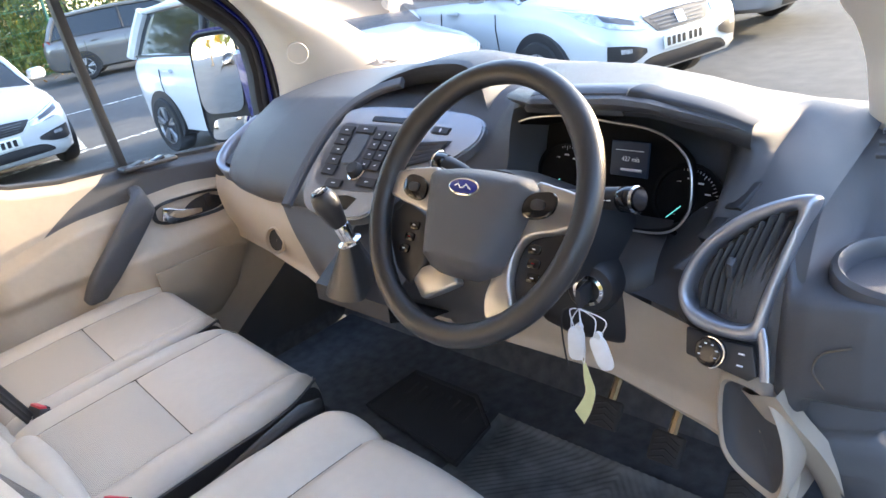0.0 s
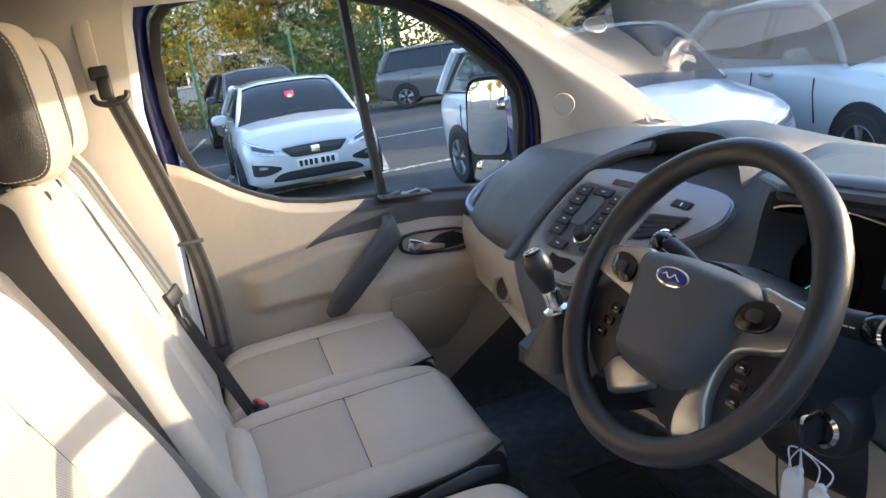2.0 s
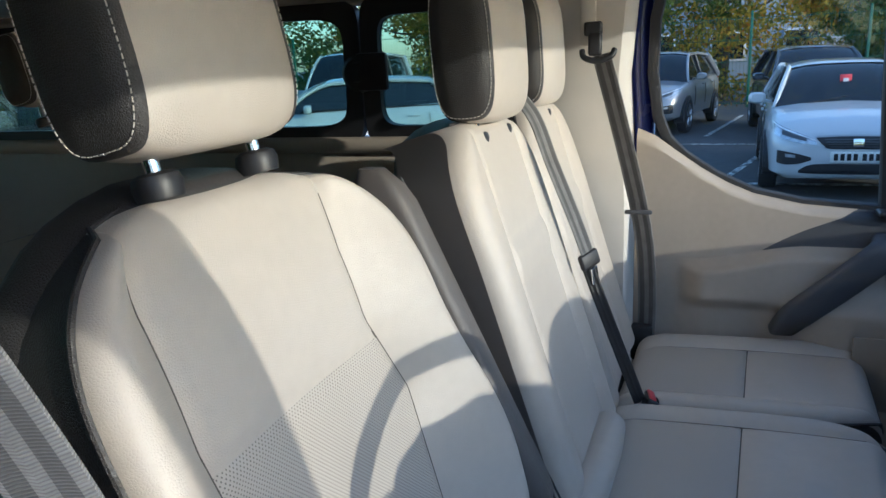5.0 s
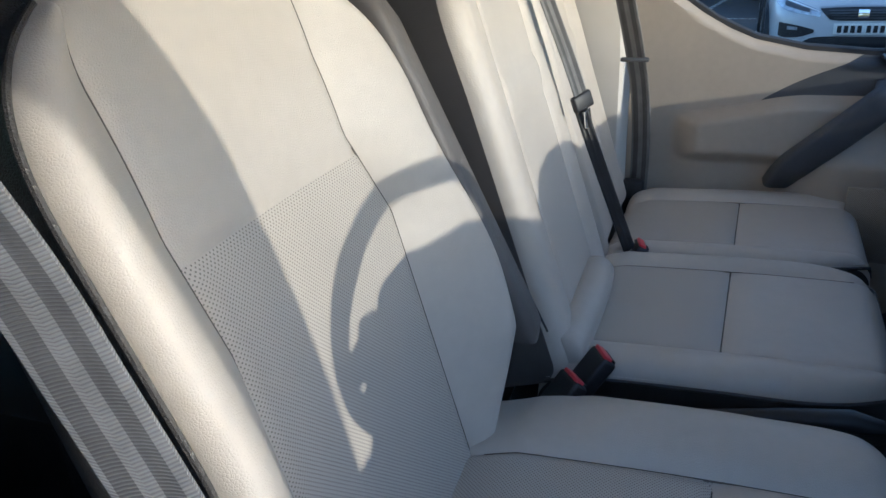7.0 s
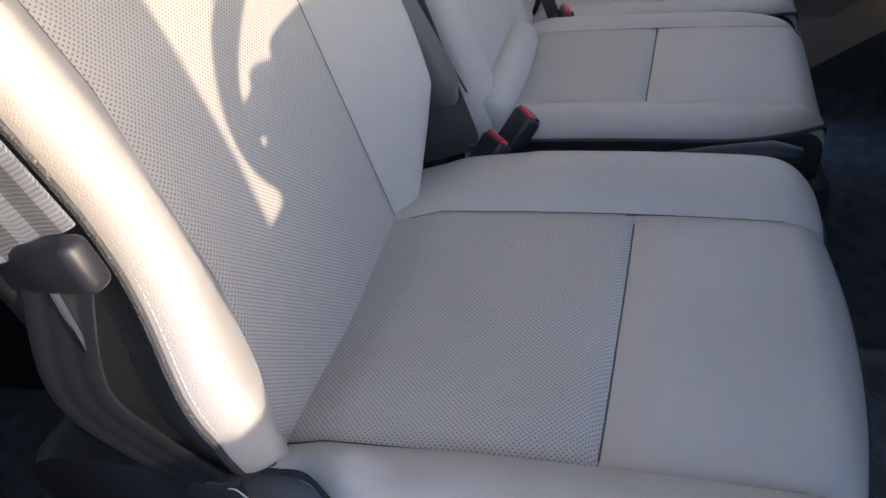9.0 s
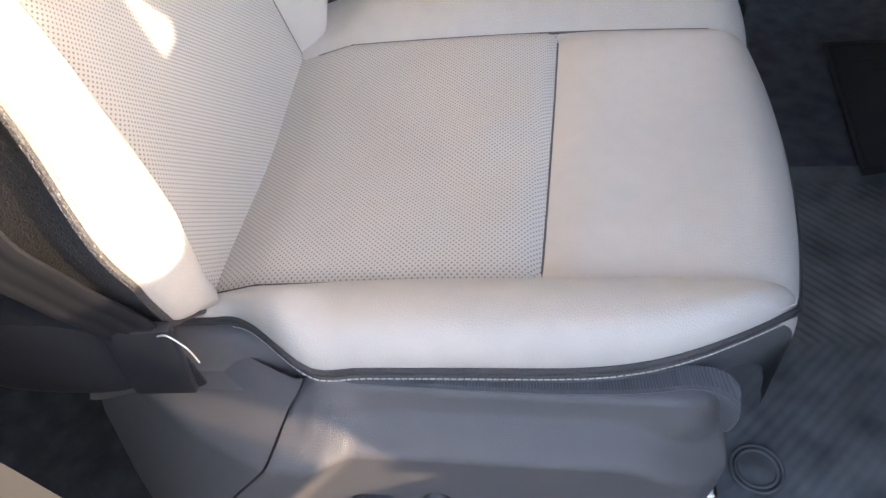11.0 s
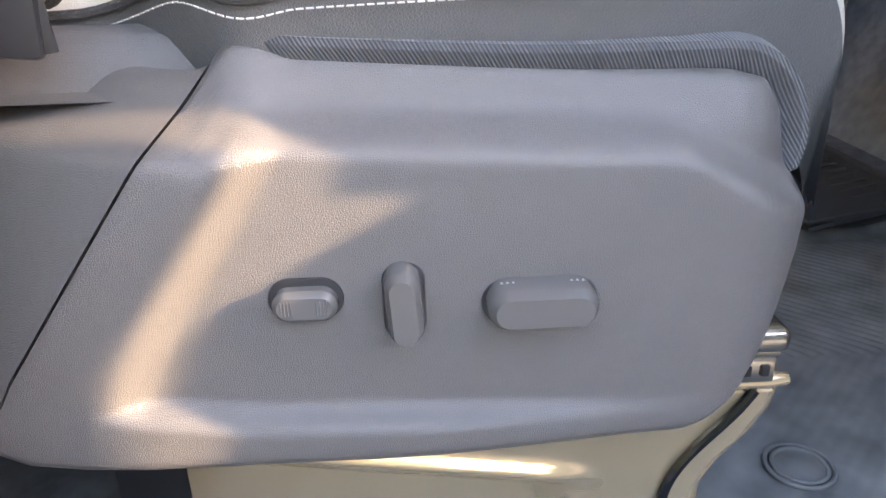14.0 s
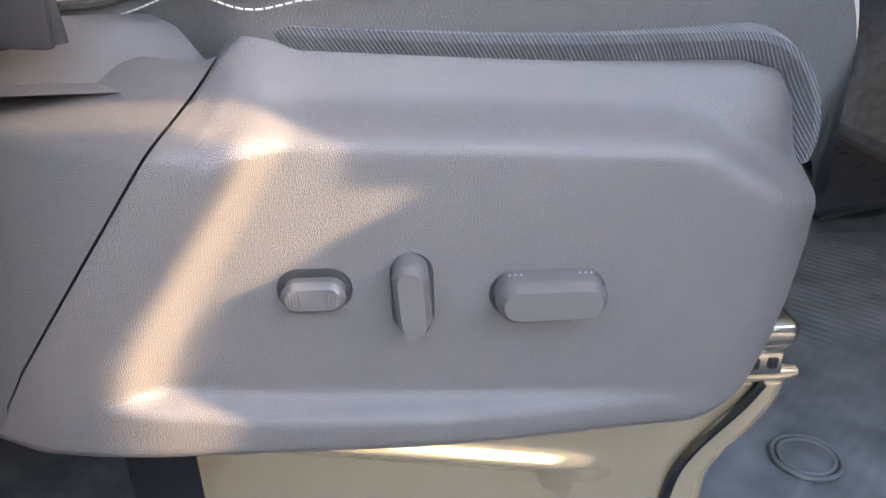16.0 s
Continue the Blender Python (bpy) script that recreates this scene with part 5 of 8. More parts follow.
for s, db, f in ((-0.110, -0.020, 0.85), (0.113, -0.034, 0.85)):
    bm = bmesh.new()
    lathe(bm, [(r * f, h) for r, h in ((0.062, 0.0), (0.064, 0.006), (0.058, 0.008), (0.056, 0.002), (0.001, 0.002))], C(s, db, 0.002), CN, 40)
    dial = part("dial", bm, "cluster_black", cl, "black dial with pale ticks")
    bm = bmesh.new()
    for k in range(41):
        t = radians(225 - 270 * k / 40)
        r0 = f * (0.046 if k % 5 == 0 else 0.050)
        tube(bm, [C(s + math.cos(t) * r0, db + math.sin(t) * r0, 0.0050), C(s + math.cos(t) * 0.054 * f, db + math.sin(t) * 0.054 * f, 0.0050)], 0.0005, 4)
    for k in range(0, 9):
        t = radians(225 - 270 * k / 8)
        c = C(s + math.cos(t) * 0.037 * f, db + math.sin(t) * 0.037 * f, 0.005)
        tube(bm, [c - CX * 0.004, c + CX * 0.004], 0.0014, 4)
    part("dial_scale", bm, "white_ink", dial)
    bm = bmesh.new()
    t = radians(222)
    tube(bm, [C(s + math.cos(t) * 0.016 * f, db + math.sin(t) * 0.016 * f, 0.007), C(s + math.cos(t) * 0.050 * f, db + math.sin(t) * 0.050 * f, 0.007)], 0.0008, 5)
    part("needle", bm, "teal_glow", dial, "lit teal needle")
bm = bmesh.new()
plate(bm, [C(a, b, 0.010) for a, b in ((-0.018, -0.010), (0.048, -0.010), (0.048, 0.042), (-0.018, 0.042))], 0.004, 0.001)
lcd = part("display", bm, "screen", cl, "dim blue trip display")
words("reading", "427 mls", 0.010, axes(C(0.018, 0.016, 0.016), CX, CY), "white_ink", lcd, 0.0002)
bm = bmesh.new()
tube(bm, [C(-0.010, 0.029, 0.0155), C(0.040, 0.029, 0.0155)], 0.0006, 4)
part("reading_bar", bm, "white_ink", lcd)
bm = bmesh.new()
tube(bm, [C(0.002, 0.000, 0.0155), C(0.038, 0.000, 0.0155)], 0.0022, 4)
part("reading_bar", bm, "white_ink", lcd)
# dark lip of the hood over the dials, with the joint of a lid in it
LT = [(0.385, 1.018, 1.452), (0.409, 1.020, 1.456), (0.522, 1.052, 1.450), (0.554, 1.063, 1.440), (0.618, 1.085, 1.417), (0.668, 1.104, 1.391)]
LB = [(0.372, 1.022, 1.432), (0.392, 1.020, 1.431), (0.516, 1.050, 1.422), (0.556, 1.064, 1.415), (0.617, 1.085, 1.390), (0.666, 1.104, 1.367)]
lt, lb = spline(LT, 6), spline(LB, 6)
for nm, ia, ib in (("hood_lid", 0, 12), ("hood_lip", 12, 30)):
    bm = bmesh.new()
    rows = []
    for p, q in list(zip(lt, lb))[ia:ib + 1]:
        rows.append([p + Vector((0, 0.035, 0.004)), p + Vector((0, 0.004, 0.005)), p + Vector((0, -0.004, 0.0)), q + Vector((0, -0.006, 0.004)), q + Vector((0, -0.002, -0.003)), q + Vector((0, 0.05, -0.006))])
    if ia:
        rows[0] = [v + Vector((0.0022, 0, 0)) for v in rows[0]]
    loft(bm, rows, False, False)
    part(nm, bm, "dash_gloss" if ia == 0 else "black_soft", dashboard, "dark moulded lip over the dials", smooth=50)
# sloping strip right of the dials, with two keys in it
SL = [Vector(p) - Vector((0, 0, 0.036)) for p in ((0.610, 0.985, 1.272), (0.646, 1.020, 1.306), (0.668, 1.085, 1.347), (0.674, 1.19, 1.388), (0.664, 1.28, 1.398))]
SR = [Vector(p) - Vector((0, 0, 0.036)) for p in ((0.648, 0.975, 1.268), (0.676, 1.002, 1.312), (0.702, 1.08, 1.357), (0.706, 1.19, 1.392), (0.690, 1.28, 1.398))]
sl, sr = spline(SL, 6), spline(SR, 6)
bm = bmesh.new()
loft(bm, [[p.lerp(q, t) + Vector((0, -0.004, 0.008)) * math.sin(math.pi * t) ** 0.5 for t in (0, 0.1, 0.3, 0.5, 0.7, 0.9, 1)] for p, q in zip(sl, sr)], False, False)
part("switch_strip", bm, "dash_gloss", dashboard, "smooth grey switch strip", smooth=60)
for i, t0 in enumerate((5, 9)):
    a0, a1, b0, b1 = sl[t0], sl[t0 + 3], sr[t0], sr[t0 + 3]
    n = (b0 - a0).cross(a1 - a0).normalized()
    bm = bmesh.new()
    plate(bm, [a0.lerp(b0, 0.12) + n * 0.006, a0.lerp(b0, 0.88) + n * 0.006, a1.lerp(b1, 0.88) + n * 0.006, a1.lerp(b1, 0.12) + n * 0.006], 0.012, 0.002)
    k = part("switch_key", bm, "black", dashboard, "black dashboard switch")
    bm = bmesh.new()
    c = (a0 + a1 + b0 + b1) / 4 + n * 0.0135
    tube(bm, [c - (b0 - a0).normalized() * 0.004, c + (b0 - a0).normalized() * 0.004], 0.0016, 4)
    part("switch_mark", bm, "white_ink", k)

# ---- right-hand air vent and light switch ----
rv = thing("side_air_vent", (0.74, 0.95, 1.25), "tall dark air vent in a silver frame", "vent")
VN = Vector((-0.02, -0.917, 0.399)).normalized()
VX = Vector((1, 0, 0)) - VN * VN.x
VY = VN.cross(VX).normalized()
VC = Vector((0.708, 0.963, 1.262))


def V(a, b, n=0.0):
    return VC + VX * a + VY * b + VN * n


VO = spline([V(-0.067, -0.038), V(-0.060, 0.0), V(-0.035, 0.040), V(0.012, 0.078), V(0.074, 0.099), V(0.068, 0.060), V(0.049, -0.022), V(0.042, -0.066), V(0.030, -0.078), V(-0.010, -0.080), V(-0.048, -0.071)], 6, True)
VI = spline([V(-0.053, -0.038), V(-0.046, -0.002), V(-0.024, 0.030), V(0.012, 0.060), V(0.050, 0.080), V(0.058, 0.072), V(0.050, 0.042), V(0.034, -0.020), V(0.026, -0.056), V(-0.006, -0.062), V(-0.040, -0.054)], 6, True)
bm = bmesh.new()
loft(bm, [[p + VN * o for p in ring] for ring, o in ((VO, -0.012), (VO, 0.004))] + [[p.lerp(q, t) + VN * o for p, q in zip(VO, VI)] for t, o in ((0.15, 0.010), (0.5, 0.012), (0.85, 0.009), (1.0, 0.0))] + [[q - VN * 0.02 for q in VI]], True, False)
part("frame", bm, "blue_silver", rv, "satin silver vent frame", smooth=60)
bm = bmesh.new()
tube(bm, spline([V(0.040, -0.060, 0.006), V(0.048, -0.085, 0.006), V(0.054, -0.120, 0.004)], 5), 0.0055, 8, flat=(1, 0.5), up=VN)
part("frame_tail", bm, "blue_silver", rv)
bm = bmesh.new()
bm.faces.new([bm.verts.new(p - VN * 0.018) for p in VI])
part("duct", bm, "ink", rv)
for i in range(8):
    t = i / 7
    lo = V(-0.036 + 0.062 * t, -0.052 - 0.006 * t, -0.004)
    hi = V(-0.022 + 0.074 * t, 0.022 + 0.056 * min(1, t * 1.25) - 0.012 * max(0, t - 0.8) * 5, -0.004)
    bm = bmesh.new()
    tube(bm, spline([lo, lo.lerp(hi, 0.5) + VX * -0.004 + VN * 0.004, hi], 4), 0.0050, 6, flat=(1, 0.30), up=VN + VX * 0.9)
    part("slat", bm, "black_soft", rv)
bm = bmesh.new()
box(bm, V(-0.006, 0.002, 0.004), (0.010, 0.014, 0.030), 0.003, 2, Euler((0.4, 0.18, 0)).to_matrix())
part("slider", bm, "dash", rv)
ls = thing("light_switch", (0.70, 0.92, 1.17), "round headlamp switch in a black panel", "switch")
bm = bmesh.new()
plate(bm, [V(-0.048, -0.078), V(-0.043, -0.112), V(0.036, -0.124), V(0.046, -0.116), V(0.036, -0.082), V(-0.010, -0.084)], 0.010, 0.003)
part("switch_panel", bm, "black", ls)
KC = V(-0.010, -0.100, 0.010)
bm = bmesh.new()
lathe(bm, [(0.018, 0), (0.0185, 0.008), (0.016, 0.013), (0.012, 0.012), (0.001, 0.012)], KC, VN, 30)
dialk = part("rotary_dial", bm, "gloss_black", ls, "black rotary dial")
bm = bmesh.new()
tube(bm, [KC + VN * 0.009 + (VX * math.cos(t) + VY * math.sin(t)) * 0.0185 for t in (radians(-80 + 10 * i) for i in range(19))], 0.0013, 6)
part("dial_rim", bm, "chrome", dialk)
for i in range(6):
    bm = bmesh.new()
    t = radians(200 - 45 * i)
    c = KC + VN * 0.0125 + (VX * math.cos(t) + VY * math.sin(t)) * 0.011
    tube(bm, [c - VX * 0.0016, c + VX * 0.0016], 0.0007, 4)
    part("legend", bm, "white_ink", dialk)
for i in range(2):
    bm = bmesh.new()
    tube(bm, [V(0.022, -0.094 - 0.014 * i, 0.0112), V(0.029, -0.094 - 0.014 * i, 0.0112)], 0.0014, 4)
    part("legend", bm, "white_ink", ls)
# cup holder pod at the door end
ch = thing("cup_holder", (0.86, 0.98, 1.25), "dark grey moulded cup holder at the end of the dashboard", "cup holder")
cc = Vector((0.868, 1.000, 1.276))
bm = bmesh.new()
lathe(bm, [(0.050, -0.07), (0.053, -0.02), (0.055, 0.004), (0.060, 0.010), (0.066, 0.006), (0.068, -0.004), (0.067, -0.014)], cc, (0.05, -0.10, 1), 40, False)
part("ring", bm, "dash_gloss", ch)
bm = bmesh.new()
lathe(bm, [(0.052, -0.05), (0.001, -0.052)], cc, (0.05, -0.10, 1), 30, False)
part("well", bm, "ink", ch)
POD = [
    (0.765, [(0.955, 1.03), (0.930, 1.12), (0.938, 1.20), (0.962, 1.27), (0.990, 1.305), (1.03, 1.330), (1.09, 1.345), (1.15, 1.360), (1.22, 1.368), (1.45, 1.36)]),
    (0.778, [(0.95, 1.04), (0.922, 1.12), (0.924, 1.20), (0.932, 1.246), (0.965, 1.262), (1.03, 1.290), (1.09, 1.328), (1.14, 1.355), (1.22, 1.366), (1.45, 1.36)]),
    (0.80, [(0.95, 1.125), (0.915, 1.145), (0.916, 1.20), (0.922, 1.246), (0.945, 1.262), (1.03, 1.266), (1.09, 1.285), (1.13, 1.335), (1.20, 1.362), (1.45, 1.36)]),
    (0.86, [(0.95, 1.135), (0.912, 1.155), (0.912, 1.21), (0.918, 1.256), (0.938, 1.270), (1.04, 1.268), (1.10, 1.280), (1.14, 1.320), (1.20, 1.352), (1.40, 1.35)]),
    (0.90, [(0.97, 1.135), (0.925, 1.155), (0.922, 1.21), (0.928, 1.258), (0.945, 1.270), (1.04, 1.268), (1.10, 1.280), (1.14, 1.31), (1.20, 1.33), (1.30, 1.33)]),
    (0.925, [(0.99, 1.135), (0.975, 1.155), (0.972, 1.20), (0.975, 1.24), (0.985, 1.25), (1.04, 1.255), (1.10, 1.262), (1.14, 1.28), (1.20, 1.30), (1.30, 1.30)]),
]
bm = bmesh.new()
loft(bm, [spline([(0.765 + 0.16 * i / 30, y, z) for y, z in lerp_rows(POD, 0.765 + 0.16 * i / 30)], 3) for i in range(31)], False, False)
part("end_pod", bm, "dash", ch, "dark grey dashboard end moulding", smooth=60)
bm = bmesh.new()
tube(bm, spline([(0.850, 0.911, 1.225), (0.822, 0.911, 1.210), (0.812, 0.912, 1.185), (0.825, 0.912, 1.165)], 6), 0.0014, 6)
part("access_joint", bm, "seam", ch)
# beige storage scoop under the switch
sc = thing("storage_scoop", (0.75, 0.95, 1.05), "beige moulded door-side storage scoop", "storage tray")
bm = bmesh.new()
lip = spline([(0.694, 0.945, 1.110), (0.725, 0.932, 1.128), (0.760, 0.918, 1.125), (0.782, 0.908, 1.085), (0.788, 0.902, 1.035), (0.778, 0.905, 0.995), (0.755, 0.918, 0.985), (0.712, 0.930, 1.000), (0.693, 0.940, 1.030)], 4, True)
lc = sum(lip, Vector()) / len(lip)
loft(bm, [[lc + (p - lc) * f + Vector((0, o, 0)) for p in lip] for f, o in ((1.12, 0.06), (1.14, 0.012), (1.08, 0.0), (1.0, -0.003), (0.93, 0.002))], True, False)
part("scoop", bm, "beige_plastic", sc, smooth=60)
# shallow inside, its colour darkened for the shade of a deeper hollow
bm = bmesh.new()
loft(bm, [[lc + (p - lc) * f + Vector((0, o, 0)) for p in lip] for f, o in ((0.93, 0.002), (0.88, 0.010), (0.74, 0.017), (0.4, 0.020), (0.02, 0.020))], True, False)
part("hollow", bm, "dash", sc, "shallow inside of the scoop, dark grey for its shade", smooth=60)
bm = bmesh.new()
rows = []
for x, y, z in spline([(0.757, 0.914, 1.142), (0.775, 0.935, 1.095), (0.797, 0.965, 1.040), (0.815, 0.985, 0.990), (0.828, 1.005, 0.930), (0.835, 1.02, 0.86)], 5):
    w = 0.014 * min(1.0, max(0.0, (z - 0.93) / 0.2))
    rows.append([Vector((x - 0.030, y + 0.04, z - 0.020)), Vector((x - 0.026, y + 0.004, z - 0.014)), Vector((x - 0.012, y - 0.005, z - 0.010)), Vector((x + 0.006 + w, y - 0.012, z + 0.002)), Vector((x + 0.009 + w, y + 0.01, z + 0.004))])
loft(bm, rows, False, False)
part("side_post", bm, "beige_plastic", sc, "beige trim strip", smooth=60)
bm = bmesh.new()
# outer edge is out of view and cut to cast the sun patch's border
KICK = [(0.60, 0.930), (0.90, 0.908), (0.945, 0.900), (0.985, 0.894), (1.010, 0.884), (1.036, 0.873), (1.052, 0.857), (1.061, 0.858), (1.072, 0.866), (1.11, 0.862), (1.145, 0.866), (1.17, 0.880)]
rows = []
for z, xr in spline_rows(KICK, 5):
    xl, y = 0.765 + max(0.0, 1.15 - z) * 0.30, 0.955 + 0.18 * max(0.0, 1.13 - z)
    xl = min(xl, 0.838, xr - 0.008)
    rows.append([Vector((xl, y + 0.004, z)), Vector((xl + 0.006, y - 0.002, z)), Vector((xr - 0.012, 0.992, z)), Vector((xr, 1.002, z)), Vector((xr, 1.05, z))])
loft(bm, rows, False, False)
part("kick_panel", bm, "dash", dashboard, "dark grey hinge pillar panel", smooth=60)
# air grille in the foot of the driver's screen pillar
pg = thing("demister_grille", (0.815, 1.13, 1.40), "small slatted grille in the pillar trim", "vent")
for i in range(6):
    bm = bmesh.new()
    z = 1.360 + 0.013 * i
    box(bm, (0.816 + 0.001 * i, 1.118 + 0.55 * (z - 1.345), z), (0.026, 0.006, 0.006), 0.001, 1, Euler((0.3, 0, 0.15)).to_matrix())
    part("slat", bm, "dash", pg)

# ---- left air vent ----
lv = thing("corner_air_vent", (-0.68, 1.08, 1.27), "dark air vent in a grey frame at the dashboard corner", "vent")
LO = spline([(-0.729, 1.218, 1.327), (-0.746, 1.157, 1.301), (-0.752, 1.105, 1.276), (-0.730, 1.058, 1.246), (-0.678, 1.046, 1.225), (-0.625, 1.070, 1.222), (-0.660, 1.094, 1.244), (-0.687, 1.139, 1.274)], 5, True)
LI = spline([(-0.716, 1.196, 1.312), (-0.726, 1.147, 1.290), (-0.727, 1.104, 1.267), (-0.707, 1.072, 1.247), (-0.677, 1.062, 1.233), (-0.648, 1.077, 1.231), (-0.675, 1.097, 1.249), (-0.697, 1.140, 1.278)], 5, True)
ln = Vector((0.3, -0.5, 0.98)).normalized()
bm = bmesh.new()
loft(bm, [[p - ln * 0.05 for p in LO], [p + ln * 0.004 for p in LO]] + [[p.lerp(q, t) + ln * o for p, q in zip(LO, LI)] for t, o in ((0.2, 0.010), (0.6, 0.011), (1.0, 0.004))] + [[q - ln * 0.02 for q in LI]], True, False)
part("frame", bm, "blue_silver", lv, "grey vent frame", smooth=60)
bm = bmesh.new()
bm.faces.new([bm.verts.new(q - ln * 0.014) for q in LI])
part("duct", bm, "ink", lv)
for i in range(5):
    bm = bmesh.new()
    t = (i + 0.6) / 5.6
    a = Vector((-0.722, 1.190, 1.306)).lerp(Vector((-0.700, 1.190, 1.304)), t) if i == 0 else Vector((-0.727, 1.104, 1.267)).lerp(Vector((-0.664, 1.097, 1.249)), t)
    b = Vector((-0.703, 1.068, 1.245)).lerp(Vector((-0.650, 1.074, 1.231)), t)
    tube(bm, spline([a + Vector((0.010, 0.05, 0.022)) * (1 - t), a, b], 4), 0.0042, 6, flat=(1, 0.35), up=ln)
    part("slat", bm, "dash_gloss", lv)

# ---- stalks, ignition, keys ----
for s, nm in ((1, "wiper_stalk"), (-1, "indicator_stalk")):
    th = thing(nm, (0.441 + s * 0.07, 0.89, 1.36), "black steering column stalk with a ringed end", "stalk", group="column stalks")
    a = Vector((0.441 + s * 0.05, 0.905, 1.352))
    e = Vector((0.632, 0.886, 1.372)) if s > 0 else Vector((0.285, 0.905, 1.385))
    bm = bmesh.new()
    d = (e - a).normalized()
    L = (e - a).length
    lathe(bm, [(0.010, 0), (0.0105, L * 0.4), (0.0135, L * 0.55), (0.0145, L * 0.80), (0.0125, L * 0.82)], a, d, 20)
    part("arm", bm, "black", th)
    bm = bmesh.new()
    lathe(bm, [(0.0125, L * 0.80), (0.0155, L * 0.83), (0.0155, L * 0.93), (0.013, L * 0.96), (0.0125, L), (0.001, L)], a, d, 20)
    part("end_cap", bm, "gloss_black", th)
    bm = bmesh.new()
    lathe(bm, [(0.0158, L * 0.955), (0.0165, L * 0.965), (0.0150, L * 0.985)], a, d, 20, False)
    part("ring", bm, "chrome", th)
    bm = bmesh.new()
    for k in range(3):
        c = a + d * L * (0.60 + 0.06 * k) + Vector((0, -0.0140, 0.003))
        tube(bm, [c, c + d * 0.006], 0.0008, 4)
    part("legend", bm, "white_ink", th)

ig = thing("ignition_lock", (0.50, 0.955, 1.195), "black ignition lock with a bright ring", "ignition")
ip = Vector((0.505, 0.952, 1.200))
iax = Vector((0.25, -1, 0.15)).normalized()
bm = bmesh.new()
lathe(bm, [(0.040, -0.05), (0.038, 0.0), (0.032, 0.008), (0.020, 0.010), (0.001, 0.010)], ip, iax, 30)
part("housing", bm, "black", ig)
bm = bmesh.new()
lathe(bm, [(0.020, 0.009), (0.022, 0.016), (0.017, 0.018), (0.016, 0.014)], ip, iax, 26, False)
part("ring", bm, "chrome", ig)
bm = bmesh.new()
box(bm, ip + iax * 0.03, (0.008, 0.05, 0.028), 0.003, 2, iax.to_track_quat("-Y", "Z").to_matrix())
part("key_head", bm, "black", ig, "black key head")
ks = thing("key_tags", (0.53, 0.90, 1.15), "two white tags and a pale green tag hanging on the keys", "key tag")
kp = ip + iax * 0.055 + Vector((0, 0, -0.012))
tags = []
for dx, dz, tilt, w in ((-0.006, -0.052, 0.10, 0.024), (0.034, -0.056, -0.22, 0.024)):
    c = kp + Vector((dx, -0.004, dz))
    m = Euler((0.05, tilt, 0.35)).to_matrix()
    bm = bmesh.new()
    plate(bm, [c + m @ Vector((p * w / 2, 0, q * 0.029 if q < 0 else q * 0.026)) for p, q in oval(1, 1, 28, 3.5)], 0.0045, 0.0015)
    tg = part("tag", bm, "paper", ks, "white plastic key tag")
    bm = bmesh.new()
    tube(bm, spline([kp, c + Vector((-0.006, 0, 0.048)), c + m @ Vector((-0.004, 0, 0.024))], 6), 0.0010, 6)
    tube(bm, spline([kp, c + Vector((0.010, 0, 0.050)), c + m @ Vector((0.005, 0, 0.024))], 6), 0.0010, 6)
    part("tie", bm, "paper", tg)
    bm = bmesh.new()
    lathe(bm, [(0.0055, -0.003), (0.0055, 0.003), (0.003, 0.003)], c + m @ Vector((0.004, -0.002, 0.027)), (0, -1, 0), 14)
    part("eyelet", bm, "paper", tg)
bm = bmesh.new()
gl = spline([kp + Vector((0.000, 0, -0.085)), kp + Vector((0.005, -0.004, -0.105)), kp + Vector((0.012, -0.010, -0.125)), kp + Vector((0.004, -0.012, -0.150)), kp + Vector((-0.012, -0.010, -0.178))], 6)
rows = []
for i, q in enumerate(gl):
    w = 0.006 + 0.018 * min(1, i / 9)
    sd = Vector((0.85, -0.3, -0.25 + 0.5 * math.sin(i * 0.15))).normalized()
    rows.append([q - sd * w / 2, q, q + sd * w / 2, q + sd * w / 2 + Vector((0, 0.0008, 0)), q + Vector((0, 0.0008, 0)), q - sd * w / 2 + Vector((0, 0.0008, 0))])
loft(bm, rows)
gt = part("paper_tag", bm, "green_paper", ks, "pale green paper tag")
bm = bmesh.new()
tube(bm, spline([kp, kp + Vector((-0.016, 0, -0.03)), kp + Vector((-0.006, 0, -0.075)), kp + Vector((0.0, 0, -0.09))], 6), 0.0009, 6)
tube(bm, spline([kp, kp + Vector((0.004, 0, -0.05)), kp + Vector((0.0, 0, -0.088))], 6), 0.0009, 6)
part("string", bm, "paper", gt)
bm = bmesh.new()
tube(bm, spline([kp + Vector((0, 0, 0.004)), kp + Vector((-0.028, 0, -0.012)), kp + Vector((-0.033, 0, -0.05)), kp + Vector((-0.030, 0, -0.10))], 6), 0.0013, 6)
part("cable_tie", bm, "black", ks, "black cable tie")
# column lower cowl and black knee panel
bm = bmesh.new()
loft(bm, [spline([(x, 1.08, 1.26), (x, 1.0 + d, 1.22), (x, 0.975 + d, 1.16), (x, 0.985 + d, 1.095), (x, 1.05, 1.075)], 4) for x, d in ((0.30, 0.03), (0.34, 0.0), (0.45, -0.01), (0.53, 0.0), (0.565, 0.03))], False, False)
part("knee_panel", bm, "black", dashboard, "black knee panel below the column", smooth=60)
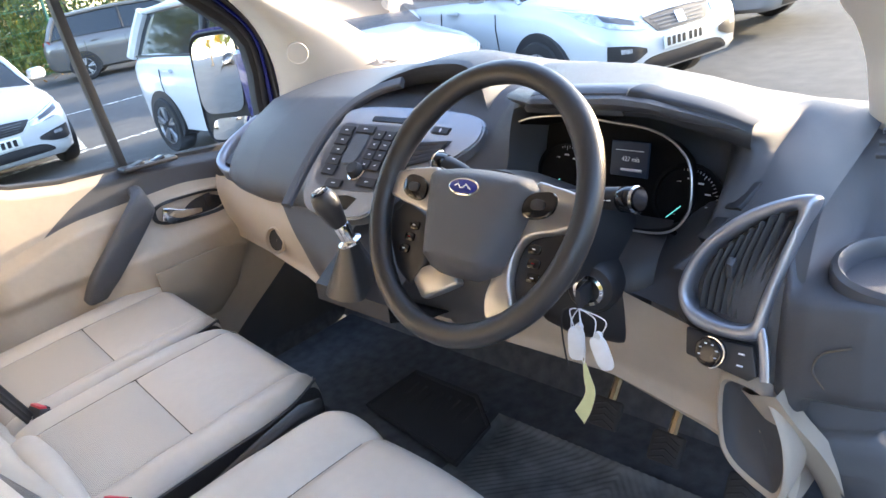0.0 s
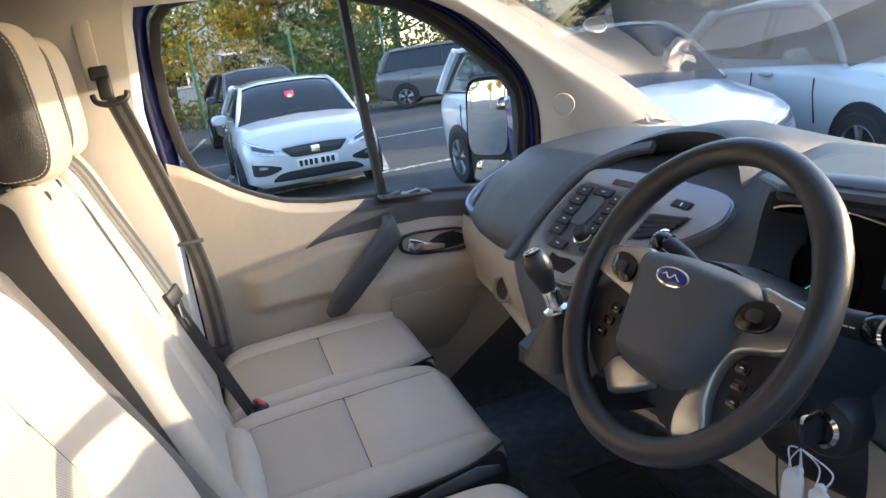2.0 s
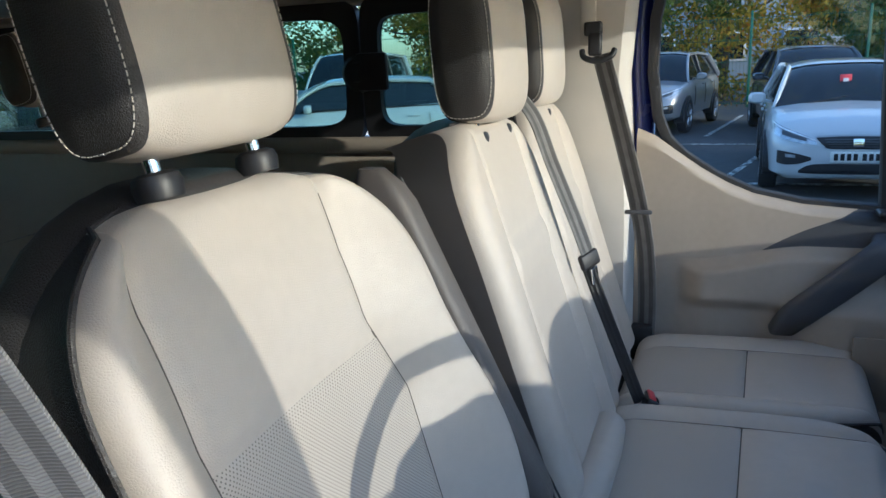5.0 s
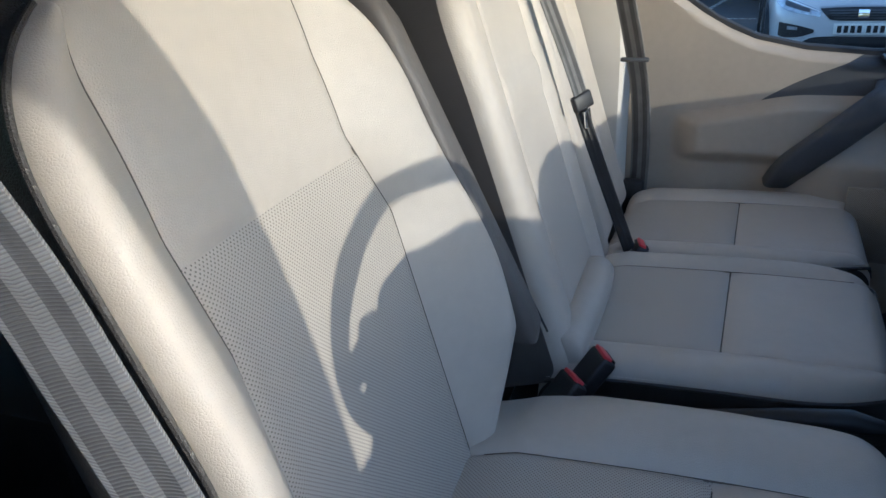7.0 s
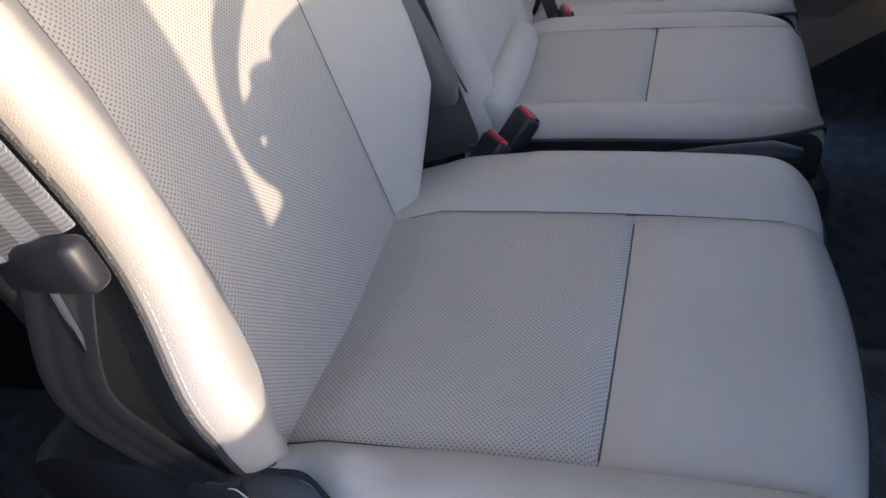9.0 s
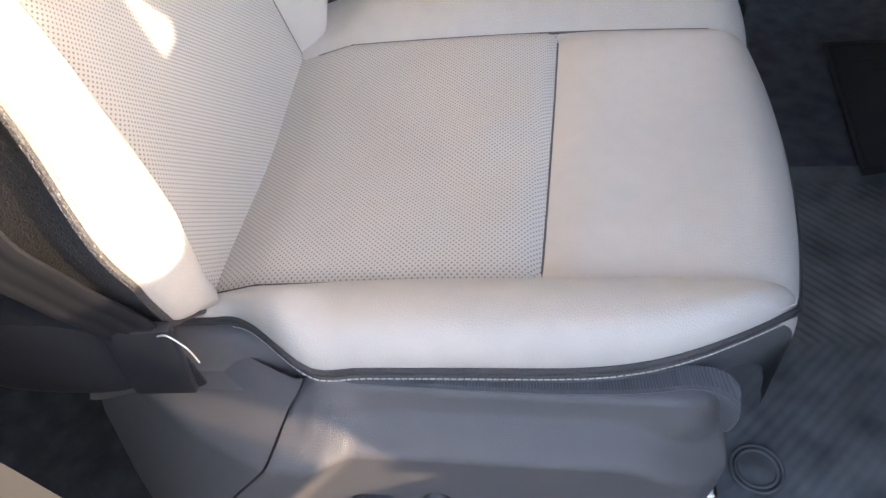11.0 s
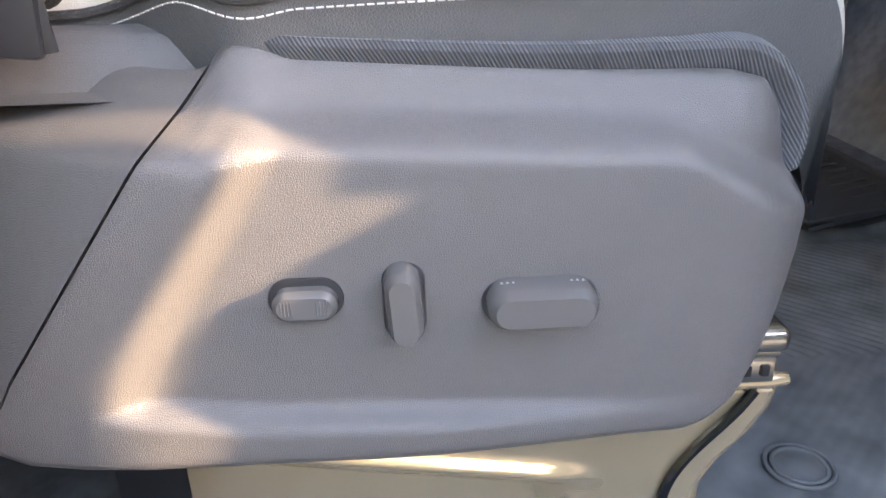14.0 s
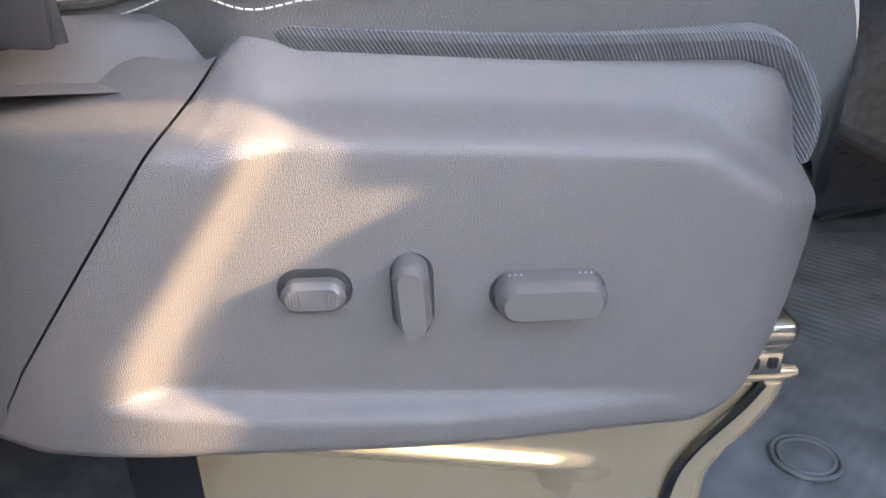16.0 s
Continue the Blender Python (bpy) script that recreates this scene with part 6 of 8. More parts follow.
# pedals
for x, y, z, nm in ((0.375, 1.135, 0.815, "clutch_pedal"), (0.50, 1.13, 0.79, "brake_pedal"), (0.63, 1.15, 0.74, "throttle_pedal")):
    th = thing(nm, (x, y, z), "black ribbed rubber foot pedal", "pedal", group="foot pedals")
    m = Euler((radians(-38), 0, 0)).to_matrix()
    bm = bmesh.new()
    box(bm, (x, y, z), (0.062, 0.014, 0.056), 0.006, 3, m)
    pd = part("pad", bm, "rubber", th)
    for k in range(4):
        bm = bmesh.new()
        zz = -0.018 + 0.012 * k
        tube(bm, [Vector((x, y, z)) + m @ Vector((-0.024, -0.0075, zz - 0.006)), Vector((x, y, z)) + m @ Vector((0, -0.0075, zz + 0.004)), Vector((x, y, z)) + m @ Vector((0.024, -0.0075, zz - 0.006))], 0.0022, 6)
        part("ridge", bm, "rubber", pd)
    bm = bmesh.new()
    tube(bm, spline([(x, y + 0.008, z), (x, y + 0.08, z + 0.08), (x, y + 0.16, z + 0.2)], 5), 0.009, 8)
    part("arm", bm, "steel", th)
# crumpled cloth lying in the corner of the dashboard
bm = bmesh.new()
sheet(bm, 22, 16, lambda u, v: Vector((-0.600 + 0.085 * u + 0.008 * math.sin(v * 9), 1.505 + 0.060 * v + 0.008 * math.sin(u * 7), 1.394 + 0.018 * math.sin(math.pi * u) * math.sin(math.pi * v) * (0.7 + 0.4 * math.sin(u * 11 + v * 6)) + 0.003 * math.sin(u * 17) * math.sin(v * 13))))
part("crumpled_cloth", bm, "beige_plastic", None, "crumpled cream cloth on the dashboard top", category="cloth", smooth=60)
pk = thing("dash_pocket", (-0.40, 0.985, 1.11), "small round open pocket in the beige lower dashboard", "pocket")
bm = bmesh.new()
PA = Vector((0.15, -0.95, 0.25)).normalized()
lathe(bm, [(0.030, -0.004), (0.033, 0.006), (0.029, 0.010), (0.026, 0.004), (0.024, -0.004)], (-0.398, 0.988, 1.106), PA, 30, False)
part("rim", bm, "beige_plastic", pk)
# black disc just inside the rim, the pocket's shade put in as colour
bm = bmesh.new()
lathe(bm, [(0.0255, 0.003), (0.020, 0.0025), (0.001, 0.0025)], (-0.398, 0.988, 1.106), PA, 30, False)
part("hollow", bm, "ink", pk, "black disc for the shade inside the pocket")

# ---- seat trimming ----
def edge_line(place, width, v0, v1, height, r, side, n=60, lo=0.0, hi=1.0, out=0.0):
    """Points along the right or left edge of a pillow, round the end, just where its side begins."""
    pts = []
    for i in range(n + 1):
        y = v0 + (v1 - v0) * (lo + (hi - lo) * i / n)
        xl, xr = width(y)
        x = xr + out if side > 0 else xl - out
        z = height(xr if side > 0 else xl, y) - r * 0.98
        pts.append(place @ Vector((x, y, z)))
    return pts


def end_line(place, width, v, height, r, n=40, out=0.0):
    xl, xr = width(v)
    return [place @ Vector((xl + (xr - xl) * i / n, v + out, height(xl + (xr - xl) * i / n, v) - r * 0.98)) for i in range(n + 1)]


def trim_edges(parent, place, width, v0, v1, height, r, fr):
    """Piping with a row of pale stitches along both sides and the far end."""
    sides = [edge_line(place, width, v0, v1, height, r, s, 70, 0.02, 0.985, 0.001) for s in (-1, 1)]
    end = end_line(place, width, v1, height, fr, 40, 0.001)
    loop = sides[0] + end[3:-3] + sides[1][::-1]
    bm = bmesh.new()
    tube(bm, loop, 0.0030, 8)
    pipe = part("piping", bm, "dark_leather", parent, "charcoal leather piping")
    up = (place.to_3x3() @ Vector((0, 0, 1))).normalized()
    cx = sum((q for q in loop), Vector()) / len(loop)
    bm = bmesh.new()
    row = []
    for q in loop:
        inn = (cx - q)
        inn -= up * inn.dot(up)
        row.append(q + up * 0.0065 + inn.normalized() * 0.0028)
    stitch(bm, row, 0.004, 0.0016, 0.0006)
    part("stitching", bm, "thread", pipe)


trim_edges(driver, CUSH, drv_cush_w, 0.17, 0.715, drv_cush_h, 0.026, 0.045)
bm = bmesh.new()
stitch(bm, [p + Vector((0.0006, 0, -0.0085)) for p in edge_line(CUSH, drv_cush_w, 0.17, 0.715, drv_cush_h, 0.026, 1, 90, 0.10, 0.97, 0.001)], 0.0036, 0.0012, 0.0005)
part("side_stitching", bm, "thread", driver, "pale stitches below the cushion piping")
trim_edges(driver, DB, drv_back_w, 0.02, 0.680, drv_back_h, 0.030, 0.03)
for x0, x1, sa, sb in ((-0.372, 0.018, -0.30, -0.07), (-0.745, -0.378, -0.67, -0.45)):
    trim_edges(bench, BB, bench_back_w(x0, x1), 0.02, 0.65, bench_back_h(sa, sb), 0.032, 0.032)
# seams pressed into the panels, the groove's shade put in as a thin dark tube
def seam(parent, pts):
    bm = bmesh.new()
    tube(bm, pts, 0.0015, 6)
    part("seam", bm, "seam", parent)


def on(place, height, x, y, lift=-0.0005):
    return place @ Vector((x, y, height(x, y) + lift))


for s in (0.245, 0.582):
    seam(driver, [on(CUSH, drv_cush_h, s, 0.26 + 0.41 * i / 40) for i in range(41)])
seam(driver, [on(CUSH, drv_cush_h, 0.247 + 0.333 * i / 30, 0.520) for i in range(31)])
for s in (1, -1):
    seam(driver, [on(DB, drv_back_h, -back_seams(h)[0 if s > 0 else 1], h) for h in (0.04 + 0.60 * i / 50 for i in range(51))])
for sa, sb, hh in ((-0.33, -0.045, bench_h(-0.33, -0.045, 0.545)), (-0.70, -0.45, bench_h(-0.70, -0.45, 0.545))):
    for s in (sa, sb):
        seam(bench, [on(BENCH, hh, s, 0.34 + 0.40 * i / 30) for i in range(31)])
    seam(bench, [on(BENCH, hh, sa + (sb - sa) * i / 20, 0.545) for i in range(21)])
for x0, x1, hh in ((-0.385, 0.03, bench_h(-0.33, -0.045, 0.545)), (-0.775, -0.395, bench_h(-0.70, -0.45, 0.545))):
    trim_edges(bench, BENCH, bench_w(x0, x1), 0.30, 0.782, hh, 0.024, 0.045)
# padded roll where the near backrest meets its cushion
bm = bmesh.new()
tube(bm, spline([(0.022, 0.330, 0.998), (-0.06, 0.338, 1.002), (-0.18, 0.343, 1.002), (-0.275, 0.340, 0.996)], 6), [0.024] + [0.030] * 17 + [0.022], 18)
part("lower_roll", bm, "leather", bench, "padded leather roll at the foot of the backrest", smooth=60)

# rounded back shells so that the seats close behind, with a dark top the head restraint posts stand in
def back_shell(par, xc, half, knee, z_top, y_of, z0, depth, n=3):
    bm = bmesh.new()
    rings = []
    for i in range(25):
        z = z0 + (z_top - z0) * (1 - (1 - i / 24) ** 1.4)
        t = max(0.0, (z - knee) / (z_top + 0.004 - knee))
        w = half * math.sqrt(max(0.02, 1 - t ** n))
        y = y_of(z)
        dd = depth * (1 if t < 0.9 else 1 - 0.25 * (t - 0.9) / 0.1)
        rings.append([Vector((xc + p * w, y + q * dd / 2, z)) for p, q in oval(1, 1, 36, 4)])
    loft(bm, rings)
    part("back_shell", bm, "dark_leather", par, "charcoal leather seat back and shoulder", smooth=60)


back_shell(driver, 0.405, 0.226, 1.38, 1.553, lambda z: 0.222 - 0.2586 * (z - 1.106) - 0.083, 0.95, 0.085)
back_shell(bench, -0.365, 0.365, 1.42, 1.543, lambda z: 0.349 - 0.3057 * (z - 0.94) - 0.086 - 0.015 * max(0.0, (z - 1.30) / 0.25), 0.98, 0.09, 5)

# folded armrest beside the driver's backrest
bm = bmesh.new()
rings = []
for i in range(22):
    t = i / 21
    z = 1.06 + 0.455 * t
    y = 0.285 - 0.208 * t
    e = 1 - 0.55 * max(0, (t - 0.90) / 0.10) ** 2 - 0.4 * max(0, (0.08 - t) / 0.08) ** 2
    rings.append([Vector((0.096 + 0.026 * p * e, y + 0.036 * q * e, z)) for p, q in oval(1, 1, 28, 4)])
loft(bm, rings)
arm = part("armrest", bm, "taupe_leather", driver, "folded-up taupe leather armrest", smooth=60)
bm = bmesh.new()
tube(bm, [Vector((0.096 - 0.0235, 0.285 - 0.208 * i / 20 + 0.030, 1.06 + 0.44 * i / 20)) for i in range(21)], 0.0018, 6)
part("piping", bm, "dark_leather", arm)

# driver cushion: ribbed cloth strip that follows the top and the front corner of the side cover
STRIP = [(0.262, 0.978), (0.300, 0.985), (0.338, 0.988), (0.365, 0.981), (0.427, 0.976), (0.501, 0.972), (0.571, 0.971), (0.612, 0.969), (0.634, 0.958), (0.648, 0.938), (0.653, 0.915), (0.650, 0.898)]
bm = bmesh.new()
sp = spline([(0, y, z) for y, z in STRIP], 6)
rows = []
for i, p in enumerate(sp):
    d = sp[min(i + 1, len(sp) - 1)] - sp[max(i - 1, 0)]
    inn = Vector((0, d.z, -d.y)).normalized()
    if inn.z > 0 and p.y < 0.64:
        inn = -inn
    if p.y >= 0.64:
        inn = Vector((0, -1, -0.3)).normalized()
    x = drv_cush_w(min(p.y, 0.70))[1] - 0.006
    x = max(x, 0.652 - 0.12 * max(0.0, p.y - 0.60)) if p.y > 0.45 else x
    k = 0.25 + 0.75 * ease((p.y - 0.30) / 0.07)
    rows.append([Vector((x + o, p.y, p.z)) + inn * w * k for o, w in ((-0.014, -0.003), (0.000, 0.0), (0.001, 0.004), (-0.003, 0.012), (-0.012, 0.024))])
loft(bm, rows, False, False)
part("cloth_strip", bm, "rib_cloth", driver, "ribbed grey cloth under the cushion edge")

# ---- power-seat switches ----
def capsule(bm, y, z, w, h, x, depth, r=0.006, e=5.0, turn=0.0):
    """A raised key with rounded ends on the cover: outline in y, z."""
    c, s = math.cos(turn), math.sin(turn)
    rings = []
    for f, o in ((1.04, -0.004), (1.0, 0.0), (0.97, depth * 0.62), (0.90, depth * 0.76), (0.66, depth)):
        k = min(w, h) / 2 * (1 - f)
        rings.append([Vector((x + o, y + p * c - q * s, z + p * s + q * c)) for p, q in stadium(w / 2 - k, h / 2 - k)])
    loft(bm, rings, True, True)


def stadium(a, b, n=48):
    """Outline of a slot with round ends and half-axes a, b."""
    out, r = [], min(a, b)
    for j in range(n):
        t = 2 * math.pi * (j + 0.5) / n
        c, s = math.cos(t), math.sin(t)
        out.append(((a - r) * (1 if c > 0 else -1) + r * c if a >= b else r * c, (b - r) * (1 if s > 0 else -1) + r * s if b > a else r * s))
    return out


def seat_switch(name, y, z, w, h, label, well=False, turn=0.0):
    x = cover_x(y, z)
    th = thing(name, (x, y, z), label, "switch", group="seat adjustment switches")
    bm = bmesh.new()
    if well:
        # low black ring drawn for the shade in the recess round the rocker
        capsule(bm, y, z, w + 0.005, h + 0.006, x + 0.0006, 0.0012)
        part("bezel", bm, "black", th)
    else:
        capsule(bm, y, z + 0.002, w + 0.0035, h + 0.0035, x + 0.0006, 0.0022)
        part("collar", bm, "black_soft", th, "thin dark gap round the key")
    bm = bmesh.new()
    capsule(bm, y, z + (-0.001 if well else 0.004), w, h, x + 0.001, 0.009 if well else 0.018, turn=turn)
    key = part("key", bm, "key_grey", th, "smooth grey plastic key", smooth=22)
    if well:
        bm = bmesh.new()
        for s in (-1, 1):
            for k in range(4):
                tube(bm, [(x + 0.0101, y + s * 0.009 + k * 0.0017 - 0.0025, z - 0.0045), (x + 0.0101, y + s * 0.009 + k * 0.0017 - 0.0025, z + 0.0030)], 0.0004, 5)
        part("grip_ridge", bm, "panel", key)
    elif w > h:
        bm = bmesh.new()
        for s in (-1, 1):
            for k in range(3):
                bm = bmesh.new()
                lathe(bm, [(0.0007, 0), (0.0007, 0.0006)], (x + 0.006, y + s * 0.018 + k * 0.003 - 0.003, z + h / 2 + 0.0036), (0.3, 0, 1), 8)
                part("mark", bm, "belt", key)
    return th


seat_switch("rocker_switch", 0.376, 0.853, 0.034, 0.018, "grey rocker switch set in the seat side cover", True)
seat_switch("tilt_switch", 0.4265, 0.847, 0.019, 0.042, "upright grey seat tilt switch on the side cover", False, 0.06)
seat_switch("slide_switch", 0.4975, 0.844, 0.058, 0.024, "long grey seat slide switch on the side cover")

# ---- pedestal, rail, mat ----
bm = bmesh.new()


SKIRT_FRONT = [(0.560, 0.643), (0.60, 0.631), (0.64, 0.624), (0.675, 0.626), (0.695, 0.637), (0.715, 0.654), (0.735, 0.666), (0.757, 0.670)]


def skirt_pt(u, v):
    z = 0.562 + 0.195 * v
    y = 0.275 + (along(SKIRT_FRONT, z) - 0.275) * u
    # a long pressed panel with a pointed front end, rolled top edge and a flange along the front
    top = 0.716 - 0.15 * (y - 0.314)
    low = 0.604 - 0.10 * (y - 0.30)
    inside = min(ease((top - z) / 0.010), ease((z - low) / 0.034), ease((0.535 - 0.25 * abs(z - 0.66) - y) / 0.03))
    x = 0.648 - 0.012 * inside
    x += 0.005 * math.exp(-((z - top - 0.006) / 0.007) ** 2) * ease((0.56 - y) / 0.05)
    x -= 0.012 * max(0.0, (u - 0.97) / 0.03) ** 2
    x -= 0.010 * ease((z - 0.748) / 0.009)
    return Vector((x, y, z))


sheet(bm, 150, 70, skirt_pt)
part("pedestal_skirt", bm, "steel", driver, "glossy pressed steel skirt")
bm = bmesh.new()
tube(bm, [(0.645, 0.20, 0.757), (0.646, 0.40, 0.757), (0.646, 0.655, 0.757), (0.646, 0.668, 0.757)], [0.0065, 0.0065, 0.0065, 0.004], 12)
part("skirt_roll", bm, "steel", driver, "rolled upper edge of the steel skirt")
bm = bmesh.new()
box(bm, (0.640, 0.430, 0.790), (0.034, 0.463, 0.017), 0.006, 3)
box(bm, (0.642, 0.425, 0.781), (0.022, 0.466, 0.010), 0.003)
box(bm, (0.640, 0.424, 0.769), (0.028, 0.462, 0.018), 0.002)
rail = part("slide_rail", bm, "zinc", driver, "plated steel seat rail")
for k in range(2):
    bm = bmesh.new()
    box(bm, (0.6540, 0.6365 + 0.0115 * k, 0.7695), (0.003, 0.0055, 0.008), 0.001)
    part("slot", bm, "ink", rail)
bm = bmesh.new()
lathe(bm, [(0.008, 0), (0.008, 0.004), (0.005, 0.005), (0.003, 0.008)], (0.636, 0.640, 0.7985), (0, 0, 1), 14)
part("bolt", bm, "zinc", rail)
bm = bmesh.new()
tube(bm, spline([(0.650, 0.646, 0.752), (0.651, 0.634, 0.735), (0.651, 0.606, 0.700), (0.651, 0.594, 0.671), (0.650, 0.590, 0.62), (0.650, 0.596, 0.565)], 8), 0.0036, 8)
part("flange_seam", bm, "gloss_black", driver, "black sealed seam along the steel flange")

mat_th = thing("floor_mat", (0.40, 0.90, 0.56), "ribbed black rubber driver's floor mat with scuffs", "floor mat")
bm = bmesh.new()


def mat_pt(u, v):
    x, y = -0.02 + 0.72 * u, 0.62 + 0.62 * v
    z = 0.566
    e = min(u, 1 - u) * 0.72, min(v, 1 - v) * 0.62
    z += 0.008 * math.exp(-(min(e) / 0.012) ** 2)
    if 0.05 < u < 0.93 and 0.18 < v:
        z += 0.0022 * (0.5 + 0.5 * math.cos((abs(x - 0.33) * 1.0 + y) * 330)) * min(1, (v - 0.18) / 0.03)
    z += 0.02 * max(0, v - 0.85) / 0.15
    return Vector((x, y, z))


sheet(bm, 150, 190, mat_pt)
part("tray", bm, "mat", mat_th)
for rr in (0.030, 0.024):
    bm = bmesh.new()
    tube(bm, [(0.517 + rr * math.cos(t * math.pi / 16), 0.775 + rr * math.sin(t * math.pi / 16), 0.571) for t in range(32)], 0.0022, 8, True)
    part("fixing_ring", bm, "mat", mat_th)
bm = bmesh.new()
lathe(bm, [(0.024, 0), (0.024, 0.003), (0.012, 0.004), (0.006, 0.007), (0.001, 0.007)], (0.517, 0.775, 0.567), (0, 0, 1), 24)
part("fixing_cap", bm, "mat", mat_th)

pad = thing("foot_plate", (-0.12, 1.14, 0.56), "hard black rubber foot plate with a raised lip", "foot plate")
bm = bmesh.new()
plate(bm, [(-0.34, 1.08, 0.585), (0.02, 1.04, 0.585), (0.02, 1.16, 0.61), (-0.08, 1.23, 0.615), (-0.30, 1.23, 0.615)], 0.012, 0.004)
part("plate", bm, "rubber", pad)
bm = bmesh.new()
tube(bm, [(-0.34, 1.08, 0.60), (0.02, 1.04, 0.60), (0.02, 1.16, 0.622), (-0.08, 1.23, 0.628), (-0.30, 1.23, 0.628)], 0.006, 8, True)
part("lip", bm, "rubber", pad)
bm = bmesh.new()
for i in range(9):
    tube(bm, [(-0.28 + 0.032 * i, 1.10, 0.600), (-0.26 + 0.03 * i, 1.20, 0.625)], 0.003, 6)
part("rib", bm, "rubber", pad)

# handbrake lever between the seats
hb = thing("handbrake", (0.07, 0.55, 0.9), "black handbrake lever beside the driver's seat", "handbrake")
bm = bmesh.new()
tube(bm, [(0.065, 0.36, 0.915), (0.06, 0.50, 0.945), (0.058, 0.62, 0.965), (0.058, 0.70, 0.975), (0.058, 0.735, 0.972)], [0.010, 0.011, 0.014, 0.016, 0.010], 14)
part("lever", bm, "rim_leather", hb, "black leather-wrapped lever")
bm = bmesh.new()
box(bm, (0.065, 0.50, 0.86), (0.055, 0.34, 0.10), 0.015)
part("base", bm, "black", hb)

# ---- seat belts and buckles ----
def buckle(at, tilt, yaw, label):
    th = thing("seat_belt_buckle", at, label, "buckle", group="seat belt buckles")
    m = Euler((radians(tilt), 0, radians(yaw))).to_matrix()
    bm = bmesh.new()
    box(bm, Vector(at) - m @ Vector((0, 0, 0.035)), (0.046, 0.026, 0.085), 0.006, 3, m)
    part("housing", bm, "black", th)
    bm = bmesh.new()
    box(bm, Vector(at) + m @ Vector((0, -0.004, 0.0085)), (0.036, 0.014, 0.006), 0.002, 2, m)
    part("release_button", bm, "red_button", th, "red release button")
    bm = bmesh.new()
    box(bm, Vector(at) + m @ Vector((0, 0.0075, 0.0080)), (0.034, 0.005, 0.004), 0.001, 2, m)
    part("slot", bm, "ink", th)
    bm = bmesh.new()
    tube(bm, [Vector(at) - m @ Vector((0, 0, 0.07)), Vector(at) - m @ Vector((0, 0.0, 0.14)) + Vector((0, -0.02, 0))], 0.010, 8, flat=(1.6, 0.4))
    part("stalk", bm, "black", th)
    return th


buckle((-0.405, 0.405, 0.990), -32, 12, "black seat belt buckle with a red button between the passenger cushions")
buckle((0.028, 0.385, 1.000), -38, 28, "black seat belt buckle with a red button beside the bench")
buckle((0.085, 0.352, 0.992), -42, 38, "black seat belt buckle with a red button beside the driver's seat")


def webbing(parent, pts, width, face, mat="belt", name="webbing", thick=0.0012):
    """A flat strap along the points, its face turned to the given direction."""
    p = spline(pts, 8)
    bm = bmesh.new()
    rows = []
    for i, q in enumerate(p):
        d = (p[min(i + 1, len(p) - 1)] - p[max(i - 1, 0)]).normalized()
        side = d.cross(Vector(face)).normalized()
        nrm = side.cross(d).normalized()
        rows.append([q + side * width / 2 * s + nrm * (thick * k + 0.0009 * math.cos(s * 9)) for s, k in [(-1 + i / 4, 1) for i in range(9)] + [(1 - i / 4, -1) for i in range(9)]])
    loft(bm, rows)
    bm.faces.ensure_lookup_table()
    for n, f in enumerate(bm.faces[:18 * (len(rows) - 1)]):
        f.material_index = 1 if n % 18 in (1, 2, 5, 6, 10, 11, 14, 15) else 0
    return part(name, bm, [mat, "belt_dark" if mat == "belt" else mat], parent)


# outer passenger's belt on the pillar
belt1 = thing("seat_belt", (-0.72, 0.245, 1.66), "grey three-point seat belt hanging on the door pillar", "seat belt")
webbing(belt1, [(-0.725, 0.262, 1.645), (-0.735, 0.30, 1.50), (-0.752, 0.345, 1.31), (-0.765, 0.365, 1.18), (-0.775, 0.37, 1.02), (-0.77, 0.36, 0.90)], 0.047, (1, -0.5, 0))
bm = bmesh.new()
box(bm, (-0.722, 0.245, 1.700), (0.016, 0.040, 0.030), 0.006, 3)
box(bm, (-0.716, 0.250, 1.667), (0.018, 0.030, 0.05), 0.007, 3)
tube(bm, spline([(-0.715, 0.222, 1.655), (-0.705, 0.228, 1.640), (-0.70, 0.255, 1.632), (-0.705, 0.285, 1.640), (-0.715, 0.292, 1.655)], 6), 0.0065, 10)
part("upper_guide", bm, "black", belt1, "black belt guide")
bm = bmesh.new()
box(bm, (-0.738, 0.232, 1.75), (0.010, 0.034, 0.17), 0.004, 2)
part("height_adjuster", bm, "light_trim", belt1, "pale belt height adjuster")
bm = bmesh.new()
box(bm, (-0.738, 0.348, 1.292), (0.010, 0.062, 0.010), 0.004, 2)
part("lower_guide", bm, "dash", belt1)
bm = bmesh.new()
box(bm, (-0.768, 0.36, 0.965), (0.03, 0.05, 0.09), 0.008, 3)
part("anchor", bm, "black", belt1)

# centre belt coming over the bench shoulder
belt2 = thing("seat_belt", (-0.34, 0.28, 1.26), "grey centre seat belt hanging over the bench backrest", "seat belt")
webbing(belt2, [(-0.350, 0.110, 1.600), (-0.345, 0.150, 1.592), (-0.338, 0.195, 1.545), (-0.330, 0.230, 1.46), (-0.338, 0.268, 1.36), (-0.350, 0.296, 1.275)], 0.032, (0.55, 0.8, 0.3))
webbing(belt2, [(-0.350, 0.288, 1.275), (-0.362, 0.312, 1.20), (-0.385, 0.352, 1.08), (-0.400, 0.385, 0.985)], 0.024, (0.9, 0.4, 0.1), "rim_leather", "lap_webbing")
bm = bmesh.new()
box(bm, (-0.348, 0.292, 1.283), (0.046, 0.012, 0.030), 0.005, 3, Euler((0.2, 0.25, -0.6)).to_matrix())
part("tongue_grip", bm, "black", belt2, "black tongue grip")
bm = bmesh.new()
